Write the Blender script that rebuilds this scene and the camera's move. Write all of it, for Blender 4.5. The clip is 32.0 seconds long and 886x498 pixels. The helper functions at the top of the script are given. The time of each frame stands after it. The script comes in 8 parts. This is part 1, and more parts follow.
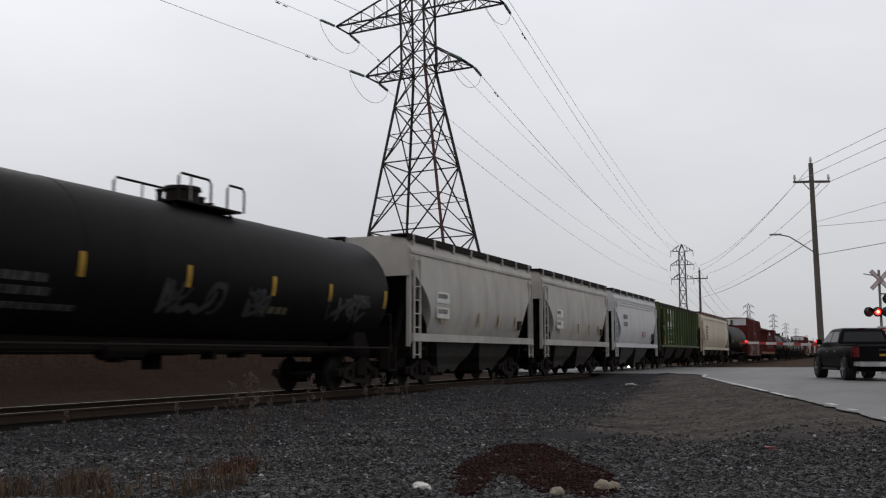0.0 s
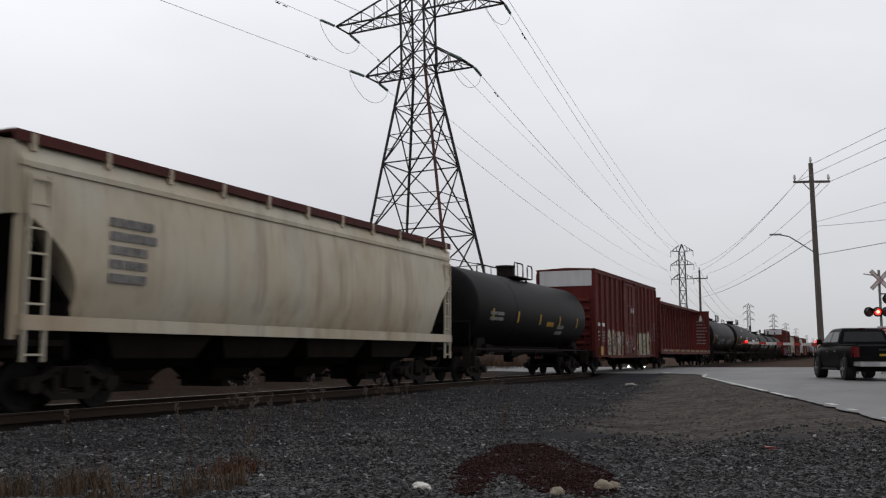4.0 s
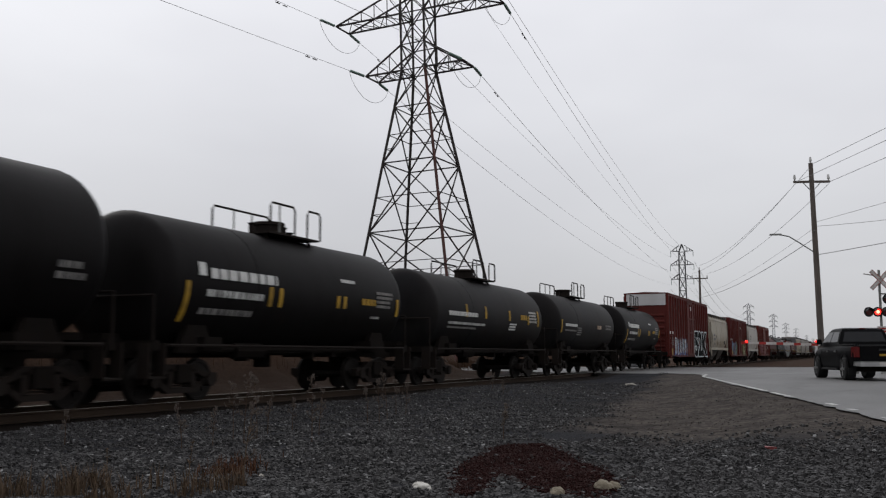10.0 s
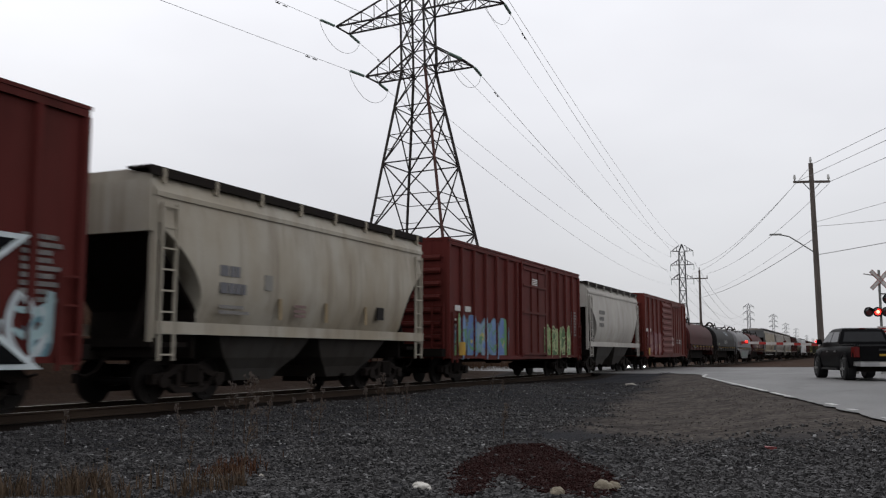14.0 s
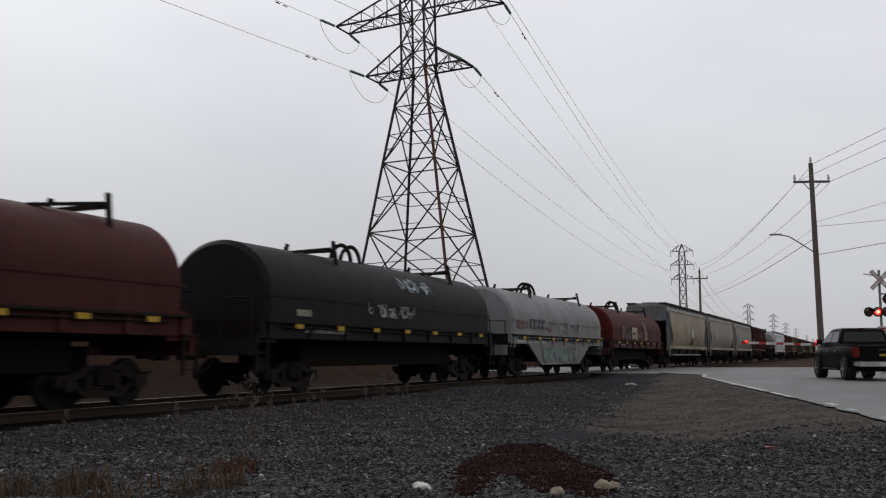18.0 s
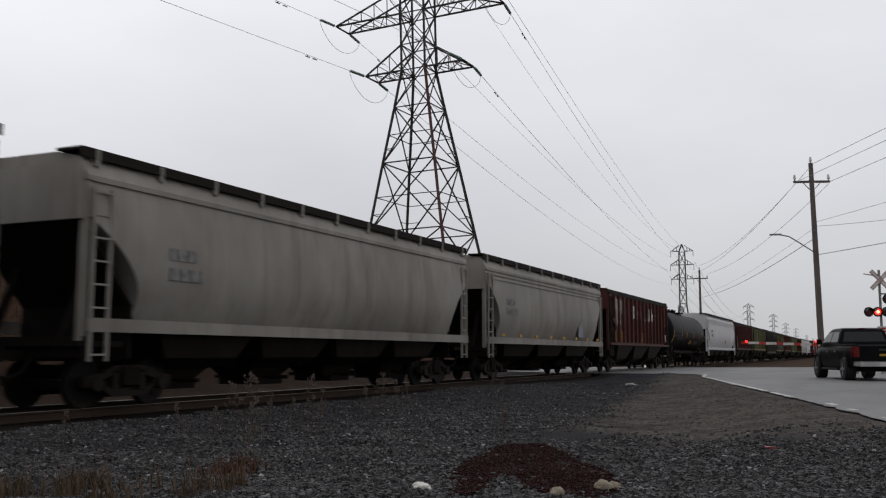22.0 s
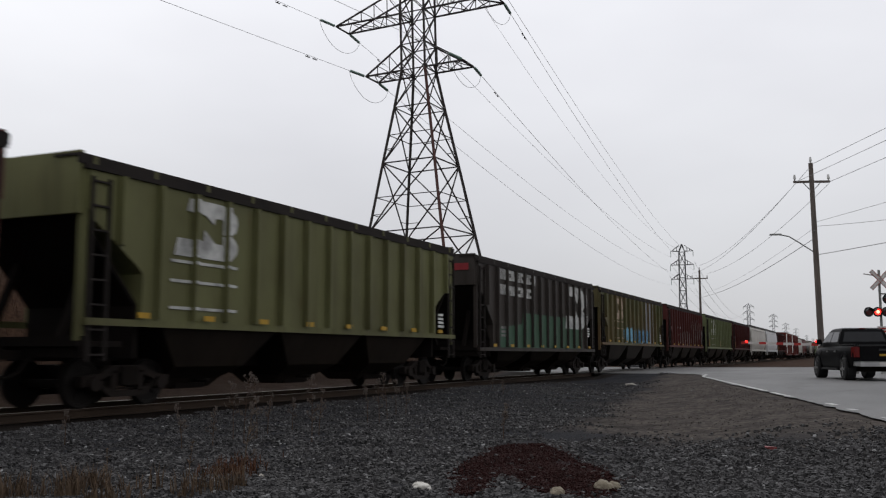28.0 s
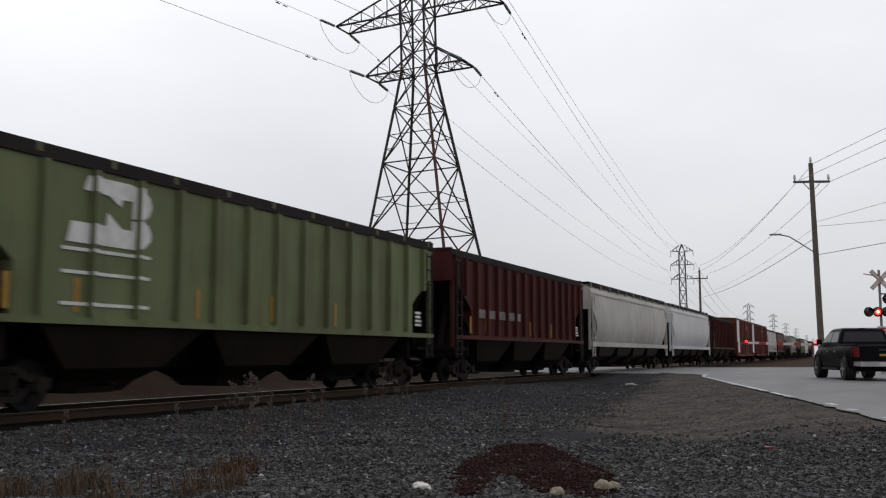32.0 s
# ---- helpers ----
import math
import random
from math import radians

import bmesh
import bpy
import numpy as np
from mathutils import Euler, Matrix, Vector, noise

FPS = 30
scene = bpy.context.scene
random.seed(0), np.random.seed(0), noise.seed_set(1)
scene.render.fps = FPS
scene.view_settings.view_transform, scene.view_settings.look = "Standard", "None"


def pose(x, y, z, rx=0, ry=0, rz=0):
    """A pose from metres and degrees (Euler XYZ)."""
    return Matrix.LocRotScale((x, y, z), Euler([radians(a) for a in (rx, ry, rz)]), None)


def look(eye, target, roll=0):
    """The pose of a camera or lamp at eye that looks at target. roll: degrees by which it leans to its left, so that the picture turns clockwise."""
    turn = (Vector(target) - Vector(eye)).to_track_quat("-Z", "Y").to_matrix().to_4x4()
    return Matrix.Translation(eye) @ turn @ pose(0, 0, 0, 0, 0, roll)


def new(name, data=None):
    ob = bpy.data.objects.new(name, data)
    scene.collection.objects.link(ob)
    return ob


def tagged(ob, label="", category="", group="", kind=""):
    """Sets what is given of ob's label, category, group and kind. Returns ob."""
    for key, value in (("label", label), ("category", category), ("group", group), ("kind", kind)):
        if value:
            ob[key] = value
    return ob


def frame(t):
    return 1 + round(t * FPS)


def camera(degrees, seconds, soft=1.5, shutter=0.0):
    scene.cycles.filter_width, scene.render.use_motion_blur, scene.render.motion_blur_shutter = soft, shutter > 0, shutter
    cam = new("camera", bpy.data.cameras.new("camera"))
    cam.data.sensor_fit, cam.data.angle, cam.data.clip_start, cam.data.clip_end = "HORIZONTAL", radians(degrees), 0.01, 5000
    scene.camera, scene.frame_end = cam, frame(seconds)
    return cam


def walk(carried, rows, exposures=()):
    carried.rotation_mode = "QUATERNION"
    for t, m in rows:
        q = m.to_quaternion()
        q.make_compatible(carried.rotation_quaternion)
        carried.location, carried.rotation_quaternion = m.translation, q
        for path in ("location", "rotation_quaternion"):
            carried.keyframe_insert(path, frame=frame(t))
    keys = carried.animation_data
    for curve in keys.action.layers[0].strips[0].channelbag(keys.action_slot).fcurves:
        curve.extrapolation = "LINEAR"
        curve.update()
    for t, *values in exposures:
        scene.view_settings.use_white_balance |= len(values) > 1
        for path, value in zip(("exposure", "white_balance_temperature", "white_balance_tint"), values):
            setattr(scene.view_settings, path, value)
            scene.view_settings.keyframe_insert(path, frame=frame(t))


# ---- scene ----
# ---- camera: it stands still on a low tripod beside the track ----
TURN = radians(24.0)          # the track runs along x; the lens points this far left of it
EYE = Vector((0.0, 0.0, 0.88))
cam = camera(51.0, 32.0, soft=1.2, shutter=0.22)
RISE = radians(6.46)
AIM = EYE + 20 * Vector((math.cos(TURN) * math.cos(RISE), math.sin(TURN) * math.cos(RISE), math.sin(RISE)))
walk(cam, [(0.0, look(EYE, AIM)), (32.0, look(EYE, AIM))], exposures=[(0.0, 0.03), (1.0, 0.07), (3.0, 0.07), (6.0, 0.19), (7.0, 0.11), (8.0, 0.08), (10.0, 0.02), (12.0, 0.04), (13.0, 0.14), (14.0, 0.19), (17.0, 0.1), (18.0, -0.04), (19.0, -0.09), (20.0, -0.1), (21.0, 0.03), (23.0, 0.03), (25.0, 0.07), (28.0, 0.12), (31.0, 0.17), (32.0, 0.21)])

YC = 14.1                     # centre line of the track
RZ = -0.13                    # running face of the rails


def plan(right, ahead, z=0.0):
    """A place given as metres to the right of and ahead of the tripod."""
    return Vector((right * math.sin(TURN) + ahead * math.cos(TURN), -right * math.cos(TURN) + ahead * math.sin(TURN), z))


# ---- overcast daylight ----
world = bpy.data.worlds.new("overcast_sky")
scene.world = world
world.use_nodes = True
wt = world.node_tree
wt.nodes.clear()
w_out = wt.nodes.new("ShaderNodeOutputWorld")
w_bg = wt.nodes.new("ShaderNodeBackground")
w_sky = wt.nodes.new("ShaderNodeTexSky")
w_sky.sky_type, w_sky.sun_disc = "NISHITA", False
w_sky.sun_elevation, w_sky.sun_rotation = radians(40), radians(31)
w_co = wt.nodes.new("ShaderNodeTexCoord")
w_map = wt.nodes.new("ShaderNodeMapping")
w_map.inputs["Scale"].default_value = (1.0, 1.0, 2.6)
w_noise = wt.nodes.new("ShaderNodeTexNoise")
w_noise.inputs["Scale"].default_value, w_noise.inputs["Detail"].default_value = 1.7, 4.0
w_ramp = wt.nodes.new("ShaderNodeValToRGB")
w_ramp.color_ramp.elements[0].position, w_ramp.color_ramp.elements[1].position = 0.3, 0.72
w_ramp.color_ramp.elements[0].color = (0.762, 0.764, 0.803, 1)
w_ramp.color_ramp.elements[1].color = (0.903, 0.909, 0.945, 1)
w_mix = wt.nodes.new("ShaderNodeMix")
w_mix.data_type = "RGBA"
w_dim = wt.nodes.new("ShaderNodeVectorMath")
w_dim.operation = "SCALE"
w_dim.inputs["Scale"].default_value = 0.1
wt.links.new(w_co.outputs["Generated"], w_map.inputs["Vector"])
wt.links.new(w_map.outputs["Vector"], w_noise.inputs["Vector"])
wt.links.new(w_noise.outputs["Fac"], w_ramp.inputs["Fac"])
wt.links.new(w_sky.outputs["Color"], w_dim.inputs[0])
w_mix.inputs["Factor"].default_value = 0.95
wt.links.new(w_dim.outputs["Vector"], w_mix.inputs["A"])
wt.links.new(w_ramp.outputs["Color"], w_mix.inputs["B"])
w_sep = wt.nodes.new("ShaderNodeSeparateXYZ")
w_fall = wt.nodes.new("ShaderNodeMapRange")
w_fall.interpolation_type = "SMOOTHSTEP"
for key, val in (("From Min", -0.05), ("From Max", 0.42), ("To Min", 0.60), ("To Max", 1.06)):
    w_fall.inputs[key].default_value = val
w_tone = wt.nodes.new("ShaderNodeVectorMath")
w_tone.operation = "SCALE"
wt.links.new(w_co.outputs["Generated"], w_sep.inputs[0])
wt.links.new(w_sep.outputs["Z"], w_fall.inputs["Value"])
wt.links.new(w_mix.outputs["Result"], w_tone.inputs[0])
wt.links.new(w_fall.outputs["Result"], w_tone.inputs["Scale"])
wt.links.new(w_tone.outputs["Vector"], w_bg.inputs["Color"])
w_bg.inputs["Strength"].default_value = 1.0
wt.links.new(w_bg.outputs["Background"], w_out.inputs["Surface"])
sun = new("sun", bpy.data.lights.new("sun", "SUN"))
sun.data.energy, sun.data.angle, sun.data.color = 0.5, radians(30), (1.0, 0.97, 0.93)
sun.matrix_world = look((60, 80, 62), (20, 14, 0))


# ---- materials ----
def material(name, base, rough=0.7, metal=0.0, second=None, amount=0.5, scale=3.0, stretch=(1, 1, 1), grain=0.3,
             grain_scale=60.0, bump=0.1, spots=None, spot_at=0.62, random=0.0, coat=0.0, space="Object", gloss=0.22):
    """Base colour broken by a second colour in large patches, by grain, and by spots of wear."""
    mat = bpy.data.materials.new(name)
    mat.use_nodes = True
    nt = mat.node_tree
    bsdf = nt.nodes["Principled BSDF"]
    co = nt.nodes.new("ShaderNodeTexCoord")
    mp = nt.nodes.new("ShaderNodeMapping")
    mp.inputs["Scale"].default_value = stretch
    nt.links.new(co.outputs[space], mp.inputs["Vector"])

    def cloud(s, detail, vec):
        n = nt.nodes.new("ShaderNodeTexNoise")
        n.inputs["Scale"].default_value, n.inputs["Detail"].default_value = s, detail
        nt.links.new(vec, n.inputs["Vector"])
        return n.outputs["Fac"]

    def mix(a, b, fac, mode="MIX"):
        n = nt.nodes.new("ShaderNodeMix")
        n.data_type, n.blend_type = "RGBA", mode
        for key, val in (("A", a), ("B", b), ("Factor", fac)):
            if isinstance(val, bpy.types.NodeSocket):
                nt.links.new(val, n.inputs[key])
            elif key == "Factor":
                n.inputs[key].default_value = val
            else:
                n.inputs[key].default_value = (*val, 1)
        return n.outputs["Result"]

    def ramp(val, lo, hi, top=1.0):
        n = nt.nodes.new("ShaderNodeMapRange")
        n.inputs["From Min"].default_value, n.inputs["From Max"].default_value = lo, hi
        n.inputs["To Max"].default_value = top
        nt.links.new(val, n.inputs["Value"])
        return n.outputs["Result"]

    second = second or tuple(c * 0.6 for c in base)
    col = mix(base, second, ramp(cloud(scale, 5.0, mp.outputs["Vector"]), 0.38, 0.68, amount))
    fine = cloud(grain_scale, 4.0, co.outputs[space])
    col = mix(col, mix((0.5, 0.5, 0.5), (1.0, 1.0, 1.0), fine), grain, "MULTIPLY")
    if spots:
        col = mix(col, spots, ramp(cloud(scale * 2.3, 8.0, mp.outputs["Vector"]), spot_at, spot_at + 0.07, 0.85))
    if random:
        info = nt.nodes.new("ShaderNodeObjectInfo")
        bc = nt.nodes.new("ShaderNodeHueSaturation")
        nt.links.new(ramp(info.outputs["Random"], 0, 1, 2 * random), bc.inputs["Value"])
        add = nt.nodes.new("ShaderNodeMath")
        add.operation = "ADD"
        add.inputs[1].default_value = 1 - random
        nt.links.new(ramp(info.outputs["Random"], 0, 1, 2 * random), add.inputs[0])
        nt.links.new(add.outputs[0], bc.inputs["Value"])
        nt.links.new(col, bc.inputs["Color"])
        col = bc.outputs["Color"]
    nt.links.new(col, bsdf.inputs["Base Color"])
    bsdf.inputs["Roughness"].default_value, bsdf.inputs["Metallic"].default_value = rough, metal
    bsdf.inputs["Coat Weight"].default_value = coat
    bsdf.inputs["Specular IOR Level"].default_value = gloss
    if bump:
        b = nt.nodes.new("ShaderNodeBump")
        b.inputs["Strength"].default_value, b.inputs["Distance"].default_value = bump, 0.02
        nt.links.new(fine, b.inputs["Height"])
        nt.links.new(b.outputs["Normal"], bsdf.inputs["Normal"])
    return mat


def paint(name, base, rust=0.5, rough=0.6, streak=None, gloss=0.15, wear=1.0):
    """Weathered car paint: soft road dust, narrow vertical grime streaks, dull grain and flecks of rust."""
    mat = material(name, base, rough, 0.0, streak or tuple(0.5 * c + d for c, d in zip(base, (0.014, 0.010, 0.007))), rust + 0.15, 0.55, (1.0, 1.0, 0.5),
                   0.25, 25.0, 0.05, tuple(0.45 * c + d * min(1.0, 0.1 + 12 * max(base)) for c, d in zip(base, (0.045, 0.022, 0.011))), 0.69, gloss=gloss)
    nt = mat.node_tree
    bsdf = nt.nodes["Principled BSDF"]
    col = bsdf.inputs["Base Color"].links[0].from_socket
    co = next(n for n in nt.nodes if n.type == "TEX_COORD")
    for scale, stretch, lo, hi, top, tint in ((2.2, (1.0, 1.0, 0.06), 0.52, 0.75, 0.55, (0.45, 0.40, 0.36)), (9.0, (1.0, 1.0, 0.05), 0.55, 0.8, 0.4, (0.5, 0.42, 0.36)), (0.9, (1, 1, 1), 0.45, 0.7, 0.35, (0.66, 0.60, 0.54))):
        mp = nt.nodes.new("ShaderNodeMapping")
        mp.inputs["Scale"].default_value = stretch
        mp.inputs["Location"].default_value = (scale, 0, 0)
        n = nt.nodes.new("ShaderNodeTexNoise")
        n.inputs["Scale"].default_value, n.inputs["Detail"].default_value = scale, 6.0
        r = nt.nodes.new("ShaderNodeMapRange")
        for key, val in (("From Min", lo), ("From Max", hi), ("To Max", top * wear)):
            r.inputs[key].default_value = val
        m = nt.nodes.new("ShaderNodeMix")
        m.data_type, m.blend_type = "RGBA", "MULTIPLY"
        m.inputs["B"].default_value = (*tint, 1)
        nt.links.new(co.outputs["Object"], mp.inputs["Vector"])
        nt.links.new(mp.outputs["Vector"], n.inputs["Vector"])
        nt.links.new(n.outputs["Fac"], r.inputs["Value"])
        nt.links.new(r.outputs["Result"], m.inputs["Factor"])
        nt.links.new(col, m.inputs["A"])
        col = m.outputs["Result"]
    nt.links.new(col, bsdf.inputs["Base Color"])
    return mat


def glow(name, col, strength):
    mat = bpy.data.materials.new(name)
    mat.use_nodes = True
    b = mat.node_tree.nodes["Principled BSDF"]
    b.inputs["Base Color"].default_value = (*col, 1)
    b.inputs["Emission Color"].default_value = (*col, 1)
    b.inputs["Emission Strength"].default_value = strength
    return mat


# grimy bay paints, darkened further for the shade under the hopper bodies
BAY = paint("shaded_grimy_bay_paint", (0.05, 0.047, 0.043), 0.6)
SHADED_BAY = paint("shaded_sooty_bay_paint", (0.014, 0.0112, 0.0092), 0.6, gloss=0.06)
GREY = paint("grey_paint", (0.42, 0.40, 0.366), 0.35, wear=0.6)
ASH = paint("ash_grey_paint", (0.205, 0.205, 0.21), 0.5)
PALE = paint("pale_grey_paint", (0.51, 0.51, 0.515), 0.12, wear=0.4)
BEIGE = paint("beige_paint", (0.38, 0.355, 0.30), 0.6, streak=(0.26, 0.215, 0.15))
CREAM = paint("cream_paint", (0.49, 0.455, 0.37), 0.6, streak=(0.42, 0.33, 0.22))
DUSTY = paint("dusty_grey_paint", (0.25, 0.232, 0.208), 0.5)
PEAR = paint("yellowed_green_paint", (0.138, 0.158, 0.076), 0.5)
GREEN = paint("green_paint", (0.070, 0.100, 0.038), 0.5)
MOSS = paint("moss_green_paint", (0.126, 0.127, 0.055), 0.6)
OLIVE = paint("olive_green_paint", (0.076, 0.083, 0.036), 0.7, streak=(0.12, 0.07, 0.035))
SOOT = paint("soot_brown_paint", (0.041, 0.035, 0.031), 0.4)
TEAL = paint("teal_green_paint", (0.05, 0.105, 0.068), 0.4)
DULLRED = paint("dulled_red_paint", (0.068, 0.0185, 0.0155), 0.5)
HOODRED = paint("bright_oxide_paint", (0.060, 0.0095, 0.0075), 0.5, gloss=0.06)
TANNED = paint("stained_tan_paint", (0.275, 0.248, 0.185), 0.7, streak=(0.17, 0.12, 0.065))
SLATE = paint("slate_grey_paint", (0.135, 0.142, 0.148), 0.5)
OXIDE = paint("oxide_red_paint", (0.095, 0.018, 0.0155), 0.4, gloss=0.08)
RUST = paint("rust_red_paint", (0.105, 0.0175, 0.0125), 0.4)
MAROON = paint("maroon_paint", (0.060, 0.0140, 0.0135), 0.5, gloss=0.08)
BROWN = paint("brown_red_paint", (0.083, 0.0245, 0.022), 0.6, gloss=0.08)
BLACK = paint("black_tank_paint", (0.0085, 0.0076, 0.0080), 0.4, 0.5, streak=(0.008, 0.0072, 0.0066), gloss=0.05)
CHAR = paint("charcoal_paint", (0.0105, 0.0103, 0.0112), 0.4, 0.55, gloss=0.06)
STEEL = material("sooty_steel", (0.013, 0.0102, 0.0088), 0.85, 0.0, (0.016, 0.0105, 0.0078), 0.6, 6.0, gloss=0.12)
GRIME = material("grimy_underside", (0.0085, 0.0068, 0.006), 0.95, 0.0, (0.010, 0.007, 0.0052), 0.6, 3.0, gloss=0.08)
WHITE = material("white_stencil", (0.62, 0.62, 0.60), 0.6, second=(0.4, 0.39, 0.37), amount=0.6, scale=4.0)
WORN = material("worn_white_stencil", (0.52, 0.52, 0.50), 0.7, second=(0.16, 0.16, 0.155), amount=0.8, scale=3.0)
STAINED = material("rust_stained_stencil", (0.44, 0.35, 0.27), 0.7, second=(0.2, 0.13, 0.09), amount=0.8, scale=2.0)
GHOST = material("nearly_gone_stencil", (0.07, 0.07, 0.068), 0.7, second=(0.02, 0.02, 0.02), amount=0.9, scale=4.0)
FADED = material("faded_stencil", (0.22, 0.21, 0.20), 0.7, second=(0.08, 0.08, 0.08), amount=0.8, scale=5.0)
YELLOW = material("yellow_reflector", (0.42, 0.25, 0.025), 0.6, second=(0.2, 0.12, 0.02), amount=0.8, scale=3.0)
GALV = material("galvanised_steel", (0.20, 0.20, 0.19), 0.55, 0.5, (0.12, 0.12, 0.115), 0.6, 5.0)
WHEEL = material("worn_wheel_steel", (0.011, 0.009, 0.008), 0.75, 0.1, (0.01, 0.008, 0.007), 0.5, 9.0, gloss=0.15)


# ---- mesh building ----
class Shape:
    """A mesh in the making: corners and faces."""

    def __init__(self):
        self.v, self.f = [], []

    def add(self, verts, faces):
        n = len(self.v)
        self.v += [tuple(p) for p in verts]
        self.f += [tuple(i + n for i in face) for face in faces]
        return self

    def box(self, x0, x1, y0, y1, z0, z1):
        v = [(x, y, z) for z in (z0, z1) for y in (y0, y1) for x in (x0, x1)]
        return self.add(v, [(0, 2, 3, 1), (4, 5, 7, 6), (0, 1, 5, 4), (2, 6, 7, 3), (0, 4, 6, 2), (1, 3, 7, 5)])

    def rings(self, rings, closed=True, caps=True):
        n = len(rings[0])
        v = [p for r in rings for p in r]
        f = []
        for k in range(len(rings) - 1):
            for i in range(n if closed else n - 1):
                j = (i + 1) % n
                f.append((k * n + i, k * n + j, (k + 1) * n + j, (k + 1) * n + i))
        if caps:
            f.append(tuple(reversed(range(n))))
            f.append(tuple((len(rings) - 1) * n + i for i in range(n)))
        return self.add(v, f)

    def beam(self, p, q, w, h=None):
        p, q = Vector(p), Vector(q)
        h = h or w
        d = (q - p).normalized()
        up = Vector((0, 0, 1)) if abs(d.z) < 0.9 else Vector((1, 0, 0))
        a = d.cross(up).normalized()
        b = a.cross(d)
        off = [(-1, -1), (1, -1), (1, 1), (-1, 1)]
        return self.rings([[c + a * (s * w / 2) + b * (t * h / 2) for s, t in off] for c in (p, q)])

    def tube(self, pts, r, n=8, radii=None):
        pts = [Vector(p) for p in pts]
        rings = []
        for i, c in enumerate(pts):
            d = (pts[min(i + 1, len(pts) - 1)] - pts[max(i - 1, 0)]).normalized()
            up = Vector((0, 0, 1)) if abs(d.z) < 0.9 else Vector((1, 0, 0))
            a = d.cross(up).normalized()
            b = a.cross(d)
            rr = radii[i] if radii else r
            rings.append([c + a * (rr * math.cos(2 * math.pi * k / n)) + b * (rr * math.sin(2 * math.pi * k / n)) for k in range(n)])
        return self.rings(rings)

    def prism(self, poly, y0, y1):
        """A polygon of (x, z), thick from y0 to y1."""
        n = len(poly)
        return self.rings([[(x, y0, z) for x, z in poly], [(x, y1, z) for x, z in poly]])

    def mesh(self, name, smooth=False):
        me = bpy.data.meshes.new(name)
        me.from_pydata(self.v, [], self.f)
        bm = bmesh.new()
        bm.from_mesh(me)
        bmesh.ops.recalc_face_normals(bm, faces=bm.faces)
        bm.to_mesh(me)
        bm.free()
        if smooth:
            me.shade_smooth()
            me.set_sharp_from_angle(angle=radians(38))
        return me


CACHE = {}


def part(name, shape, mat, parent=None, label="", place=None, smooth=False):
    """Links a shape, or a mesh that is shared, as one object under its thing or part."""
    me = shape if isinstance(shape, bpy.types.Mesh) else shape.mesh(name, smooth)
    ob = new(name, me)
    if not me.materials:
        me.materials.append(mat)
    elif me.materials[0] != mat:
        ob.material_slots[0].link = "OBJECT"
        ob.material_slots[0].material = mat
    if parent is not None:
        ob.parent = parent
    if place is not None:
        ob.matrix_basis = place
    if label:
        ob["label"] = label
    return ob


def shared(key, make, smooth=False):
    if key not in CACHE:
        CACHE[key] = make().mesh(str(key[0]), smooth)
    return CACHE[key]


def thing(name, label, category, group="", place=None):
    ob = tagged(new(name), label, category, group)
    ob.empty_display_size = 0.3
    if place is not None:
        ob.matrix_basis = place
    return ob


def solid(name, shape, mat, label, category="", kind="", group="", smooth=False, place=None):
    return tagged(part(name, shape, mat, None, "", place, smooth), label, category, group, kind)


# ---- running gear, shared by all the cars ----
WHEEL_R = 0.457


def wheelset_shape():
    s = Shape()
    s.tube([(0, -0.95, 0), (0, 0.95, 0)], 0.085, 8)
    for side in (-1, 1):
        y = [0.66, 0.69, 0.69, 0.80, 0.80, 0.78, 0.78, 0.83]
        r = [0.14, 0.485, 0.457, 0.45, 0.38, 0.37, 0.15, 0.13]
        s.rings([[(rr * math.cos(2 * math.pi * k / 24), side * yy, rr * math.sin(2 * math.pi * k / 24)) for k in range(24)] for yy, rr in zip(y, r)])
        for k in range(5):
            a = 2 * math.pi * k / 5
            s.box(0.25 * math.cos(a) - 0.05, 0.25 * math.cos(a) + 0.05, side * 0.79 - 0.012, side * 0.79 + 0.012, 0.25 * math.sin(a) - 0.05, 0.25 * math.sin(a) + 0.05)
    return s


def frame_shape():
    s = Shape()
    top = [(-1.16, 0.60), (-0.72, 0.64), (-0.42, 0.80), (0.42, 0.80), (0.72, 0.64), (1.16, 0.60)]
    low = [(1.16, 0.40), (0.78, 0.42), (0.45, 0.20), (-0.45, 0.20), (-0.78, 0.42), (-1.16, 0.40)]
    for y0, y1 in ((-0.09, 0.09),):
        s.prism(top + [(1.16, 0.5), (0.72, 0.52), (0.36, 0.66), (-0.36, 0.66), (-0.72, 0.52), (-1.16, 0.5)], y0, y1)
        s.prism([(-1.16, 0.5), (-0.75, 0.50), (-0.40, 0.32), (0.40, 0.32), (0.75, 0.50), (1.16, 0.5)] + low, y0, y1)
        for x in (-0.36, 0.36):
            s.box(x - 0.07, x + 0.07, y0, y1, 0.3, 0.7)
    for x in (-0.89, 0.89):
        s.tube([(x, -0.16, 0.457), (x, 0.1, 0.457)], 0.14, 10)
    return s


def spring_shape():
    s = Shape()
    for x in (-0.16, 0, 0.16):
        for k in range(5):
            z = 0.34 + 0.06 * k
            s.tube([(x, 0, z), (x, 0, z + 0.035)], 0.075, 8)
    return s


WHEELS = []


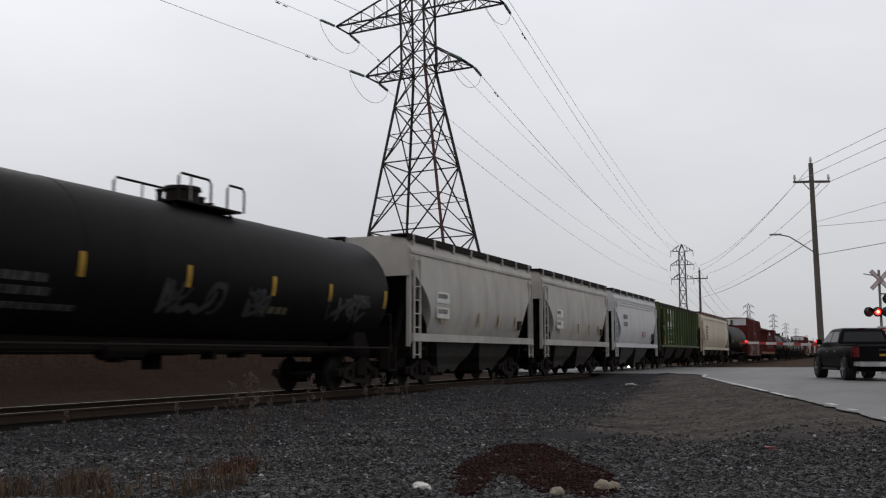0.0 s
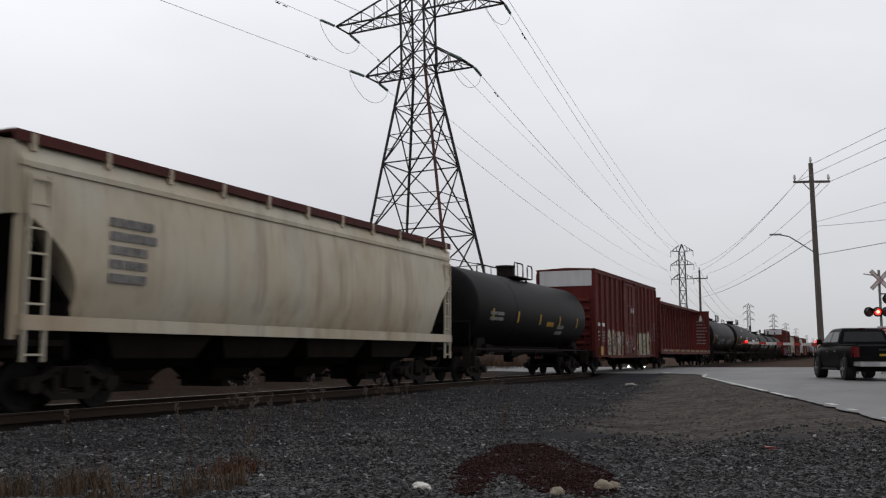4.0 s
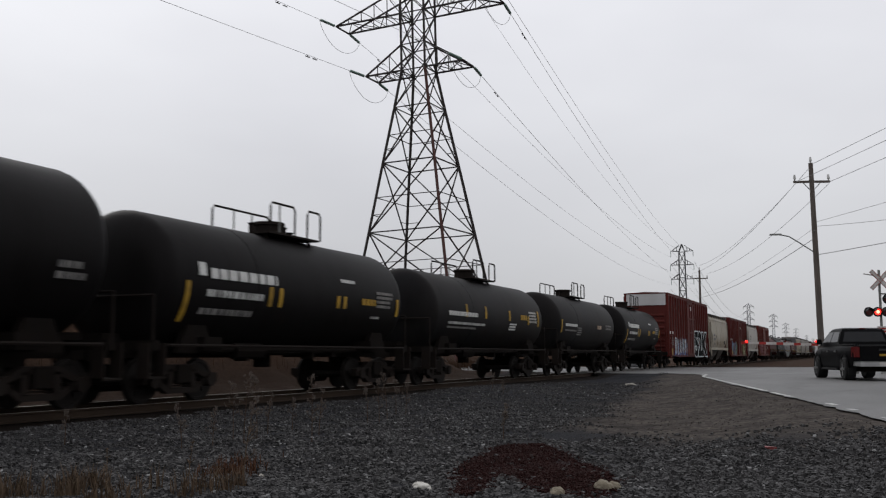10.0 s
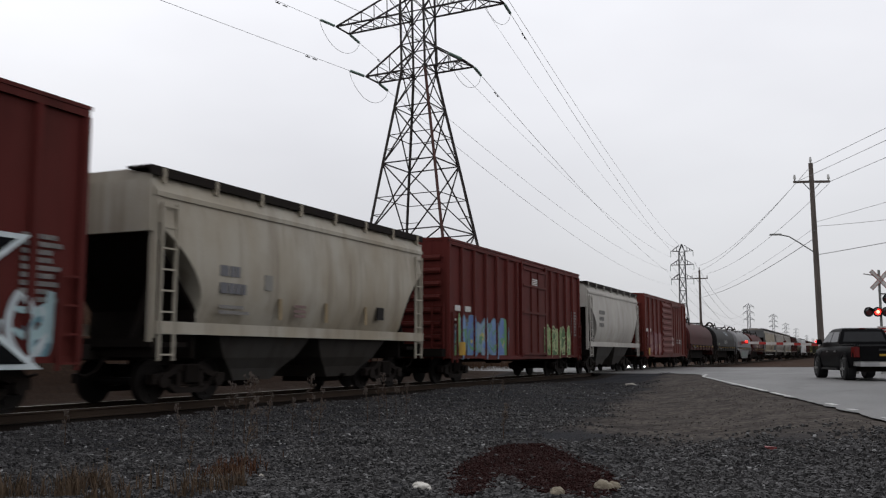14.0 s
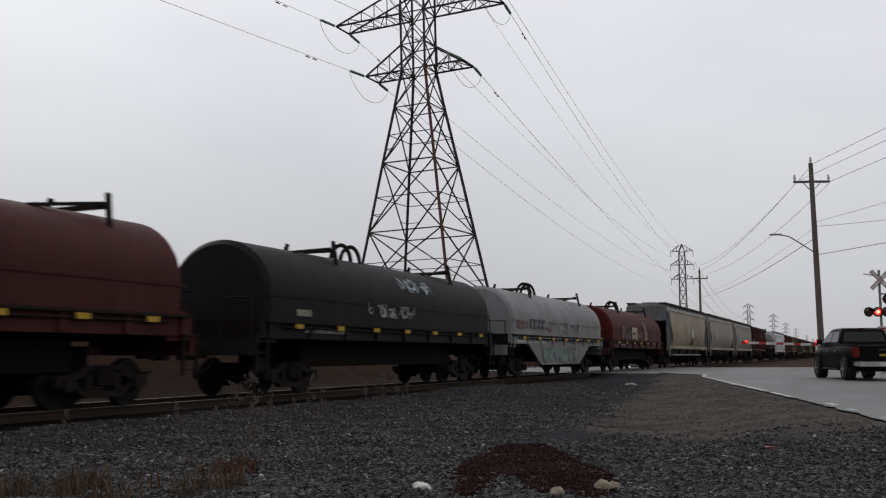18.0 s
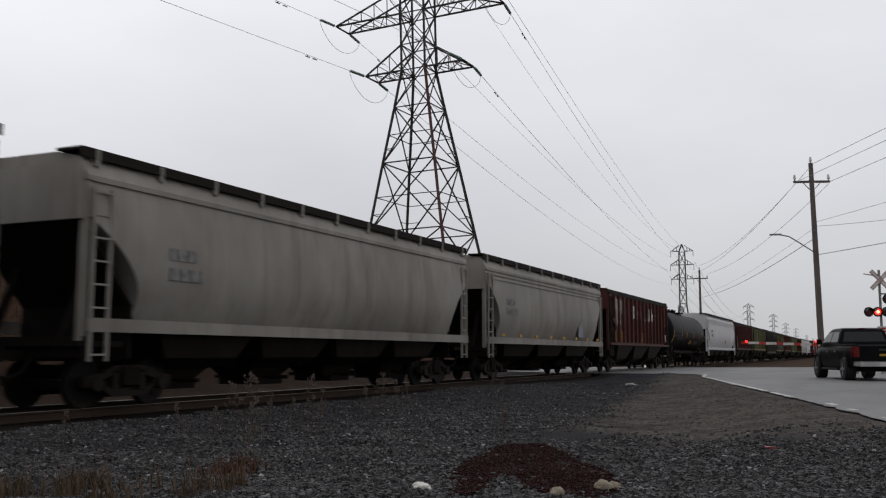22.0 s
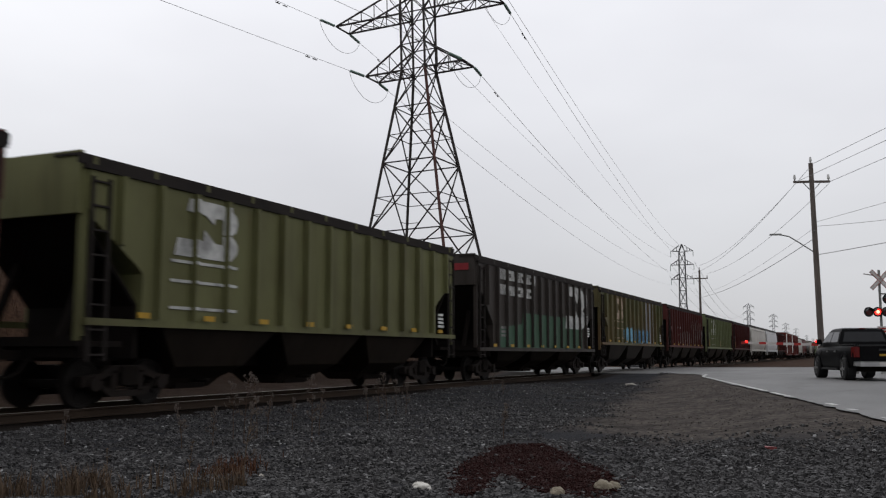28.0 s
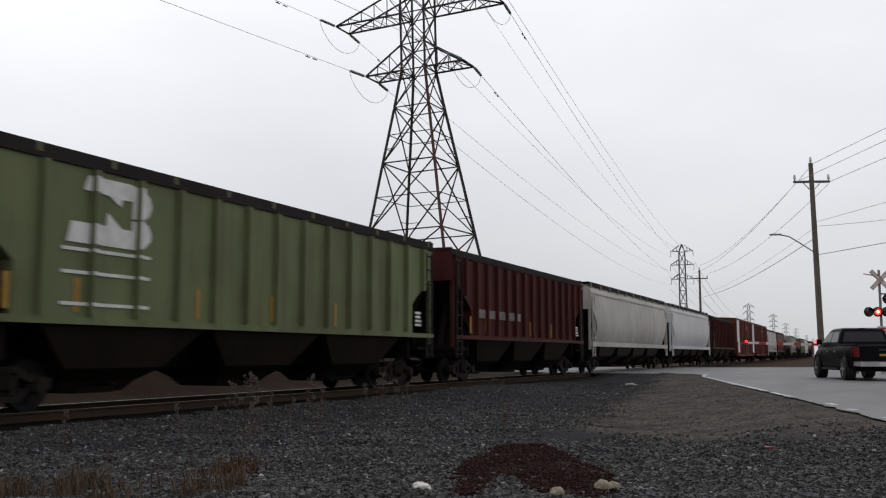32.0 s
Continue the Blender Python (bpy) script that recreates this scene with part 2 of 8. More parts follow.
def bogie(parent, x):
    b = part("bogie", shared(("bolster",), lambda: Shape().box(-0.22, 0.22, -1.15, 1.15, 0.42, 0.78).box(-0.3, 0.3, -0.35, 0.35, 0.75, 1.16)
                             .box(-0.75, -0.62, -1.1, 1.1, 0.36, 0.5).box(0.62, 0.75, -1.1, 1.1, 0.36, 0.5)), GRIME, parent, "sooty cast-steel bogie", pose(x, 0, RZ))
    for y in (-1.0, 1.0):
        part("side_frame", shared(("side_frame",), frame_shape), STEEL, b, "", pose(0, y, 0))
        tagged(part("spring_nest", shared(("spring_nest",), spring_shape), STEEL, b, "", pose(0, y, 0)), kind="stuff")
    for wx in (-0.89, 0.89):
        w = part("wheelset", shared(("wheelset",), wheelset_shape, True), WHEEL, b, "rolling steel wheelset")
        w.matrix_parent_inverse = pose(wx, 0, WHEEL_R)
        WHEELS.append(w)


def coupler(parent, x, way):
    part("coupler", shared(("coupler",), lambda: Shape().box(0, 0.55, -0.09, 0.09, 0.78, 0.95).prism([(0.5, 0.74), (0.78, 0.74), (0.82, 0.86), (0.78, 1.0), (0.5, 1.0)], -0.16, 0.16)
                           .tube([(0.1, 0.35, 0.8), (0.3, 0.36, 0.55), (0.6, 0.36, 0.45), (0.8, 0.36, 0.5)], 0.03, 6)),
         GRIME, parent, "knuckle coupler with air hose", pose(x, 0, 0, 0, 0, 0 if way > 0 else 180))


def ladder_shape(h, w=0.42, n=None, along="x"):
    s = Shape()
    n = n or max(3, int(h / 0.38))
    for e in (0, w):
        s.box(e - 0.025, e + 0.025, -0.03, 0.03, 0, h)
    for k in range(n):
        z = 0.12 + (h - 0.2) * k / (n - 1)
        s.box(0, w, -0.018, 0.018, z - 0.018, z + 0.018)
    if along == "y":
        s.v = [(y, x, z) for x, y, z in s.v]
    return s


def ladder(parent, x, y, z, h, mat, along="x", w=0.42):
    part("ladder", shared(("ladder", round(h, 2), along, w), lambda: ladder_shape(h, w, None, along)), mat, parent, "", pose(x, y, z))


def lettering(parent, x, z, w, h, rows, mat, y, seed=0, label="stencilled lettering too worn to read", name="lettering", fill=0.62):
    """Rows of short bars, for lines of stencilled marks."""
    rng = random.Random(seed)
    s = Shape()
    step = h / rows
    for r in range(rows):
        z1 = z + h - r * step
        xx, end = x, x + w * rng.uniform(0.7, 1.0)
        while xx < end - 0.05:
            d = min(step * rng.uniform(0.45, 0.95), end - xx)
            s.box(xx, xx + d * 0.82, y - 0.008, y + 0.004, z1 - step * fill, z1)
            xx += d
    tagged(part(name, s, mat, parent, label), kind="stuff")


# ---- ground ----
ASPHALT = material("wet_worn_asphalt", (0.135, 0.134, 0.132), 0.55, 0.0, (0.075, 0.074, 0.073), 0.8, 0.4, (0.35, 1, 1), grain=0.4, grain_scale=45.0, bump=0.25, spots=(0.07, 0.068, 0.066), spot_at=0.6)


def smooth(a, b, x):
    u = min(1.0, max(0.0, (x - a) / (b - a)))
    return u * u * (3 - 2 * u)


ROAD = [(3.0, -14.0), (5.2, 5.0), (6.2, 13.0), (7.2, 18.5), (8.0, 23.2), (9.0, 29.5), (10.4, 36.5), (11.6, 42.0), (11.9, 44.5), (11.2, 46.6), (8.6, 50.0), (2.0, 59.0), (-12.0, 78.0), (-30.0, 100.0),
        (-18.0, 108.0), (2.0, 84.0), (12.0, 75.5), (22.0, 73.0), (36.0, 74.0), (60.0, 78.0), (62.0, 66.0), (36.0, 60.0), (27.0, 50.0), (22.0, 34.0), (18.0, 14.0), (14.0, -14.0)]
# the near edge is ragged: short chords with small steps in and out
rag, rough_edge = random.Random(8), []
for (a0, b0), (a1, b1) in zip(ROAD, ROAD[1:] + ROAD[:1]):
    cuts = 14 if 4 < b0 < 50 and a0 < 13 else 1
    for k in range(cuts):
        u = k / cuts
        rough_edge.append((a0 + (a1 - a0) * u + (rag.uniform(-0.07, 0.07) if cuts > 1 else 0), b0 + (b1 - b0) * u))
ROAD_XY = [plan(a, b) for a, b in ROAD]
ROAD_EDGE = [plan(a, b) for a, b in rough_edge]


def inside(x, y):
    hit = False
    n = len(ROAD_XY)
    for i in range(n):
        a, b = ROAD_XY[i], ROAD_XY[(i + 1) % n]
        if (a.y > y) != (b.y > y) and x < (b.x - a.x) * (y - a.y) / (b.y - a.y) + a.x:
            hit = not hit
    return hit


def road_gap(x, y):
    """Metres from the road's edge, less than nothing on the road."""
    p, best = Vector((x, y)), 1e9
    for i in range(len(ROAD_XY)):
        a, b = ROAD_XY[i].xy, ROAD_XY[(i + 1) % len(ROAD_XY)].xy
        d = b - a
        u = min(1.0, max(0.0, (p - a).dot(d) / d.length_squared))
        best = min(best, (p - a - d * u).length)
    return -best if inside(x, y) else best


def road_z(x, y):
    """The road falls a little to the level of the rails."""
    return -0.045 - 0.1 * smooth(43.0, 52.0, x * math.cos(TURN) + y * math.sin(TURN))


def ground_z(x, y):
    z = -0.36 + 0.07 * smooth(8.5, 12.0, y)
    if y > 15.6:
        z = -0.31 - 0.13 * smooth(15.6, 18.0, y)
    if y < 12.2:
        amp = 0.06 * smooth(12.2, 11.0, y) * smooth(60, 25, abs(x - 8))
        z += amp * (noise.noise(Vector((x * 0.8, y * 0.8, 0))) + 0.5 * noise.noise(Vector((x * 2.3, y * 2.3, 4))))
        for right, ahead, rise, long, broad in ((2.3, 27.5, 0.27, 4.6, 2.0), (1.2, 16.5, 0.12, 2.6, 1.6)):
            q = plan(right, ahead)
            u, w = (x - q.x) * math.cos(TURN) + (y - q.y) * math.sin(TURN), -(x - q.x) * math.sin(TURN) + (y - q.y) * math.cos(TURN)
            z += rise * math.exp(-(u / long) ** 2 - (w / broad) ** 2)
    if y > 19:
        crest = 4.7 - 2.5 * smooth(18, 60, x) - 1.9 * smooth(60, 115, x)
        up = smooth(19.5, 27, y) * (1 - 0.75 * smooth(34, 70, y))
        z += crest * up * (1 + 0.10 * noise.noise(Vector((x * 0.15, y * 0.2, 9)))) * smooth(900, 300, abs(x)) + 0.12 * noise.noise(Vector((x * 0.7, y * 0.7, 2)))
    if -60 < x < 120 and -60 < y < 90:
        gap = road_gap(x, y)
        if gap < 4:
            level = road_z(x, y) - 0.03 - 0.02 * max(0.0, gap - 0.3)
            z = level + (z - level) * smooth(0.3, 4.0, gap)
    if y > 16.0:
        z -= 0.58 * smooth(16.2, 18.2, y) * math.exp(-((x - 88.0) / 6.0) ** 2 - ((y - 19.5) / 4.0) ** 2)
    if abs(y - YC) < 1.9:
        z = min(z, RZ - 0.19)
    return z


def spread(lo, hi, fine_lo, fine_hi, step, growth=1.35):
    xs = list(np.arange(fine_lo, fine_hi + 1e-6, step))
    d, x = step, fine_hi
    while x < hi:
        d *= growth
        x += d
        xs.append(min(x, hi))
    d, x = step, fine_lo
    while x > lo:
        d *= growth
        x -= d
        xs.insert(0, max(x, lo))
    return xs


gx, gy = spread(-4500, 4500, -4, 62, 0.45), spread(-4500, 4500, -3, 30, 0.4)
sheet = Shape()
sheet.v = [(x, y, ground_z(x, y)) for y in gy for x in gx]
sheet.f = [(j * len(gx) + i, j * len(gx) + i + 1, (j + 1) * len(gx) + i + 1, (j + 1) * len(gx) + i) for j in range(len(gy) - 1) for i in range(len(gx) - 1)]


def ground_material():
    """Dark gravel by the track, a bare dirt patch by the road, dry grass beyond the track: each by its place in the plan."""
    mat = material("ground", (0.026, 0.0265, 0.03), 0.9, 0.0, (0.015, 0.015, 0.0175), 0.8, 1.0, grain=0.75, grain_scale=26.0, bump=1.0, gloss=0.04)
    nt = mat.node_tree
    bsdf = nt.nodes["Principled BSDF"]
    gravel = bsdf.inputs["Base Color"].links[0].from_socket
    geo = nt.nodes.new("ShaderNodeNewGeometry")
    wob = nt.nodes.new("ShaderNodeTexNoise")
    wob.inputs["Scale"].default_value, wob.inputs["Detail"].default_value = 0.7, 7.0
    nt.links.new(geo.outputs["Position"], wob.inputs["Vector"])

    def math_node(op, a, b):
        n = nt.nodes.new("ShaderNodeMath")
        n.operation = op
        for i, v in enumerate((a, b)):
            if isinstance(v, (int, float)):
                n.inputs[i].default_value = v
            else:
                nt.links.new(v, n.inputs[i])
        return n.outputs[0]

    def blend(a, b, fac):
        n = nt.nodes.new("ShaderNodeMix")
        n.data_type = "RGBA"
        nt.links.new(a, n.inputs["A"])
        if isinstance(b, tuple):
            n.inputs["B"].default_value = (*b, 1)
        else:
            nt.links.new(b, n.inputs["B"])
        nt.links.new(fac, n.inputs["Factor"])
        return n.outputs["Result"]

    def ease(v, lo, hi):
        n = nt.nodes.new("ShaderNodeMapRange")
        n.interpolation_type = "SMOOTHSTEP"
        n.inputs["From Min"].default_value, n.inputs["From Max"].default_value = lo, hi
        nt.links.new(v, n.inputs["Value"])
        return n.outputs["Result"]

    def blotch(centre, rx, ry, turn):
        """1 inside an uneven oval about a place, 0 outside it."""
        sub = nt.nodes.new("ShaderNodeVectorMath")
        sub.operation = "SUBTRACT"
        nt.links.new(geo.outputs["Position"], sub.inputs[0])
        sub.inputs[1].default_value = (centre.x, centre.y, 0)
        mp = nt.nodes.new("ShaderNodeMapping")
        mp.vector_type = "TEXTURE"
        mp.inputs["Rotation"].default_value = (0, 0, turn)
        mp.inputs["Scale"].default_value = (rx, ry, 1e3)
        nt.links.new(sub.outputs[0], mp.inputs["Vector"])
        ln = nt.nodes.new("ShaderNodeVectorMath")
        ln.operation = "LENGTH"
        nt.links.new(mp.outputs[0], ln.inputs[0])
        return ease(math_node("ADD", ln.outputs["Value"], math_node("MULTIPLY", math_node("SUBTRACT", wob.outputs["Fac"], 0.5), 1.6)), 1.2, 0.6)

    xyz = nt.nodes.new("ShaderNodeSeparateXYZ")
    nt.links.new(geo.outputs["Position"], xyz.inputs[0])
    fine = nt.nodes.new("ShaderNodeTexNoise")
    fine.inputs["Scale"].default_value, fine.inputs["Detail"].default_value = 9.0, 8.0
    nt.links.new(geo.outputs["Position"], fine.inputs["Vector"])
    dirt = nt.nodes.new("ShaderNodeValToRGB")
    dirt.color_ramp.elements[0].color, dirt.color_ramp.elements[1].color = (0.033, 0.0285, 0.0255, 1), (0.092, 0.079, 0.069, 1)
    dirt.color_ramp.elements[0].position, dirt.color_ramp.elements[1].position = 0.35, 0.65
    nt.links.new(fine.outputs["Fac"], dirt.inputs["Fac"])
    grass = nt.nodes.new("ShaderNodeValToRGB")
    grass.color_ramp.elements[0].color, grass.color_ramp.elements[1].color = (0.0235, 0.0132, 0.0084, 1), (0.050, 0.028, 0.0175, 1)
    grass.color_ramp.elements[0].position, grass.color_ramp.elements[1].position = 0.35, 0.65
    nt.links.new(fine.outputs["Fac"], grass.inputs["Fac"])
    col = gravel
    patch = nt.nodes.new("ShaderNodeTexNoise")
    patch.inputs["Scale"].default_value, patch.inputs["Detail"].default_value, patch.inputs["Roughness"].default_value = 1.3, 9.0, 0.7
    nt.links.new(geo.outputs["Position"], patch.inputs["Vector"])
    soil = blend(dirt.outputs["Color"], (0.0185, 0.016, 0.0145), math_node("MULTIPLY", ease(patch.outputs["Fac"], 0.42, 0.66), 0.75))
    across_, along_ = plan(1, 0), plan(0, 1)
    right = math_node("ADD", math_node("MULTIPLY", xyz.outputs["X"], across_.x), math_node("MULTIPLY", xyz.outputs["Y"], across_.y))
    ahead = math_node("ADD", math_node("MULTIPLY", xyz.outputs["X"], along_.x), math_node("MULTIPLY", xyz.outputs["Y"], along_.y))
    shift = math_node("MULTIPLY", math_node("SUBTRACT", wob.outputs["Fac"], 0.5), 3.0)
    beside = math_node("ADD", math_node("SUBTRACT", right, math_node("MULTIPLY", ahead, 0.285)), shift)
    beyond = math_node("ADD", math_node("ADD", ahead, math_node("MULTIPLY", right, 0.8)), math_node("MULTIPLY", shift, 2.6))
    col = blend(col, soil, math_node("MULTIPLY", math_node("MULTIPLY", ease(beside, -3.0, -1.8), ease(beyond, 13.0, 17.5)), 0.92))
    col = blend(col, soil, math_node("MULTIPLY", ease(beside, 0.6, 2.4), 0.55))
    col = blend(col, (0.022, 0.0075, 0.0068), blotch(plan(1.45, 9.9), 1.2, 0.6, TURN))
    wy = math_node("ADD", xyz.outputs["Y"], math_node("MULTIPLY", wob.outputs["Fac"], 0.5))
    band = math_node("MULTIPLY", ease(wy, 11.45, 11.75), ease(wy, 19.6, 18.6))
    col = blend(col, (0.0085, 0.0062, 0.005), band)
    col = blend(col, grass.outputs["Color"], ease(wy, 18.9, 20.2))
    # foot of the bank is darker than the grass above it
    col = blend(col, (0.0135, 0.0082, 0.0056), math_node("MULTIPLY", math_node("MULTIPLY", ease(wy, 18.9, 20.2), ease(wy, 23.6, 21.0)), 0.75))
    far = math_node("MAXIMUM", ease(xyz.outputs["X"], 75.0, 110.0), ease(xyz.outputs["X"], -25.0, -60.0))
    far = math_node("MAXIMUM", far, ease(xyz.outputs["Y"], -14.0, -25.0))
    col = blend(col, grass.outputs["Color"], far)
    nt.links.new(col, bsdf.inputs["Base Color"])
    return mat


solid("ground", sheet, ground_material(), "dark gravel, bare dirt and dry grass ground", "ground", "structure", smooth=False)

# the road: one sheet with a crossing over the rails
road_sheet = Shape()
bm = bmesh.new()
face = bm.faces.new([bm.verts.new((p.x, p.y, -0.045)) for p in ROAD_EDGE])
bmesh.ops.triangulate(bm, faces=[face])
for k in range(10):
    bmesh.ops.bisect_plane(bm, geom=bm.verts[:] + bm.edges[:] + bm.faces[:], plane_co=plan(0, 43.0 + k), plane_no=plan(0, 1))
for v in bm.verts:
    v.co.z = road_z(v.co.x, v.co.y)
road_mesh = bpy.data.meshes.new("road")
bm.normal_update()
for f in bm.faces:
    if f.normal.z < 0:
        f.normal_flip()
bm.to_mesh(road_mesh)
bm.free()
road = tagged(part("road", road_mesh, ASPHALT), "wet worn grey asphalt road with ragged edge", "road", "", "structure")
LINE = material("worn_white_line", (0.5, 0.5, 0.48), 0.6, 0.0, (0.2, 0.2, 0.2), 0.9, 3.0)
edge = Shape()
pts = [plan(a, b) for a, b in ((8.2, 23.84), (8.72, 26.94), (9.52, 31.6), (10.87, 39.2), (11.7, 41.8), (12.1, 43.0), (12.25, 44.4), (12.0, 45.6), (11.5, 46.6), (10.6, 48.0), (9.4, 49.4))]
worn = [(plan(a, b), plan(c, d)) for a, b, c, d in ((7.62, 20.53, 7.98, 22.79), (7.18, 17.2, 7.28, 17.8), (6.84, 15.6, 6.91, 16.0), (6.42, 13.39, 6.5, 13.87))]
for a, b in list(zip(pts, pts[1:])) + worn:
    d = (b - a).normalized()
    m = Vector((-d.y, d.x, 0)) * 0.07
    edge.add([Vector((q.x, q.y, road_z(q.x, q.y) + 0.005)) for q in (a - m, b - m, b + m, a + m)], [(0, 1, 2, 3)])
part("edge_line", edge, LINE, road, "worn white edge line")

# ---- track ----
RAIL = material("rusty_rail", (0.038, 0.027, 0.020), 0.9, 0.0, (0.022, 0.016, 0.0125), 0.7, 4.0, (0.2, 1, 1), gloss=0.06)
SHINE = material("polished_rail_head", (0.27, 0.25, 0.22), 0.5, 0.6, (0.20, 0.18, 0.155), 0.6, 3.0, (0.3, 1, 1))
for k, side in enumerate((-0.755, 0.755)):
    y = YC + side
    rail = thing("rail", "rust brown steel rail with a polished head", "rail", "rails of the track")
    prof = [(-0.075, -0.17), (0.075, -0.17), (0.075, -0.158), (0.012, -0.14), (0.012, -0.045), (0.036, -0.035), (0.036, -0.004), (-0.036, -0.004), (-0.036, -0.035), (-0.012, -0.045), (-0.012, -0.14), (-0.075, -0.158)]
    part("web", Shape().rings([[(x, y + a, RZ + b) for a, b in prof] for x in (-900, 1200)]), RAIL, rail)
    part("head", Shape().box(-900, 1200, y - 0.036, y + 0.036, RZ - 0.003, RZ), SHINE, rail, "polished running face")


# ---- crossing slabs between and beside the rails ----
CONC = material("crossing_slab", (0.13, 0.127, 0.123), 0.7, 0.0, (0.07, 0.068, 0.066), 0.7, 1.5, random=0.15)
for y0, y1 in ((YC - 2.1, YC - 0.86), (YC - 0.66, YC + 0.66), (YC + 0.86, YC + 2.1)):
    for k in range(8):
        x = 50.0 + 3.0 * k
        tagged(part("crossing_panel", shared(("crossing_panel", round(y1 - y0, 2)), lambda: Shape().box(0.02, 2.98, 0, y1 - y0, -0.2, -0.012)), CONC, road, "", pose(x, y0, RZ)))


# ---- freight cars; a car's own x runs along the track, its front towards -x, y = 0 and z = 0 midway on the rails ----
def levels(rows):
    """Rings of a body from (z, half length, half width) rows."""
    return Shape().rings([[(-a, -b, z), (a, -b, z), (a, b, z), (-a, b, z)] for z, a, b in rows])


def hopper(label, front, rear, body, bays=3, curved=True, eave=4.25, low=1.5, sill=None, ribs=0, walk_mat=None, trim=None, roof_mat=None,
           cut=1.4, cut_from=0.85, yellow=False, walk_up=0.32, end_mat=None, fluted=False, slant=False):
    """A covered hopper car between two ends along the train, with its bays, roof walk, ladders and bogies."""
    half = (rear - front) / 2
    car = thing("hopper_car", label, "hopper car", "cars of the freight train")
    trim = trim or body
    if curved:
        walk_up += 0.2
    sill = sill or body
    walk_mat = walk_mat or STEEL
    wide = 1.6
    rows = []
    for k in range(19):
        u = k / 18
        z = low + (eave - low) * u
        if curved:
            b = wide - (0.26 * (1 - u / 0.42) ** 2 if u < 0.42 else 0.14 * ((u - 0.42) / 0.58) ** 2)
            d = min(1.0, max(0.0, (eave - cut_from - z) / (eave - cut_from - low)))
            d = cut * min(1.0, d * 1.12) if slant else cut * math.sin(0.62 * math.pi * d) ** 0.85 if d > 0 else 0.0
        else:
            b = wide - 0.07
            d = cut * min(1.0, max(0.0, (eave - cut_from - z) / (eave - cut_from - low - 0.95)))
        rows.append((z, half - 0.12 - d, b))
    part("body", levels(rows), body, car, "", None, curved)
    rt = rows[-1][2]
    roof = Shape()
    lip = 0.34 if curved else 0.0
    roof.rings([[(x, -rt - 0.05, eave - 0.03), (x, -rt - 0.05, eave + 0.06), (x, -rt + 0.12, eave + lip + 0.06), (x, -0.75, eave + lip + 0.2), (x, 0.75, eave + lip + 0.2), (x, rt - 0.12, eave + lip + 0.06), (x, rt + 0.05, eave + 0.06), (x, rt + 0.05, eave - 0.03)]
                for x in (-half + 0.02, half - 0.02)])
    part("roof", roof, roof_mat or body, car)
    if curved:
        for k, z in enumerate((eave + 0.02, eave - 0.14, eave - 0.32) if fluted else (eave + 0.02,)):
            part("eave_rail", Shape().box(-half + 0.2, half - 0.2, -rt - 0.05 - (0.0, 0.018, 0.04)[k], -rt + 0.05, z - (0.06, 0.05, 0.03)[k], z), body, car)
    n = bays
    for side in (-1, 1):
        part("roof_walk", Shape().box(-half - 0.1, half + 0.1, side * 1.15 - 0.3, side * 1.15 + 0.3, eave + walk_up, eave + walk_up + 0.05)
             .box(-half - 0.1, half + 0.1, side * 1.15 - 0.32, side * 1.15 - 0.28, eave + walk_up - 0.14, eave + walk_up + 0.05), walk_mat, car, "dark steel grating walkway along the roof")
        count = 11 if half > 7 else 8
        for k in range(count):
            x = -half + 0.3 + (2 * half - 0.6) * k / (count - 1)
            part("walk_bracket", shared(("walk_bracket",), lambda: Shape().box(-0.05, 0.05, -0.335, 0.3, 0, 0.3)), trim, car, "", pose(x, side * 1.15, eave + walk_up - 0.27))
    for k in range(3 * n):
        x = (-1 + (2 * k + 1) / (3 * n)) * (half - 0.6)
        part("hatch", shared(("hatch",), lambda: Shape().box(-0.38, 0.38, -0.5, 0.5, 0, 0.13)), roof_mat or body, car, "", pose(x, 0, eave + 0.18 + (0.34 if curved else 0.0)))
    for side in (-1, 1):
        part("side_sill", Shape().box(-half + 0.1, half - 0.1, side * (wide - 0.06) - 0.05, side * (wide - 0.06) + 0.05, low - (0.22 if curved else 0.1), low + 0.03), sill, car)
        for end in (-1, 1):
            x = end * (half - 0.1)
            part("corner_post", Shape().box(x - 0.07, x + 0.07, side * 1.42 - 0.06, side * 1.42 + 0.06, 1.05, eave), trim, car)
            ladder(car, x - (0.5 if end > 0 else -0.08), side * 1.56, 0.75, eave - 0.9, trim if curved else ROOFING)
    for end in (-1, 1):
        x = end * (half - 0.55)
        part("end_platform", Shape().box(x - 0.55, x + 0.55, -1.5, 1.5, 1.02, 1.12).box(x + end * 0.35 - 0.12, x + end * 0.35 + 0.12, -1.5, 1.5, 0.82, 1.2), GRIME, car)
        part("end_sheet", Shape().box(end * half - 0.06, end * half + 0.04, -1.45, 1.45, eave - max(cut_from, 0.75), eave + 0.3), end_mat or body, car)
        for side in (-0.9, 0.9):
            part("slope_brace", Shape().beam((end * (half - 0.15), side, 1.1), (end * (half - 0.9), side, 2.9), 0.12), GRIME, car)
        # sheet would be body-coloured; its near-black colour paints the deep shade there
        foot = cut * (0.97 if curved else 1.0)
        part("slope_sheet", Shape().prism([(end * (half - 0.02), eave - max(cut_from, 0.7)), (end * (half - 0.1), eave - max(cut_from, 0.7)), (end * (half - 0.16 - foot), low + 0.3), (end * (half - 0.16 - foot), 0.8), (end * (half - 0.06 - foot), 0.8), (end * (half - 0.06 - foot), low + 0.3)], -1.4, 1.4), GRIME, car, "sloping end sheet coloured dark for the deep shade it lies in")
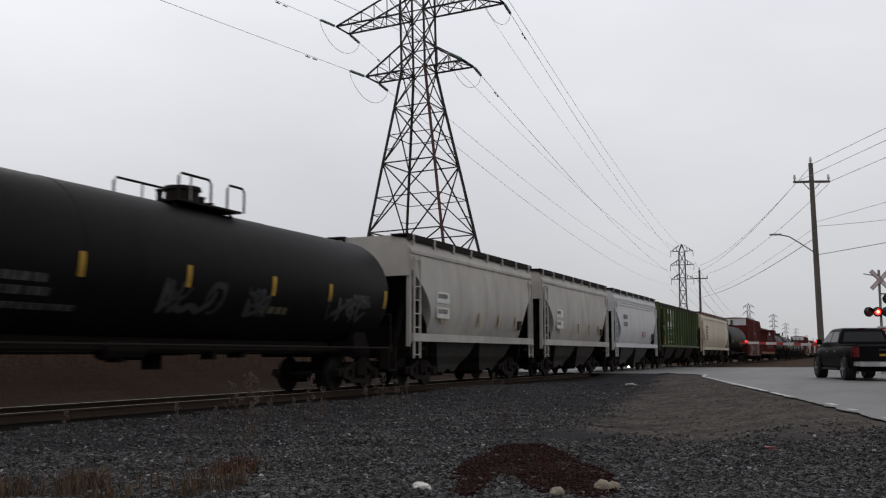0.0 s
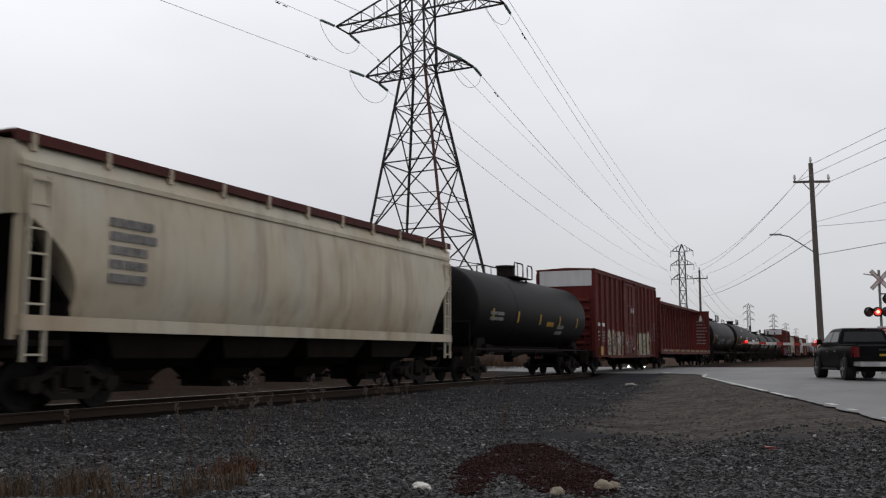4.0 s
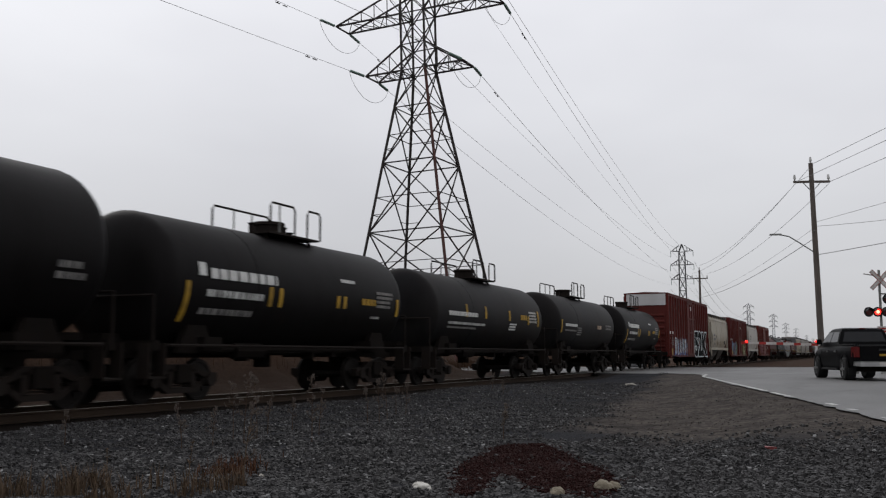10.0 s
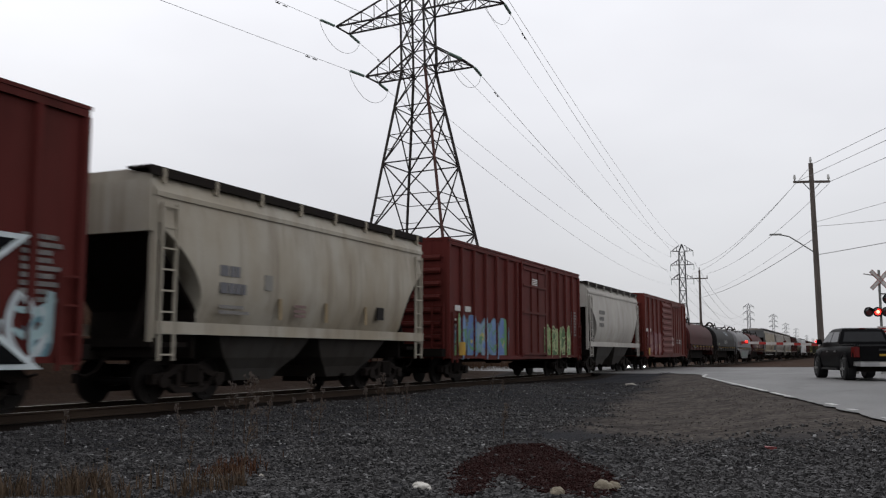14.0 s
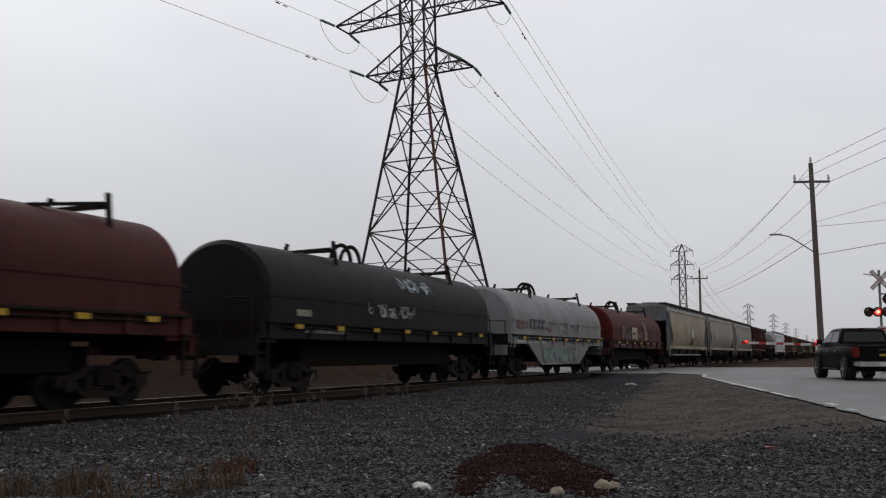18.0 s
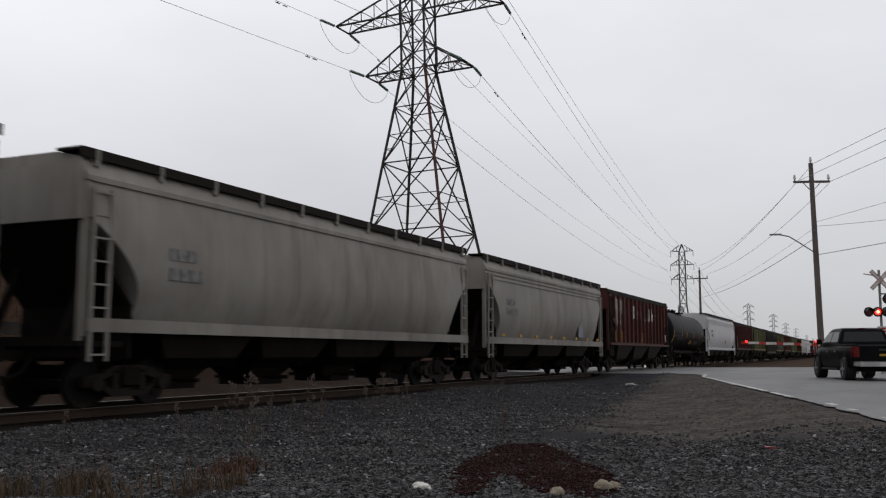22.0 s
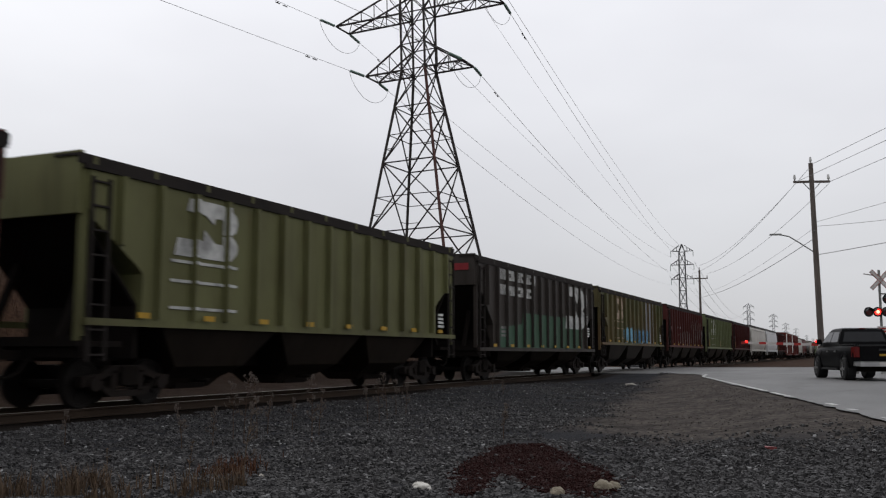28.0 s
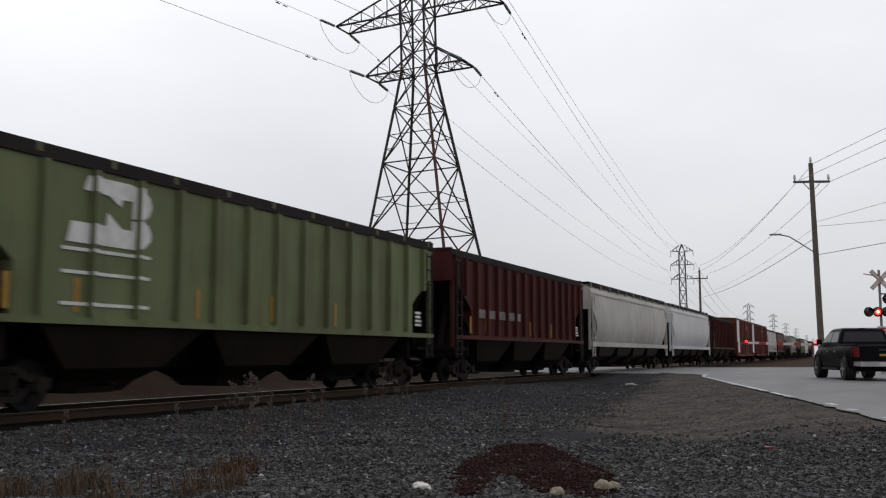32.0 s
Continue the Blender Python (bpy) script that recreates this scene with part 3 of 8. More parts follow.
        ladder(car, end * (half + 0.05), 0.6, 1.1, eave - 1.3, trim if curved else ROOFING, "y")
        coupler(car, end * (half - 0.1), end)
        bogie(car, end * (half - 1.75))
    span = 2 * half - 4.2
    for k in range(n):
        c = -span / 2 + span * (k + 0.5) / n
        w = span / n / 2
        if curved:
            rows = ((low + 0.02, w, 1.46), (0.8, w * 0.7, 1.2), (0.55, w * 0.5, 1.05 if n < 3 else 0.6), (0.28, w * 0.36, 0.95 if n < 3 else 0.4))
        else:
            rows = ((low + 0.02, w * 0.98, 1.5), (low - 0.06, w * 0.96, 1.5), (0.62, w * 0.56, 1.15), (0.36, w * 0.42, 0.7), (0.16, w * 0.36, 0.5))
        part("discharge_bay", Shape().rings([[(c - p, -q, z), (c + p, -q, z), (c + p, q, z), (c - p, q, z)] for z, p, q in rows]), BAY if curved and bays == 2 else SHADED_BAY, car, "funnel-shaped discharge bay")
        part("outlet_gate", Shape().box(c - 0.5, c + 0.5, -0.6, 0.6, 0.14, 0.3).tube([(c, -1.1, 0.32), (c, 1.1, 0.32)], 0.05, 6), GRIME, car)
    # second box is an added dark filler, so gaps between bays look black
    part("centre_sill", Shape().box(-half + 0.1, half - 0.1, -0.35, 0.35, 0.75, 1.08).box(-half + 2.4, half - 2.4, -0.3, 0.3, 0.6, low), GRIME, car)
    for k in range(ribs):
        x = (-1 + 2 * (k + 0.5) / ribs) * (half - 0.35)
        room = half - 0.12 - abs(x)
        foot = low + 0.06 if room > cut + 0.05 else max(low + 0.06, eave - cut_from - room * (eave - cut_from - low - 0.95) / cut)
        for side in (-1, 1):
            part("side_rib", Shape().box(x - 0.045, x + 0.045, side * wide - 0.075, side * wide + 0.075, foot, eave - 0.05), body, car)
    if yellow:
        for k in range(8):
            x = (-1 + 2 * (k + 0.5) / 8) * (half - 0.5)
            part("reflector", shared(("reflector_low",), lambda: Shape().box(-0.16, 0.16, -0.012, 0.012, 0, 0.11)), YELLOW, car, "yellow reflective strip", pose(x, -1.66, low + 0.06))
    return car, half


def boxcar(label, front, rear, body, height=5.2, ribs=14, door=0.06, door_w=3.2, white_top=False, seed=0, sill=None, stencil=0.0, clean=False):
    half = (rear - front) / 2
    car = thing("boxcar", label, "boxcar", "cars of the freight train")
    wide, low = 1.55, 0.74
    part("body", Shape().box(-half, half, -wide + 0.02, wide - 0.02, low, height), body, car)
    part("roof", Shape().rings([[(x, -wide - 0.07, height - 0.02), (x, -wide - 0.07, height + 0.05), (x, 0, height + 0.13), (x, wide + 0.07, height + 0.05), (x, wide + 0.07, height - 0.02)]
                                for x in (-half - 0.06, half + 0.06)]), body, car)
    dx = door * half
    for side in (-1, 1):
        y = side * wide
        part("side_sill", Shape().prism([(-half, low - 0.01), (-half + 3.0, low - 0.01), (-half + 3.3, low - 0.06), (half - 3.3, low - 0.06), (half - 3.0, low - 0.01), (half, low - 0.01), (half, low + 0.1), (-half, low + 0.1)],
                                        y - 0.05, y + 0.05), sill or body, car)
        part("top_rail", Shape().box(-half, half, y - 0.055, y + 0.055, height - 0.16, height - 0.03), body, car)
        for k in range(ribs):
            x = -half + 2 * half * (k + 0.02) / (ribs - 0.96)
            if abs(x - dx) < door_w / 2 + 0.05:
                continue
            part("side_post", shared(("side_post", round(height, 2)), lambda: Shape().rings([[(-0.09, 0.0, z), (-0.05, -0.085, z), (0.05, -0.085, z), (0.09, 0.0, z)] for z in (low + 0.08, height - 0.16)])),
                 body, car, "", pose(x, y if side < 0 else y, 0, 0, 0, 0 if side < 0 else 180))
        leaf = part("door", Shape().box(dx - door_w / 2, dx + door_w / 2, min(y, y + side * 0.07), max(y, y + side * 0.07), low + 0.1, height - 0.3), body, car, "sliding plug door in the car's own colour")
        yy = y + side * 0.09
        for z in (low + 0.16, height - 0.36) if clean else (low + 0.16, 2.6, 3.72, height - 0.36):
            part("door_rail", Shape().box(dx - door_w / 2, dx + door_w / 2, yy - 0.035, yy + 0.035, z - 0.05, z + 0.05), body, leaf)
        for x in (-0.85, 0.0, 0.85) if clean else (-0.45, 0.45):
            part("lock_bar", Shape().tube([(dx + x, yy, low + 0.15), (dx + x, yy, height - 0.35)], 0.035, 6), body, leaf)
        for x in (-1, 1):
            part("door_post", Shape().box(dx + x * (door_w / 2 + 0.08) - 0.07, dx + x * (door_w / 2 + 0.08) + 0.07, y - 0.1, y + 0.1, low + 0.05, height - 0.1), body, car)
        ladder(car, -half + 0.12, side * (wide + 0.12), 0.6, 1.7, body)
        ladder(car, half - 0.54, side * (wide + 0.12), 0.6, 1.7, body)
        z = stencil or height - 0.98
        for k in range(0 if clean else 4):
            part("door_stencil", Shape().box(dx - 0.3 + (dx == 0) * 0.5, dx + 0.45 + (dx == 0) * 0.5, side * (wide + 0.074) - 0.008, side * (wide + 0.074) + 0.008, z + 0.075 * k, z + 0.075 * k + 0.045), WHITE, leaf)
    for end in (-1, 1):
        x = end * half
        for k in range(8 if not white_top else 7):
            z = low + 0.25 + k * 0.45
            part("end_rib", shared(("end_rib",), lambda: Shape().tube([(0, -1.3, 0), (0, 1.3, 0)], 0.11, 8)), body, car, "", pose(x, 0, z))
        if white_top:
            part("end_panel", Shape().box(x - 0.05, x + 0.05, -wide, wide, height - 0.85, height - 0.02), PALE, car, "white panel across the top of the end")
        else:
            part("end_panel", Shape().box(x - 0.04, x + 0.04, -wide, wide, height - 0.6, height - 0.02), body, car)
        for y in (-wide + 0.05, wide - 0.05):
            part("corner_post", Shape().box(x - 0.06, x + 0.06, y - 0.07, y + 0.07, low, height), body, car)
        ladder(car, x + end * 0.14, -1.45, 0.7, 1.9, body, "y")
        part("end_sill", Shape().box(x - 0.2 + end * 0.15, x + 0.2 + end * 0.15, -1.5, 1.5, 0.8, 1.06), GRIME, car)
        part("brake_wheel", Shape().tube([(x + end * 0.3, 0.5, 2.2), (x + end * 0.34, 0.5, 2.2)], 0.28, 14), GRIME, car)
        coupler(car, end * (half + 0.1), end)
        bogie(car, end * (half - 1.7))
    part("underframe", Shape().box(-half + 0.2, half - 0.2, -0.4, 0.4, 0.62, 1.06).box(-1.2, 1.2, -1.1, 1.1, 0.68, 1.05), GRIME, car)
    part("brake_reservoir", Shape().tube([(-2.6, -0.9, 0.72), (-1.5, -0.9, 0.72)], 0.2, 10), GRIME, car)
    part("brake_rod", Shape().tube([(-half + 2.6, -0.8, 0.62), (half - 2.6, -0.8, 0.62)], 0.03, 6), GRIME, car)
    lettering(car, -half + 0.6, 2.25, 0.62, 0.3, 1, WHITE, -wide - 0.012, seed + 1)
    lettering(car, -half + 1.5, 2.25, 0.6, 0.3, 1, WHITE, -wide - 0.012, seed + 4)
    lettering(car, -half + 0.6, 1.5, 0.62, 0.6, 3, WHITE, -wide - 0.012, seed + 2, fill=0.4)
    lettering(car, -half + 1.5, 1.5, 0.6, 0.6, 4, FADED, -wide - 0.012, seed + 5)
    if not clean:
        lettering(car, half - 1.3, 1.7, 0.9, 1.2, 9, FADED, -wide - 0.012, seed + 3)
    part("reflector", Shape().box(-half + 0.78, -half + 1.32, -wide - 0.1, -wide - 0.088, low + 0.1, low + 0.55), YELLOW, car, "yellow reflective panel")
    return car, half


def tank(label, front, rear, body, radius=1.48, axis=2.72, stripes=5, seed=0, plat=0.0, dome=0.42, marks=(), rail=0.58):
    half = (rear - front) / 2
    radius, axis = radius + 0.08, axis - 0.08
    car = thing("tank_car", label, "tank car", "cars of the freight train")
    shell = Shape()
    prof = [(-half, 0.02)]
    bulge = 0.55
    for k in range(1, 8):
        a = math.pi / 2 * k / 8
        prof.append((-half + bulge * (1 - math.cos(a)), radius * math.sin(a) ** 0.62))
    prof += [(-half + bulge, radius), (-half * 0.4, radius), (-half * 0.4 + 0.01, radius + 0.008), (half * 0.4 - 0.01, radius + 0.008), (half * 0.4, radius)]
    prof += [(-x, r) for x, r in reversed(prof[:9])]
    n = 40
    shell.rings([[(x, r * math.cos(2 * math.pi * k / n), axis + r * math.sin(2 * math.pi * k / n)) for k in range(n)] for x, r in prof])
    part("tank_shell", shell, body, car, "", None, True)
    top = axis + radius
    part("manway", Shape().tube([(plat, 0, top - 0.1), (plat, 0, top + dome), (plat, 0, top + dome + 0.02), (plat, 0, top + dome + 0.1)], 0.4, 18, [0.38, 0.38, 0.44, 0.42]), STEEL, car, "lidded manway dome", None, True)
    for x, h in ((plat - 0.75, 0.25), (plat + 0.7, 0.3), (plat + 1.0, 0.2)):
        part("valve", Shape().tube([(x, 0, top - 0.05), (x, 0, top + h), (x, 0, top + h + 0.06)], 0.1, 8, [0.07, 0.07, 0.11]), STEEL, car)
    for side in (-1, 1):
        y = side * 0.58
        part("platform", Shape().box(plat - 1.15, plat + 1.15, y - 0.26, y + 0.26, top - 0.03, top + 0.02)
             .beam((plat - 1.0, y, top - 0.02), (plat - 1.0, side * 0.8, top - 0.4), 0.06).beam((plat + 1.0, y, top - 0.02), (plat + 1.0, side * 0.8, top - 0.4), 0.06), STEEL, car, "grating platform beside the manway")
        yo = side * 0.82
        for lo, hi in (((-1.3, 1.2),) if side > 0 else ((-1.1, 0.0), (0.6, 1.25))):
            part("safety_rail", Shape().tube([(plat + lo, yo, top), (plat + lo, yo, top + rail - 0.09), (plat + lo + 0.08, yo, top + rail), (plat + hi - 0.08, yo, top + rail), (plat + hi, yo, top + rail - 0.09), (plat + hi, yo, top)], 0.03, 6), STEEL, car, "bent pipe safety rail")
        for x in ((-0.4, 0.4) if side > 0 else (-0.7,)):
            part("rail_post", Shape().tube([(plat + x, yo, top), (plat + x, yo, top + rail)], 0.024, 6), GALV, car)
        part("side_rail", Shape().tube([(-half + 0.3, side * 1.5, 1.06), (half - 0.3, side * 1.5, 1.06)], 0.035, 6), STEEL, car)
        for end in (-1, 1):
            part("bolster_cradle", Shape().prism([(end * (half - 2.1), 0.9), (end * (half - 0.9), 0.9), (end * (half - 1.2), 1.5), (end * (half - 1.8), 1.5)], side * 1.15 - 0.08, side * 1.15 + 0.08)
                 .box(end * (half - 1.85) - 0.3, end * (half - 1.85) + 0.3, min(0, side * 1.4), max(0, side * 1.4), 0.95, 1.25), GRIME, car)
    for end in (-1, 1):
        x = end * half
        part("stub_sill", Shape().box(min(x - end * 4.0, x + end * 0.35), max(x - end * 4.0, x + end * 0.35), -0.35, 0.35, 0.8, 1.3).box(x - 0.1, x + 0.1, -1.45, 1.45, 0.95, 1.15), GRIME, car)
        part("end_rail", Shape().tube([(x + end * 0.05, -1.4, 1.1), (x + end * 0.05, -1.4, 2.05), (x + end * 0.05, 1.4, 2.05), (x + end * 0.05, 1.4, 1.1)], 0.03, 6), STEEL, car)
        part("end_step", Shape().box(x - 0.25, x + 0.25, -1.5, -1.2, 0.4, 0.44).box(x - 0.25, x - 0.21, -1.5, -1.2, 0.4, 1.1).box(x + 0.21, x + 0.25, -1.5, -1.2, 0.4, 1.1), STEEL, car)
        coupler(car, end * (half + 0.2), end)
        bogie(car, end * (half - 1.25))
    part("belly_piping", Shape().box(-half + 2.4, half - 2.4, -0.7, 0.7, 0.96, 1.22).tube([(-half + 2.2, -0.9, 0.98), (half - 2.2, -0.9, 0.98)], 0.06, 6)
         .box(-1.9, -1.75, -0.95, -0.6, 0.72, 1.1).box(1.0, 1.12, -0.95, -0.6, 0.76, 1.1).box(2.1, 2.3, -0.9, -0.5, 0.8, 1.1), GRIME, car, "sooty brake piping under the shell")
    part("outlet_valve", Shape().tube([(0.1, 0, 0.55), (0.1, 0, 1.4)], 0.22, 10).box(-0.4, 0.6, -0.5, 0.5, 0.85, 0.95), GRIME, car)
    part("brake_rod", Shape().tube([(-half + 2.6, -0.7, 0.9), (half - 2.6, -0.7, 0.9)], 0.03, 6).tube([(-2.3, -0.85, 0.95), (-1.2, -0.85, 0.95)], 0.19, 8), GRIME, car)

    def wrap(name, x0, x1, a0, a1, mat, text=""):
        """A thin plate laid on the shell between two angles above the middle line of its near side."""
        s = Shape()
        m = 6
        inner, outer = [], []
        for j in range(m + 1):
            a = a0 + (a1 - a0) * j / m
            for r, lst in ((radius + 0.006, inner), (radius + 0.018, outer)):
                lst.append((-(r) * math.cos(a), axis + r * math.sin(a)))
        loop = inner + outer[::-1]
        s.rings([[(x, y, z) for y, z in loop] for x in (x0, x1)])
        part(name, s, mat, car, text)
    def angle(z):
        return math.asin(max(-0.98, min(0.98, (z - axis) / radius)))

    if isinstance(stripes, int):
        stripes = [((-1 + 2 * (k + 0.5) / stripes) * (half - 0.55), 2.15, 2.6) for k in range(stripes)]
    for x, z0, z1 in stripes:
        wrap("reflector", x - 0.07, x + 0.07, angle(z0), angle(z1), YELLOW, "yellow reflective strip")
    rng = random.Random(seed)
    for x, w, top_z, h, rows, mat in marks:
        a = angle(top_z)
        step = (a - angle(top_z - h)) / rows
        for r in range(rows):
            xx, end = x, x + w * (rng.uniform(0.75, 1.0) if rows > 1 else 1.0)
            while xx < end - 0.04:
                d = min(max(step * radius * rng.uniform(0.6, 1.1), 0.1), end - xx)
                wrap("lettering", xx, xx + d * 0.76, a - (r + 0.62) * step, a - r * step, mat, "")
                xx += d
                if rows > 3:
                    d = 0
    return car, half


def centrebeam(label, front, rear, body):
    half = (rear - front) / 2
    car = thing("centrebeam_car", label, "lumber car", "cars of the freight train")
    deck, top = 1.22, 4.75
    part("deck", Shape().box(-half, half, -1.45, 1.45, deck - 0.12, deck), body, car)
    for side in (-1, 1):
        part("side_sill", Shape().prism([(-half, deck - 0.3), (-half + 3.4, deck - 0.34), (half - 3.4, deck - 0.34), (half, deck - 0.3), (half, deck + 0.03), (-half, deck + 0.03)], side * 1.45 - 0.05, side * 1.45 + 0.05), body, car)
        part("top_chord", Shape().box(-half + 0.2, half - 0.2, side * 0.36 - 0.2, side * 0.36 + 0.2, top - 0.07, top + 0.14), body, car)
    part("centre_sill", Shape().box(-half, half, -0.3, 0.3, 0.62, deck - 0.1), GRIME, car)
    n = 17
    xs = [-half + 1.25 + 1.26 * k for k in range(n)]
    for k, x in enumerate(xs):
        part("post", Shape().rings([[(x - u, -w, z), (x + u, -w, z), (x + u, w, z), (x - u, w, z)] for z, w, u in ((deck, 0.16, 0.10), (top - 0.1, 0.11, 0.07))]), body, car)
        part("post_edge", Shape().beam((x, -0.21, deck), (x, -0.17, top - 0.1), 0.03, 0.02), STEEL, car)
    for a, b in ((1, 3), (3, 5), (5, 7), (12, 10), (14, 12), (16, 14)):
        part("diagonal", Shape().beam((xs[a], 0, deck + 0.05), (xs[b], 0, top - 0.1), 0.12, 0.14), body, car)
    for a, b in ((8, 9), (9, 8)):
        part("diagonal", Shape().beam((xs[a], 0.02 * a, deck + 1.7), (xs[b], 0.02 * a, top - 0.1), 0.1, 0.12), body, car)
    for k in range(28):
        x = -half + 1.0 + (2 * half - 2) * k / 27
        part("tie_down", shared(("tie_down",), lambda: Shape().box(-0.3, 0.3, -0.02, 0.02, -0.13, -0.02)), YELLOW if k % 3 == 1 else FADED if k % 3 == 0 else body, car, "", pose(x, -1.53, deck))
    for end in (-1, 1):
        x = end * (half - 0.1)
        part("bulkhead", Shape().box(x - 0.08, x + 0.08, -1.5, 1.5, deck, top + 0.05).box(x - 0.1, x + 0.1, -1.52, 1.52, top + 0.0, top + 0.1), body, car, "oxide red sheet bulkhead")
        for k in range(6):
            part("bulkhead_rib", shared(("bulkhead_rib",), lambda: Shape().box(-0.05, 0.05, -1.35, 1.35, -0.07, 0.07)), body, car, "", pose(end * (half + 0.03), 0, deck + 0.4 + 0.55 * k))
        ladder(car, end * (half + 0.1), -1.2, 0.8, 2.8, body, "y")
        inner = part("bulkhead_face", Shape().box(-1.42, 1.42, 0.0, 0.03, deck + 0.05, top - 0.05), body, car, "", pose(x - end * 0.114, 0, 0, 0, 0, 90 if end < 0 else -90))
        lettering(inner, 0.35, deck + 0.4, 1.0, 2.3, 8, FADED, -0.012, 71 + end, fill=0.3)
        lettering(inner, -0.9, deck + 0.4, 0.8, 2.3, 8, FADED, -0.012, 75 + end, fill=0.25)
        part("tree_badge", Shape().prism([(0.6, top - 0.8), (0.9, top - 0.8), (0.81, top - 0.4), (0.75, top - 0.25), (0.69, top - 0.4)], -0.02, 0.0), WHITE, inner, "plain white triangular badge")
        part("bulkhead_lettering", Shape().box(end * (half + 0.01) - 0.02, end * (half + 0.01) + 0.02, -0.6, 0.2, top - 0.75, top - 0.62), WHITE, car)
        coupler(car, end * (half + 0.1), end)
        bogie(car, end * (half - 2.2))
    part("brake_rigging", Shape().tube([(-half + 3.5, -0.6, 0.75), (0, -0.6, 0.5), (half - 3.5, -0.6, 0.75)], 0.03, 6).box(-0.6, 0.6, -1.0, -0.4, 0.55, 0.9), GRIME, car)
    return car, half


def coil_car(label, front, rear, hood, frame_mat, deep=False, seed=0):
    half = (rear - front) / 2
    car = thing("coil_car", label, "coil car", "cars of the freight train")
    base, r, rise = 1.95, 1.5, 1.36
    n = 20
    cover = Shape()
    ring = [(r * math.cos(math.pi * k / n), base + 0.35 + rise * math.sin(math.pi * k / n)) for k in range(n + 1)]
    ring = [(r, base - 0.3)] + ring + [(-r, base - 0.3)]
    hl = half - 0.45
    xs = [(-hl, 0.93), (-hl + 0.12, 1.0), (-0.03, 1.0), (0.03, 1.0), (hl - 0.12, 1.0), (hl, 0.93)]
    cover.rings([[(x, y * s, base + (z - base) * s) for y, z in ring] for x, s in xs])
    part("hood", cover, hood, car, "long rounded steel cover", None, True)
    part("hood_rim", Shape().box(-hl - 0.03, hl + 0.03, -r - 0.06, -r + 0.02, base - 0.32, base - 0.2).box(-hl - 0.03, hl + 0.03, r - 0.02, r + 0.06, base - 0.32, base - 0.2), hood, car)
    part("hood_seam", Shape().box(-hl, hl, -r - 0.02, -r + 0.02, base + 0.3, base + 0.36), hood, car)
    peak = base + 0.35 + rise
    for x in (-3.05, 4.9):
        part("stacking_bracket", Shape().beam((x, -0.75, peak + 0.1), (x, 0.75, peak + 0.1), 0.1).beam((x - 0.12, -1.0, peak - 0.5), (x + 0.05, -0.75, peak + 0.36), 0.09).beam((x - 0.12, 1.0, peak - 0.5), (x + 0.05, 0.75, peak + 0.36), 0.09)
             .beam((x - 1.7, -0.55, peak - 0.1), (x, -0.7, peak + 0.16), 0.07).beam((x - 1.7, 0.55, peak - 0.1), (x, 0.7, peak + 0.16), 0.07), STEEL, car, "upright stacking bracket on the hood")
    for x in (-1.3, -0.75):
        pts = [(x, 0.36 * math.cos(math.pi * k / 10), peak - 0.12 + 0.6 * math.sin(math.pi * k / 10)) for k in range(11)]
        part("lifting_loop", Shape().tube(pts, 0.065, 8), STEEL, car, "arched lifting loop", None, True)
    for side in (-1, 1):
        y = side * 1.45
        poly = [(-half + 0.2, 1.25), (half - 0.2, 1.25), (half - 0.2, 1.68), (-half + 0.2, 1.68)]
        if deep:
            poly = [(-half + 0.2, 1.3), (-half + 2.4, 1.3), (-half + 4.1, 0.42), (half - 4.8, 0.42), (half - 2.9, 1.3), (half - 0.2, 1.3), (half - 0.2, 1.68), (-half + 0.2, 1.68)]
        part("side_sill", Shape().prism(poly, y - 0.06, y + 0.06), frame_mat, car)
        part("walkway", Shape().box(-half + 0.3, half - 0.3, min(y, y + side * 0.18), max(y, y + side * 0.18), 1.62, 1.68), STEEL, car)
        rail = Shape().tube([(-half + 1.0, y + side * 0.12, 1.52), (half - 1.0, y + side * 0.12, 1.52)], 0.025, 6)
        part("grab_rail", rail, STEEL, car)
        for k in range(9):
            x = (-1 + 2 * k / 8) * (half - 0.5)
            part("stake_pocket", shared(("stake_pocket",), lambda: Shape().box(-0.08, 0.08, -0.05, 0.05, 0, 0.34)), frame_mat, car, "", pose(x, y + side * 0.07, 1.28))
    for k in range(7):
        x = (-1 + 2 * (k + 0.5) / 7) * (half - 0.6)
        part("reflector", shared(("reflector_low",), lambda: Shape().box(-0.16, 0.16, -0.012, 0.012, 0, 0.11)), YELLOW, car, "yellow reflective strip", pose(x, -1.63, 1.5))
    part("trough", Shape().box(-half + 0.3, half - 0.3, -1.35, 1.35, 1.2, 1.7).box(-half + 2.8, half - 2.8, -0.9, 0.9, 0.55, 1.25), GRIME, car)
    for end in (-1, 1):
        x = end * half
        part("end_platform", Shape().box(min(x, x - end * 0.9), max(x, x - end * 0.9), -1.45, 1.45, 1.15, 1.25).box(x - 0.1, x + 0.1, -1.4, 1.4, 0.85, 1.25), frame_mat, car)
        for y in (-1, 1):
            part("end_rail", Shape().tube([(x, 1.35 * y, 1.2), (x, 1.35 * y, 2.2), (x, 0.5 * y, 2.2), (x, 0.5 * y, 1.2)], 0.03, 6), STEEL, car)
        ladder(car, x - (0.45 if end > 0 else 0), -1.52, 0.45, 0.9, STEEL)
        coupler(car, end * (half - 0.05), end)
        bogie(car, end * (half - 2.15))
    lettering(car, -half + 2.0, 1.34, 2.4, 0.17, 1, FADED, -1.53, seed)
    return car, half


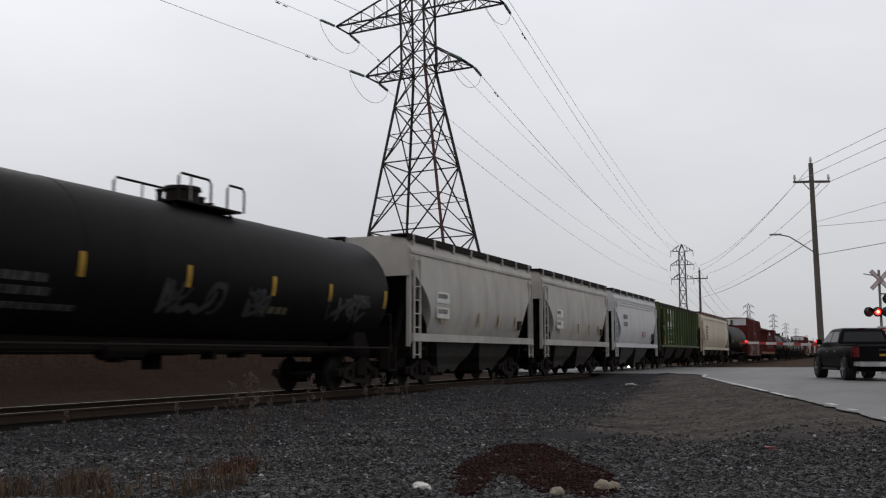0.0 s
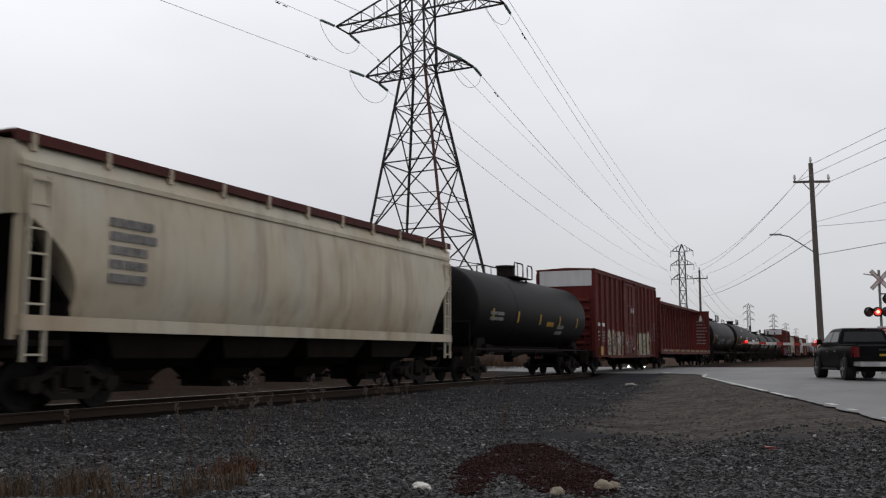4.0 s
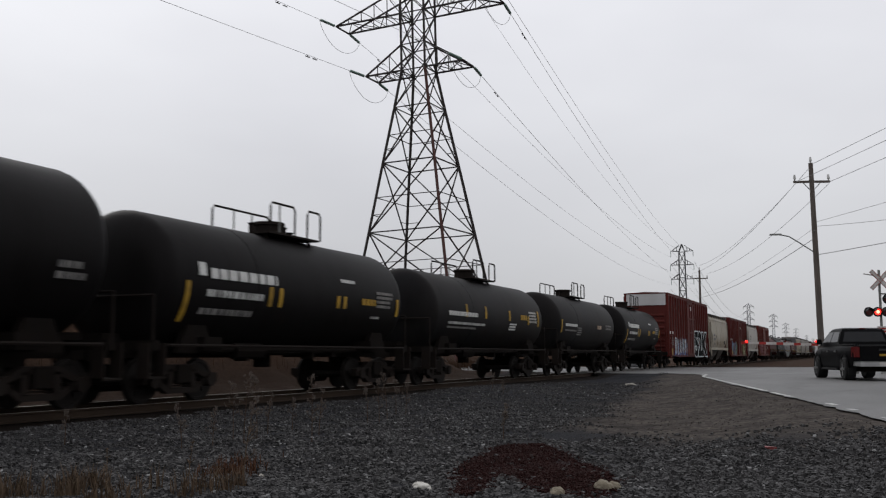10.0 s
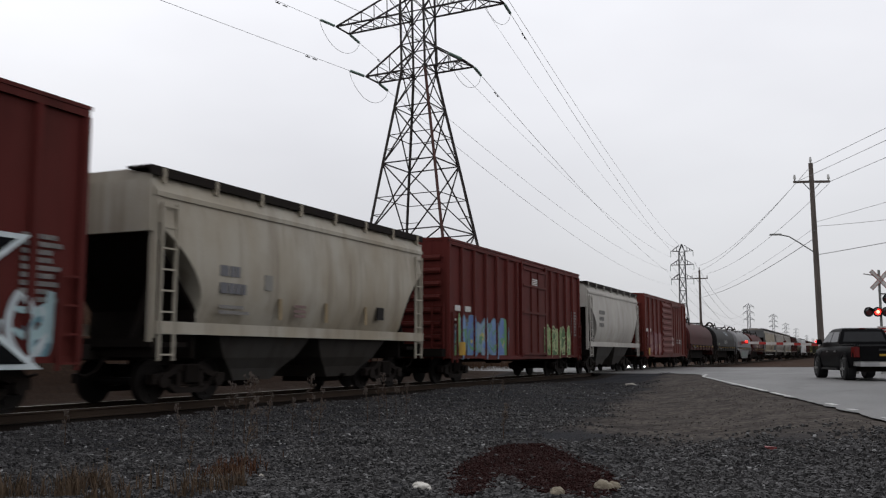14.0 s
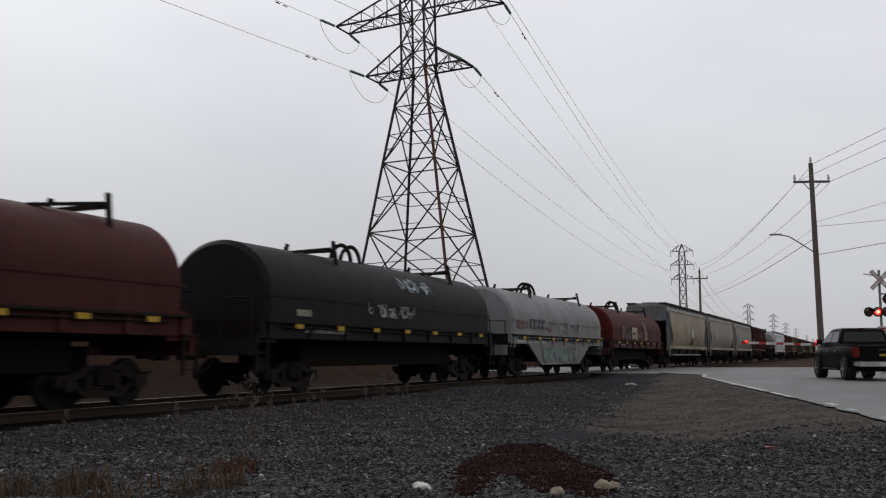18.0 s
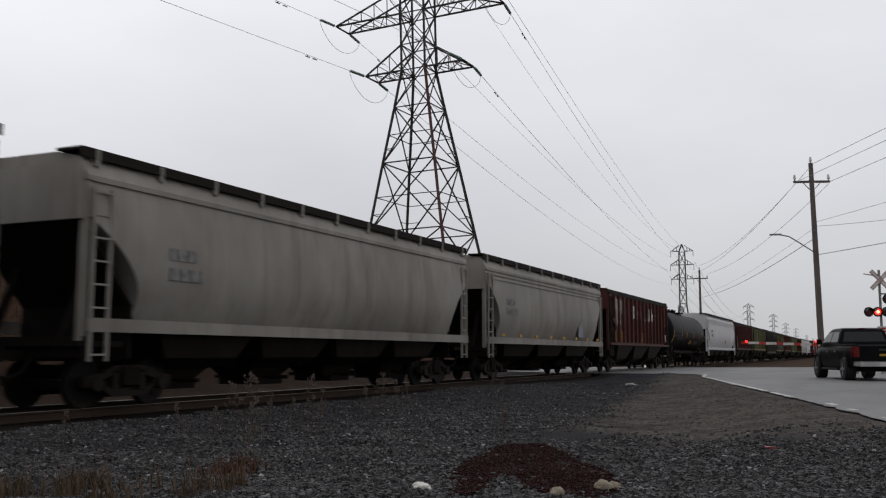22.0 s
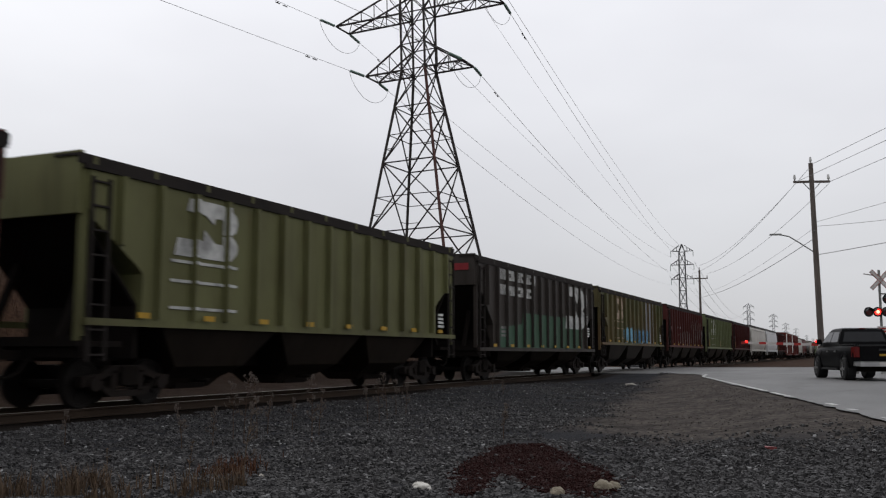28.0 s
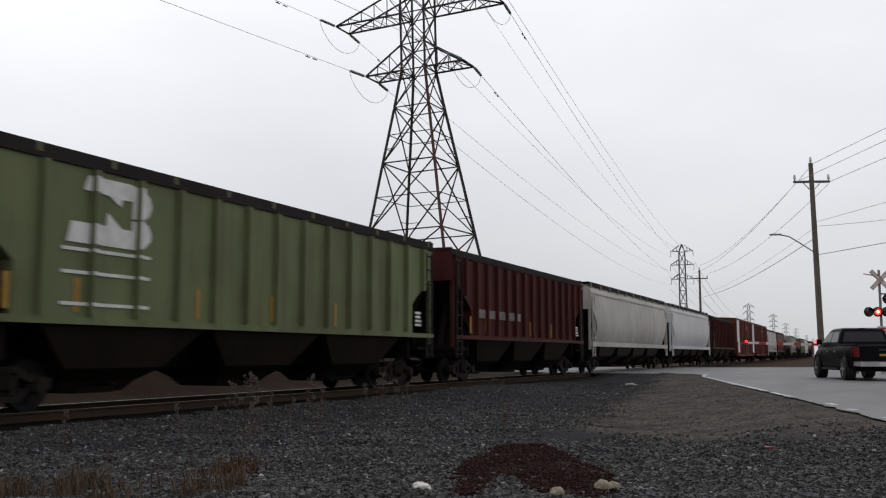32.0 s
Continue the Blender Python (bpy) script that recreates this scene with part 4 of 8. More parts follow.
# ---- painted marks on the sides ----
def strip(poly, x0, x1):
    """The part of a polygon of (x, z) between two uprights."""
    for edge, sign in ((x0, 1), (x1, -1)):
        out = []
        for a, b in zip(poly, poly[1:] + poly[:1]):
            ia, ib = (a[0] - edge) * sign >= 0, (b[0] - edge) * sign >= 0
            if ia:
                out.append(a)
            if ia != ib:
                u = (edge - a[0]) / (b[0] - a[0])
                out.append((edge, a[1] + (b[1] - a[1]) * u))
        poly = out
        if len(poly) < 3:
            return []
    return poly


def slab(parent, name, poly, mat, y, label="", ribs=None):
    """Paint on a side as a thin plate; ribs: (places, half width, y) of ribs that stand out of the side and carry the paint too."""
    part(name, Shape().prism(poly, y - 0.006, y + 0.006), mat, parent, label)
    if ribs:
        over = Shape()
        for x in ribs[0]:
            piece = strip(list(poly), x - ribs[1], x + ribs[1])
            if piece:
                over.prism(piece, ribs[2] - 0.006, ribs[2] + 0.001)
        if over.f:
            part(name, over, mat, parent)


SPRAY = {}
SPRAY_BLACK = material("black_spray_paint", (0.006, 0.0065, 0.0075), 0.8, 0.0, (0.012, 0.013, 0.014), 0.5, 2.0, gloss=0.03)


def spray(col):
    if col not in SPRAY:
        SPRAY[col] = material("spray_paint", col, 0.55, 0.0, tuple(0.7 * c for c in col), 0.6, 2.5, grain=0.25)
    return SPRAY[col]


def graffiti(parent, x, z, w, h, n, fill, edge, y, seed=0, base=None, bend=None, ribs=None, cover=0.45):
    """Interlocked sprayed strokes with no meaning: outlines first, then the fills upon them."""
    rng = random.Random(seed)
    if base:
        pts = [(x - 0.15 + (w + 0.3) * k / 24, z - 0.04 + rng.uniform(-0.02, 0.06)) for k in range(25)]
        pts += [(x + w + 0.15 - (w + 0.3) * k / 24, z + h * cover + rng.uniform(-0.16, 0.2)) for k in range(25)]
        slab(parent, "graffiti_cloud", pts, spray(base), y - 0.003, "", ribs)
    step = w / n

    def stroke(cx, cz, ln, th, ang, grow, kind):
        ln, th = ln + grow, th + grow
        if kind == 0:
            loc = [(-0.5, -0.35), (-0.42, -0.5), (0.38, -0.42), (0.5, -0.1), (0.44, 0.5), (-0.36, 0.44), (-0.5, 0.2)]
        elif kind == 1:
            loc = [(-0.5, -0.5), (0.2, -0.3), (0.5, 0.0), (0.2, 0.5), (0.1, 0.2), (-0.45, 0.4)]
        else:
            loc = [(-0.5, -0.2), (-0.2, -0.5), (0.3, -0.5), (0.5, -0.15), (0.42, 0.3), (0.1, 0.5), (-0.3, 0.42)]
        c, s = math.cos(ang), math.sin(ang)
        return [(cx + a * ln * c - b * th * s, min(z + h, max(z - 0.05, cz + a * ln * s + b * th * c))) for a, b in loc]

    def lay(name, pts, mat, yy):
        s = Shape()
        groups = [(pts, 0.0)]
        if ribs:
            for r in ribs[0]:
                piece = strip(list(pts), r - ribs[1], r + ribs[1])
                if piece:
                    groups.append((piece, ribs[2] - y))
        for poly, off in groups:
            mid = (sum(p[0] for p in poly) / len(poly), sum(p[1] for p in poly) / len(poly))
            v = [mid] + list(poly)
            s.add([(a, (bend(b) if bend else 0.0) + yy + off, b) for a, b in v], [(0, 1 + i, 1 + (i + 1) % len(poly)) for i in range(len(poly))])
        part(name, s, mat, parent)

    strokes = []
    for k in range(n):
        for i in range(4):
            ang = math.pi / 2 + rng.uniform(-0.45, 0.45) if i < 2 else rng.uniform(-0.6, 0.6) if i == 2 else rng.uniform(0.5, 2.6)
            ln = h * rng.uniform(0.7, 1.0) if i < 2 else min(h, step) * rng.uniform(0.6, 1.1)
            strokes.append((x + step * (k + 0.5) + step * (rng.uniform(-0.4, 0.4) if i > 1 else (-0.27 if i else 0.27) + rng.uniform(-0.08, 0.08)), z + h * (0.5 + rng.uniform(-0.28, 0.28) * (i > 1)), ln, step * rng.uniform(0.2, 0.34), ang, rng.randrange(3), k))
    for m, (cx, cz, ln, th, ang, kind, k) in enumerate(strokes):
        lay("graffiti_edge", stroke(cx, cz, ln, th, ang, 0.09, kind), spray(edge), y - 0.008 - 0.00005 * m)
    for m, (cx, cz, ln, th, ang, kind, k) in enumerate(strokes):
        lay("graffiti_stroke", stroke(cx, cz, ln, th, ang, 0.0, kind), spray(fill[(k + m) % len(fill)]), y - 0.013 - 0.00005 * m)


def scrawl(parent, x, z, w, h, n, cols, y, seed=0, thick=0.07, bend=None, ribs=None):
    """Loose sprayed loops and lines, each a bent ribbon of paint."""
    rng = random.Random(seed)
    for k in range(n):
        px, pz = x + w * (k + rng.uniform(0.2, 0.8)) / n, z + h * rng.uniform(0.15, 0.85)
        a, turn = rng.uniform(0, 6.28), rng.choice((-1, 1)) * rng.uniform(0.18, 0.42)
        step, th = h * rng.uniform(0.10, 0.16), thick * rng.uniform(0.6, 1.3)
        left, right = [], []
        for j in range(18):
            r = th * 0.5 * (1 - 0.6 * abs(j / 8.5 - 1) ** 3)
            qx, qz = min(x + w, max(x, px)), min(z + h, max(z, pz))
            left.append((qx - math.sin(a) * r, qz + math.cos(a) * r))
            right.append((qx + math.sin(a) * r, qz - math.cos(a) * r))
            px, pz = qx + math.cos(a) * step, qz + math.sin(a) * step
            if pz > z + h or pz < z:
                a = -a
            a += turn * rng.uniform(0.5, 1.4)
            if rng.random() < 0.08:
                turn = -turn
        s = Shape()
        yy = y - 0.008 - 0.0002 * k
        s.add([(p, (bend(q) if bend else 0.0) + yy, q) for pair in zip(left, right) for p, q in pair], [(2 * j, 2 * j + 1, 2 * j + 3, 2 * j + 2) for j in range(17)])
        if ribs:
            for j in range(17):
                for c in ribs[0]:
                    piece = strip([left[j], right[j], right[j + 1], left[j + 1]], c - ribs[1], c + ribs[1])
                    if piece:
                        s.add([(p, ribs[2] - 0.004, q) for p, q in piece], [tuple(range(len(piece)))])
        part("graffiti_line", s, spray(cols[k % len(cols)]), parent)


def words(parent, text, x, z, size, mat, y, label="", stretch=1.0, lift=0.01, bold=0.0):
    """Readable painted characters, cut as flat letters of a few millimetres."""
    cu = bpy.data.curves.new("sprayed_text", "FONT")
    cu.body, cu.size, cu.extrude, cu.offset = text, size, 0.004, bold
    tmp = bpy.data.objects.new("sprayed_text", cu)
    scene.collection.objects.link(tmp)
    dg = bpy.context.evaluated_depsgraph_get()
    me = bpy.data.meshes.new_from_object(tmp.evaluated_get(dg))
    bpy.data.objects.remove(tmp)
    me.transform(Matrix.Diagonal((stretch, 1, 1, 1)))
    me.transform(Euler((radians(90), 0, 0)).to_matrix().to_4x4())
    me.materials.clear()
    part("painted_number", me, mat, parent, label, pose(x, y - lift, z))


def bubbles(parent, x, z, w, h, n, edge, fills, low, y, seed=0, ribs=None):
    """Round sprayed blobs side by side: a dark rim, a pale fill, and streaky patches of a second colour low in it."""
    rng = random.Random(seed)
    for k in range(n):
        cx, cz, rx, rz = x + w * (k + 0.5) / n, z + h * 0.5, w / n * 0.54, h * 0.5
        lump = [(0.05 + 0.09 * rng.random(), rng.uniform(0, 6.28), m) for m in (2, 3, 5)]

        def ring(f, count=26, ox=0.0, oz=0.0):
            pts = []
            for j in range(count):
                a = 2 * math.pi * j / count
                r = f * (1 + sum(c * math.sin(m * a + p) for c, p, m in lump))
                ca, sa = math.cos(a), math.sin(a)
                pts.append((cx + ox + rx * r * math.copysign(abs(ca) ** 0.75, ca), max(z - 0.03, min(z + h + 0.1, cz + oz + rz * r * math.copysign(abs(sa) ** 0.75, sa)))))
            return pts
        slab(parent, "graffiti_rim", ring(1.0), spray(edge), y - 0.002 - 0.0005 * k, "", ribs)
        slab(parent, "graffiti_fill", ring(0.9), spray(fills[k % len(fills)]), y - 0.006 - 0.0005 * k, "", (ribs[0], ribs[1], ribs[2] - 0.003) if ribs else None)
        for j in range(4):
            px, pz = cx + rx * rng.uniform(-0.6, 0.6), cz - rz * rng.uniform(-0.1, 0.6)
            sx, sz = rx * rng.uniform(0.15, 0.4), rz * rng.uniform(0.08, 0.24)
            pts = [(px + sx * (1 + 0.3 * rng.uniform(-1, 1)) * math.cos(q * math.pi / 5), pz + sz * (1 + 0.4 * rng.uniform(-1, 1)) * math.sin(q * math.pi / 5)) for q in range(10)]
            slab(parent, "graffiti_patch", pts, spray(low[j % len(low)]), y - 0.010 - 0.0005 * j, "", (ribs[0], ribs[1], ribs[2] - 0.006) if ribs else None)
        scrawl(parent, cx - rx * 0.75, cz - rz * 0.7, rx * 1.5, rz * 1.5, 4, [edge, low[-1]], y - 0.012, seed * 7 + k, 0.09, None, (ribs[0], ribs[1], ribs[2] - 0.009) if ribs else None)


CARS = []


def couple(made, front, rear):
    car, half = made
    CARS.append((car, (front + rear) / 2))
    return car, half


def herald(car, x, z, s, y, mat, ribs=None, lines=True):
    """A railway's emblem as plain shapes: broad hooked blocks over ruled lines."""
    sx = 1.72 * s
    upper = [(0.22, 1.0), (0.72, 1.0), (0.88, 0.95), (0.97, 0.85), (1.0, 0.70), (0.96, 0.55), (0.87, 0.47), (0.75, 0.47), (0.75, 0.74), (0.62, 0.74), (0.60, 0.62), (0.46, 0.76), (0.17, 0.78)]
    lower = [(0.0, 0.0), (0.78, 0.0), (0.92, 0.06), (0.99, 0.17), (1.0, 0.30), (0.95, 0.42), (0.87, 0.455), (0.75, 0.44), (0.75, 0.29), (0.62, 0.29), (0.45, 0.50), (0.43, 0.30), (0.05, 0.30)]
    for poly in (upper, lower):
        slab(car, "emblem", [(x + a * sx, z + b * s) for a, b in poly], mat, y, "plain white emblem of hooked blocks", ribs)
    for drop in (0.12, 0.45, 0.90) if lines else ():
        z0 = z - drop * s
        slab(car, "emblem_rule", [(x - 0.04 * sx, z0), (x + sx, z0), (x + sx, z0 + 0.05 * s), (x - 0.04 * sx, z0 + 0.05 * s)], mat, y, "", ribs)


def ribbed(label, front, rear, mat, seed, low=1.5, tall=True):
    car, half = couple(hopper(label, front, rear, mat, 3, False, 4.25, low, ribs=15, yellow=not tall, walk_up=0.2, roof_mat=ROOFING, walk_mat=ROOFING, cut=1.45, end_mat=mat), front, rear)
    lettering(car, half - 1.4, 1.7, 0.5, 0.5, 4, WHITE, -1.545, seed)
    for x in (-half + 1.45, -half + 2.95, -2.8, -0.1, 2.8) if tall else ():
        part("reflector", shared(("reflector_tall",), lambda: Shape().box(-0.06, 0.06, -0.01, 0.01, 0, 0.6)), spray((0.30, 0.17, 0.03)), car, "dull yellow strip", pose(x, -1.54, low + 0.12))
    global RIBS
    RIBS = ([(-1 + 2 * (k + 0.5) / 15) * (half - 0.35) for k in range(15)], 0.0452, -1.675)
    return car, half


ROOFING = material("dusty_roof_paint", (0.026, 0.022, 0.020), 0.9, 0.0, (0.015, 0.013, 0.012), 0.6, 1.0, gloss=0.1)
RIBS = None


def posts(half, count=15, wide=1.55):
    """Where a boxcar's side posts carry paint."""
    return ([-half + 2 * half * (k + 0.02) / (count - 0.96) for k in range(count)], 0.05, -wide - 0.086)


def train():
    # the head of what passes: a tank car and three pale hoppers
    couple(tank("black tank car streaked with grime and faded marks", 12.4, 29.8, BLACK, 1.5, 2.72, [(-6.4, 2.2, 2.65), (-3.56, 2.25, 2.7), (-0.65, 2.25, 2.7), (2.41, 2.25, 2.7), (4.98, 2.25, 2.7), (8.05, 2.2, 2.7)], 3, 0.93, 0.38,
                [(-6.6, 2.9, 2.25, 0.45, 2, GHOST), (-6.4, 3.0, 1.75, 0.16, 1, GHOST), (6.2, 1.1, 2.5, 0.4, 2, GHOST), (2.1, 1.1, 2.0, 0.25, 1, spray((0.10, 0.09, 0.05)))]), 12.4, 29.8)
    for k, (x, w) in enumerate(((-1.3, 1.9), (1.5, 0.8), (5.0, 2.4))):
        scrawl(CARS[-1][0], x, 1.75, w, 0.62, 8, [(0.05, 0.05, 0.052), (0.026, 0.026, 0.026)], 0.0, 20 + k, 0.12, lambda q: -math.sqrt(max(0.1, 1.592 ** 2 - (q - 2.64) ** 2)))
    for k, (a, b, mat) in enumerate(((30.95, 42.75, GREY), (44.15, 55.8, GREY), (57.2, 69.3, PALE))):
        car, half = couple(hopper("grey two-bay covered hopper with a pale side sill and ladders" if k < 2 else "clean pale grey two-bay covered hopper car", a, b, mat, 2, True, 4.06, 1.5, sill=mat, trim=mat, cut=1.35, cut_from=0.65, fluted=k == 2), a, b)
        if k < 2:
            for z in (2.55, 2.05):
                part("number_panel", Shape().box(-half + 1.75, -half + 2.75, -1.628, -1.60, z, z + 0.36), WHITE, car, "white framed number panel")
                lettering(car, -half + 1.85, z + 0.06, 0.8, 0.24, 1, FADED, -1.63, k)
        else:
            lettering(car, -half + 2.0, 2.35, 1.2, 0.85, 2, spray((0.16, 0.165, 0.17)), -1.61, 9)
            part("flag_mark", Shape().box(1.2, 2.1, -1.612, -1.596, 2.0, 2.3), spray((0.35, 0.2, 0.2)), car)
        part("placard_holder", Shape().box(half - 2.1, half - 1.7, -1.625, -1.59, 1.85, 2.2), CHAR, car, "small dark placard holder")
        for x in (-half + 2.2, -0.4, 1.6, half - 2.4) if k < 2 else ():
            part("reflector", shared(("reflector_up",), lambda: Shape().box(-0.07, 0.07, -0.01, 0.01, 0, 0.5)), material("dull_reflector", (0.3, 0.2, 0.09), 0.6) if k == 0 and x < -3 else spray((0.32, 0.22, 0.1)), car, "dull yellow strip", pose(x, -1.612, 1.85))
    car, half = ribbed("green ribbed three-bay covered hopper with a white emblem", 70.7, 87.5, GREEN, 4)
    slab(car, "name_block", [(-6.1, 2.42), (-3.95, 2.42), (-3.95, 2.68), (-6.1, 2.68)], spray((0.035, 0.105, 0.075)), -1.546, "repainted teal green bar", RIBS)
    slab(car, "name_block", [(-6.1, 2.0), (-5.55, 2.0), (-5.55, 2.26), (-6.1, 2.26)], spray((0.035, 0.105, 0.075)), -1.546, "", RIBS)
    slab(car, "name_block", [(-4.5, 2.0), (-4.0, 2.0), (-4.0, 2.26), (-4.5, 2.26)], spray((0.035, 0.105, 0.075)), -1.546, "", RIBS)
    herald(car, -6.1, 2.86, 1.24, -1.549, WHITE, RIBS)
    car, half = couple(hopper("cream four-bay covered hopper car stained with rust", 89.5, 107.4, CREAM, 4, True, 4.06, 1.5, sill=CREAM, walk_mat=BROWN, roof_mat=CREAM, cut=1.2, trim=CREAM), 89.5, 107.4)
    lettering(car, -half + 2.0, 2.1, 1.4, 1.3, 5, FADED, -1.612, 12)
    couple(tank("plain black tank car with yellow reflective strips", 109.4, 124.8, BLACK, 1.48, 2.72, 5, 5, -0.2, 0.45, [(-6.0, 1.6, 2.5, 0.4, 2, FADED), (1.0, 1.0, 2.3, 0.3, 1, YELLOW), (2.6, 1.3, 2.2, 0.5, 2, FADED)]), 109.4, 124.8)
    car, half = couple(boxcar("dark red boxcar with cream graffiti along its lower side", 126.2, 142.2, OXIDE, 5.32, 15, 0.0, 3.1, True, 20, stencil=3.36), 126.2, 142.2)
    bubbles(car, -5.6, 0.72, 4.15, 1.45, 4, (0.10, 0.085, 0.08), [(0.36, 0.30, 0.22), (0.40, 0.36, 0.28), (0.30, 0.25, 0.19)], [(0.34, 0.19, 0.06), (0.42, 0.38, 0.32), (0.06, 0.05, 0.045)], -1.56, 3, posts(half))
    bubbles(car, 1.95, 0.72, 3.8, 1.55, 4, (0.16, 0.12, 0.10), [(0.30, 0.32, 0.26), (0.24, 0.26, 0.21), (0.36, 0.36, 0.30)], [(0.14, 0.16, 0.12), (0.36, 0.3, 0.12)], -1.56, 4, posts(half))
    scrawl(car, -5.6, 0.75, 4.1, 1.4, 22, [(0.42, 0.38, 0.32), (0.07, 0.055, 0.05), (0.30, 0.17, 0.06)], -1.585, 215, 0.10, None, posts(half))
    scrawl(car, 1.95, 0.75, 3.8, 1.4, 16, [(0.40, 0.40, 0.34), (0.10, 0.09, 0.07), (0.33, 0.29, 0.10)], -1.585, 216, 0.10, None, posts(half))
    scrawl(car, -1.2, 0.9, 2.4, 1.1, 9, [(0.34, 0.31, 0.30), (0.04, 0.015, 0.015), (0.16, 0.03, 0.025)], -1.63, 15, 0.14)
    couple(centrebeam("empty oxide red centrebeam lumber car with open truss", 144.2, 167.65, OXIDE), 144.2, 167.65)
    # six tank cars
    couple(tank("long black tank car with pale graffiti scrawls", 169.3, 186.1, BLACK, 1.5, 2.78, [(-7.2, 1.95, 2.85), (-0.5, 2.1, 2.45), (5.54, 2.2, 2.6), (7.8, 1.9, 2.65)], 31, 0.18, 0.15), 169.3, 186.1)
    car, half = CARS[-1][0], 8.4
    for k, (x, n) in enumerate(((-6.7, 2), (-4.3, 3), (-1.6, 2), (2.2, 4))):
        scrawl(car, x, 1.85 if k else 2.38, 0.85 * n, 0.6 if k else 0.36, 6 * n, [(0.12, 0.125, 0.14), (0.05, 0.05, 0.06), (0.17, 0.175, 0.19)], 0.0, 40 + k, 0.10, lambda q: -math.sqrt(max(0.1, 1.592 ** 2 - (q - 2.70) ** 2)))
    # last entry is no lettering: a bluish reflection near the platform, painted on
    lines = [(-3.95, 1.0, 2.98, 0.26, 3, WHITE), (-5.6, 3.3, 2.05, 0.16, 1, FADED), (-5.6, 1.6, 1.82, 0.12, 1, GHOST), (-1.65, 0.8, 1.98, 0.25, 1, YELLOW), (1.66, 2.3, 2.95, 0.85, 9, WHITE), (6.2, 0.7, 2.5, 0.38, 2, FADED), (-0.75, 0.9, 3.72, 0.22, 1, spray((0.30, 0.36, 0.44)))]
    couple(tank("black tank car with small white stencils and yellow strips", 187.6, 203.0, BLACK, 1.56, 2.84, [(-7.1, 1.9, 2.85), (-4.27, 2.38, 2.8), (-1.06, 2.3, 2.62), (1.8, 2.25, 2.65), (4.42, 2.3, 2.7)], 33, 0.0, 0.34, lines), 187.6, 203.0)
    logo = [(-3.95, 2.5, 2.72, 0.36, 1, WHITE), (-4.35, 0.3, 2.82, 0.46, 1, WHITE), (-4.07, 2.1, 2.26, 0.24, 1, WORN), (-4.2, 1.9, 1.86, 0.2, 1, FADED), (2.69, 0.8, 2.42, 0.28, 1, YELLOW), (3.55, 1.05, 2.66, 0.5, 4, FADED), (1.6, 0.75, 2.88, 0.14, 1, WHITE), (3.3, 0.5, 1.95, 0.1, 1, WORN)]
    bars = [(-4.7, 1.56, 2.4), (-1.72, 2.0, 2.45), (-1.3, 2.0, 2.45), (1.4, 2.1, 2.42), (1.75, 2.1, 2.42), (4.86, 2.0, 2.5)]
    couple(tank("short black tank car with a broad white name bar", 204.2, 215.3, BLACK, 1.42, 2.5, bars, 34, 0.27, 0.3, logo, 0.75), 204.2, 215.3)
    two = [(-4.6, 2.6, 2.36, 0.24, 1, WHITE), (-4.6, 3.4, 2.0, 0.13, 1, WORN), (-4.6, 2.6, 1.84, 0.1, 1, FADED), (2.75, 0.8, 2.48, 0.33, 1, YELLOW), (3.8, 1.0, 2.65, 0.5, 4, WORN), (1.47, 0.85, 2.1, 0.3, 3, WHITE)]
    three = [(-4.4, 2.0, 2.34, 0.2, 1, WHITE), (-4.4, 1.9, 2.06, 0.12, 1, FADED), (-2.3, 0.9, 2.2, 0.42, 4, FADED), (1.41, 0.85, 2.38, 0.3, 1, STAINED), (3.2, 1.4, 2.45, 0.3, 2, FADED)]
    couple(tank("black tank car with white marks and yellow panel", 217.2, 229.2, CHAR, 1.38, 2.4, [(-3.03, 2.19, 2.64), (-1.18, 2.2, 2.64), (1.41, 2.2, 2.6), (3.71, 2.1, 2.45), (5.0, 2.05, 2.72)], 35, 0.19, 0.3, two, 0.68), 217.2, 229.2)
    couple(tank("dull black tank car with white marks", 231.2, 242.4, CHAR, 1.38, 2.45, [(-5.0, 1.9, 2.5)], 36, 0.0, 0.3, three, 0.7), 231.2, 242.4)
    couple(tank("short black tank car with a broad white name bar", 244.4, 255.6, BLACK, 1.40, 2.48, bars, 37, 0.13, 0.3, logo, 0.75), 244.4, 255.6)
    # boxcars and hoppers
    car, half = couple(boxcar("long dark red boxcar with white and blue graffiti", 257.9, 277.0, OXIDE, 5.28, 19, 0.01, 3.2, True, 50, stencil=4.42), 257.9, 277.0)
    rag = random.Random(77)
    low_edge = [(-7.55 + 5.95 * k / 30, 0.72) for k in range(31)]
    top_edge = [(-1.6 - 5.95 * k / 30, 1.12 + rag.uniform(-0.16, 0.22)) for k in range(31)]
    slab(car, "graffiti_cloud", low_edge + top_edge, spray((0.05, 0.12, 0.36)), -1.559, "ragged blue band of spray paint", posts(half, 19))
    bubbles(car, -7.25, 0.95, 5.35, 1.15, 6, (0.10, 0.12, 0.16), [(0.52, 0.55, 0.57), (0.36, 0.50, 0.50), (0.50, 0.50, 0.53)], [(0.28, 0.45, 0.45), (0.55, 0.57, 0.6), (0.07, 0.02, 0.02)], -1.566, 7, posts(half, 19))
    scrawl(car, -7.3, 0.78, 5.5, 1.3, 16, [(0.55, 0.58, 0.6), (0.08, 0.10, 0.16), (0.12, 0.22, 0.5)], -1.59, 78, 0.10, None, posts(half, 19))
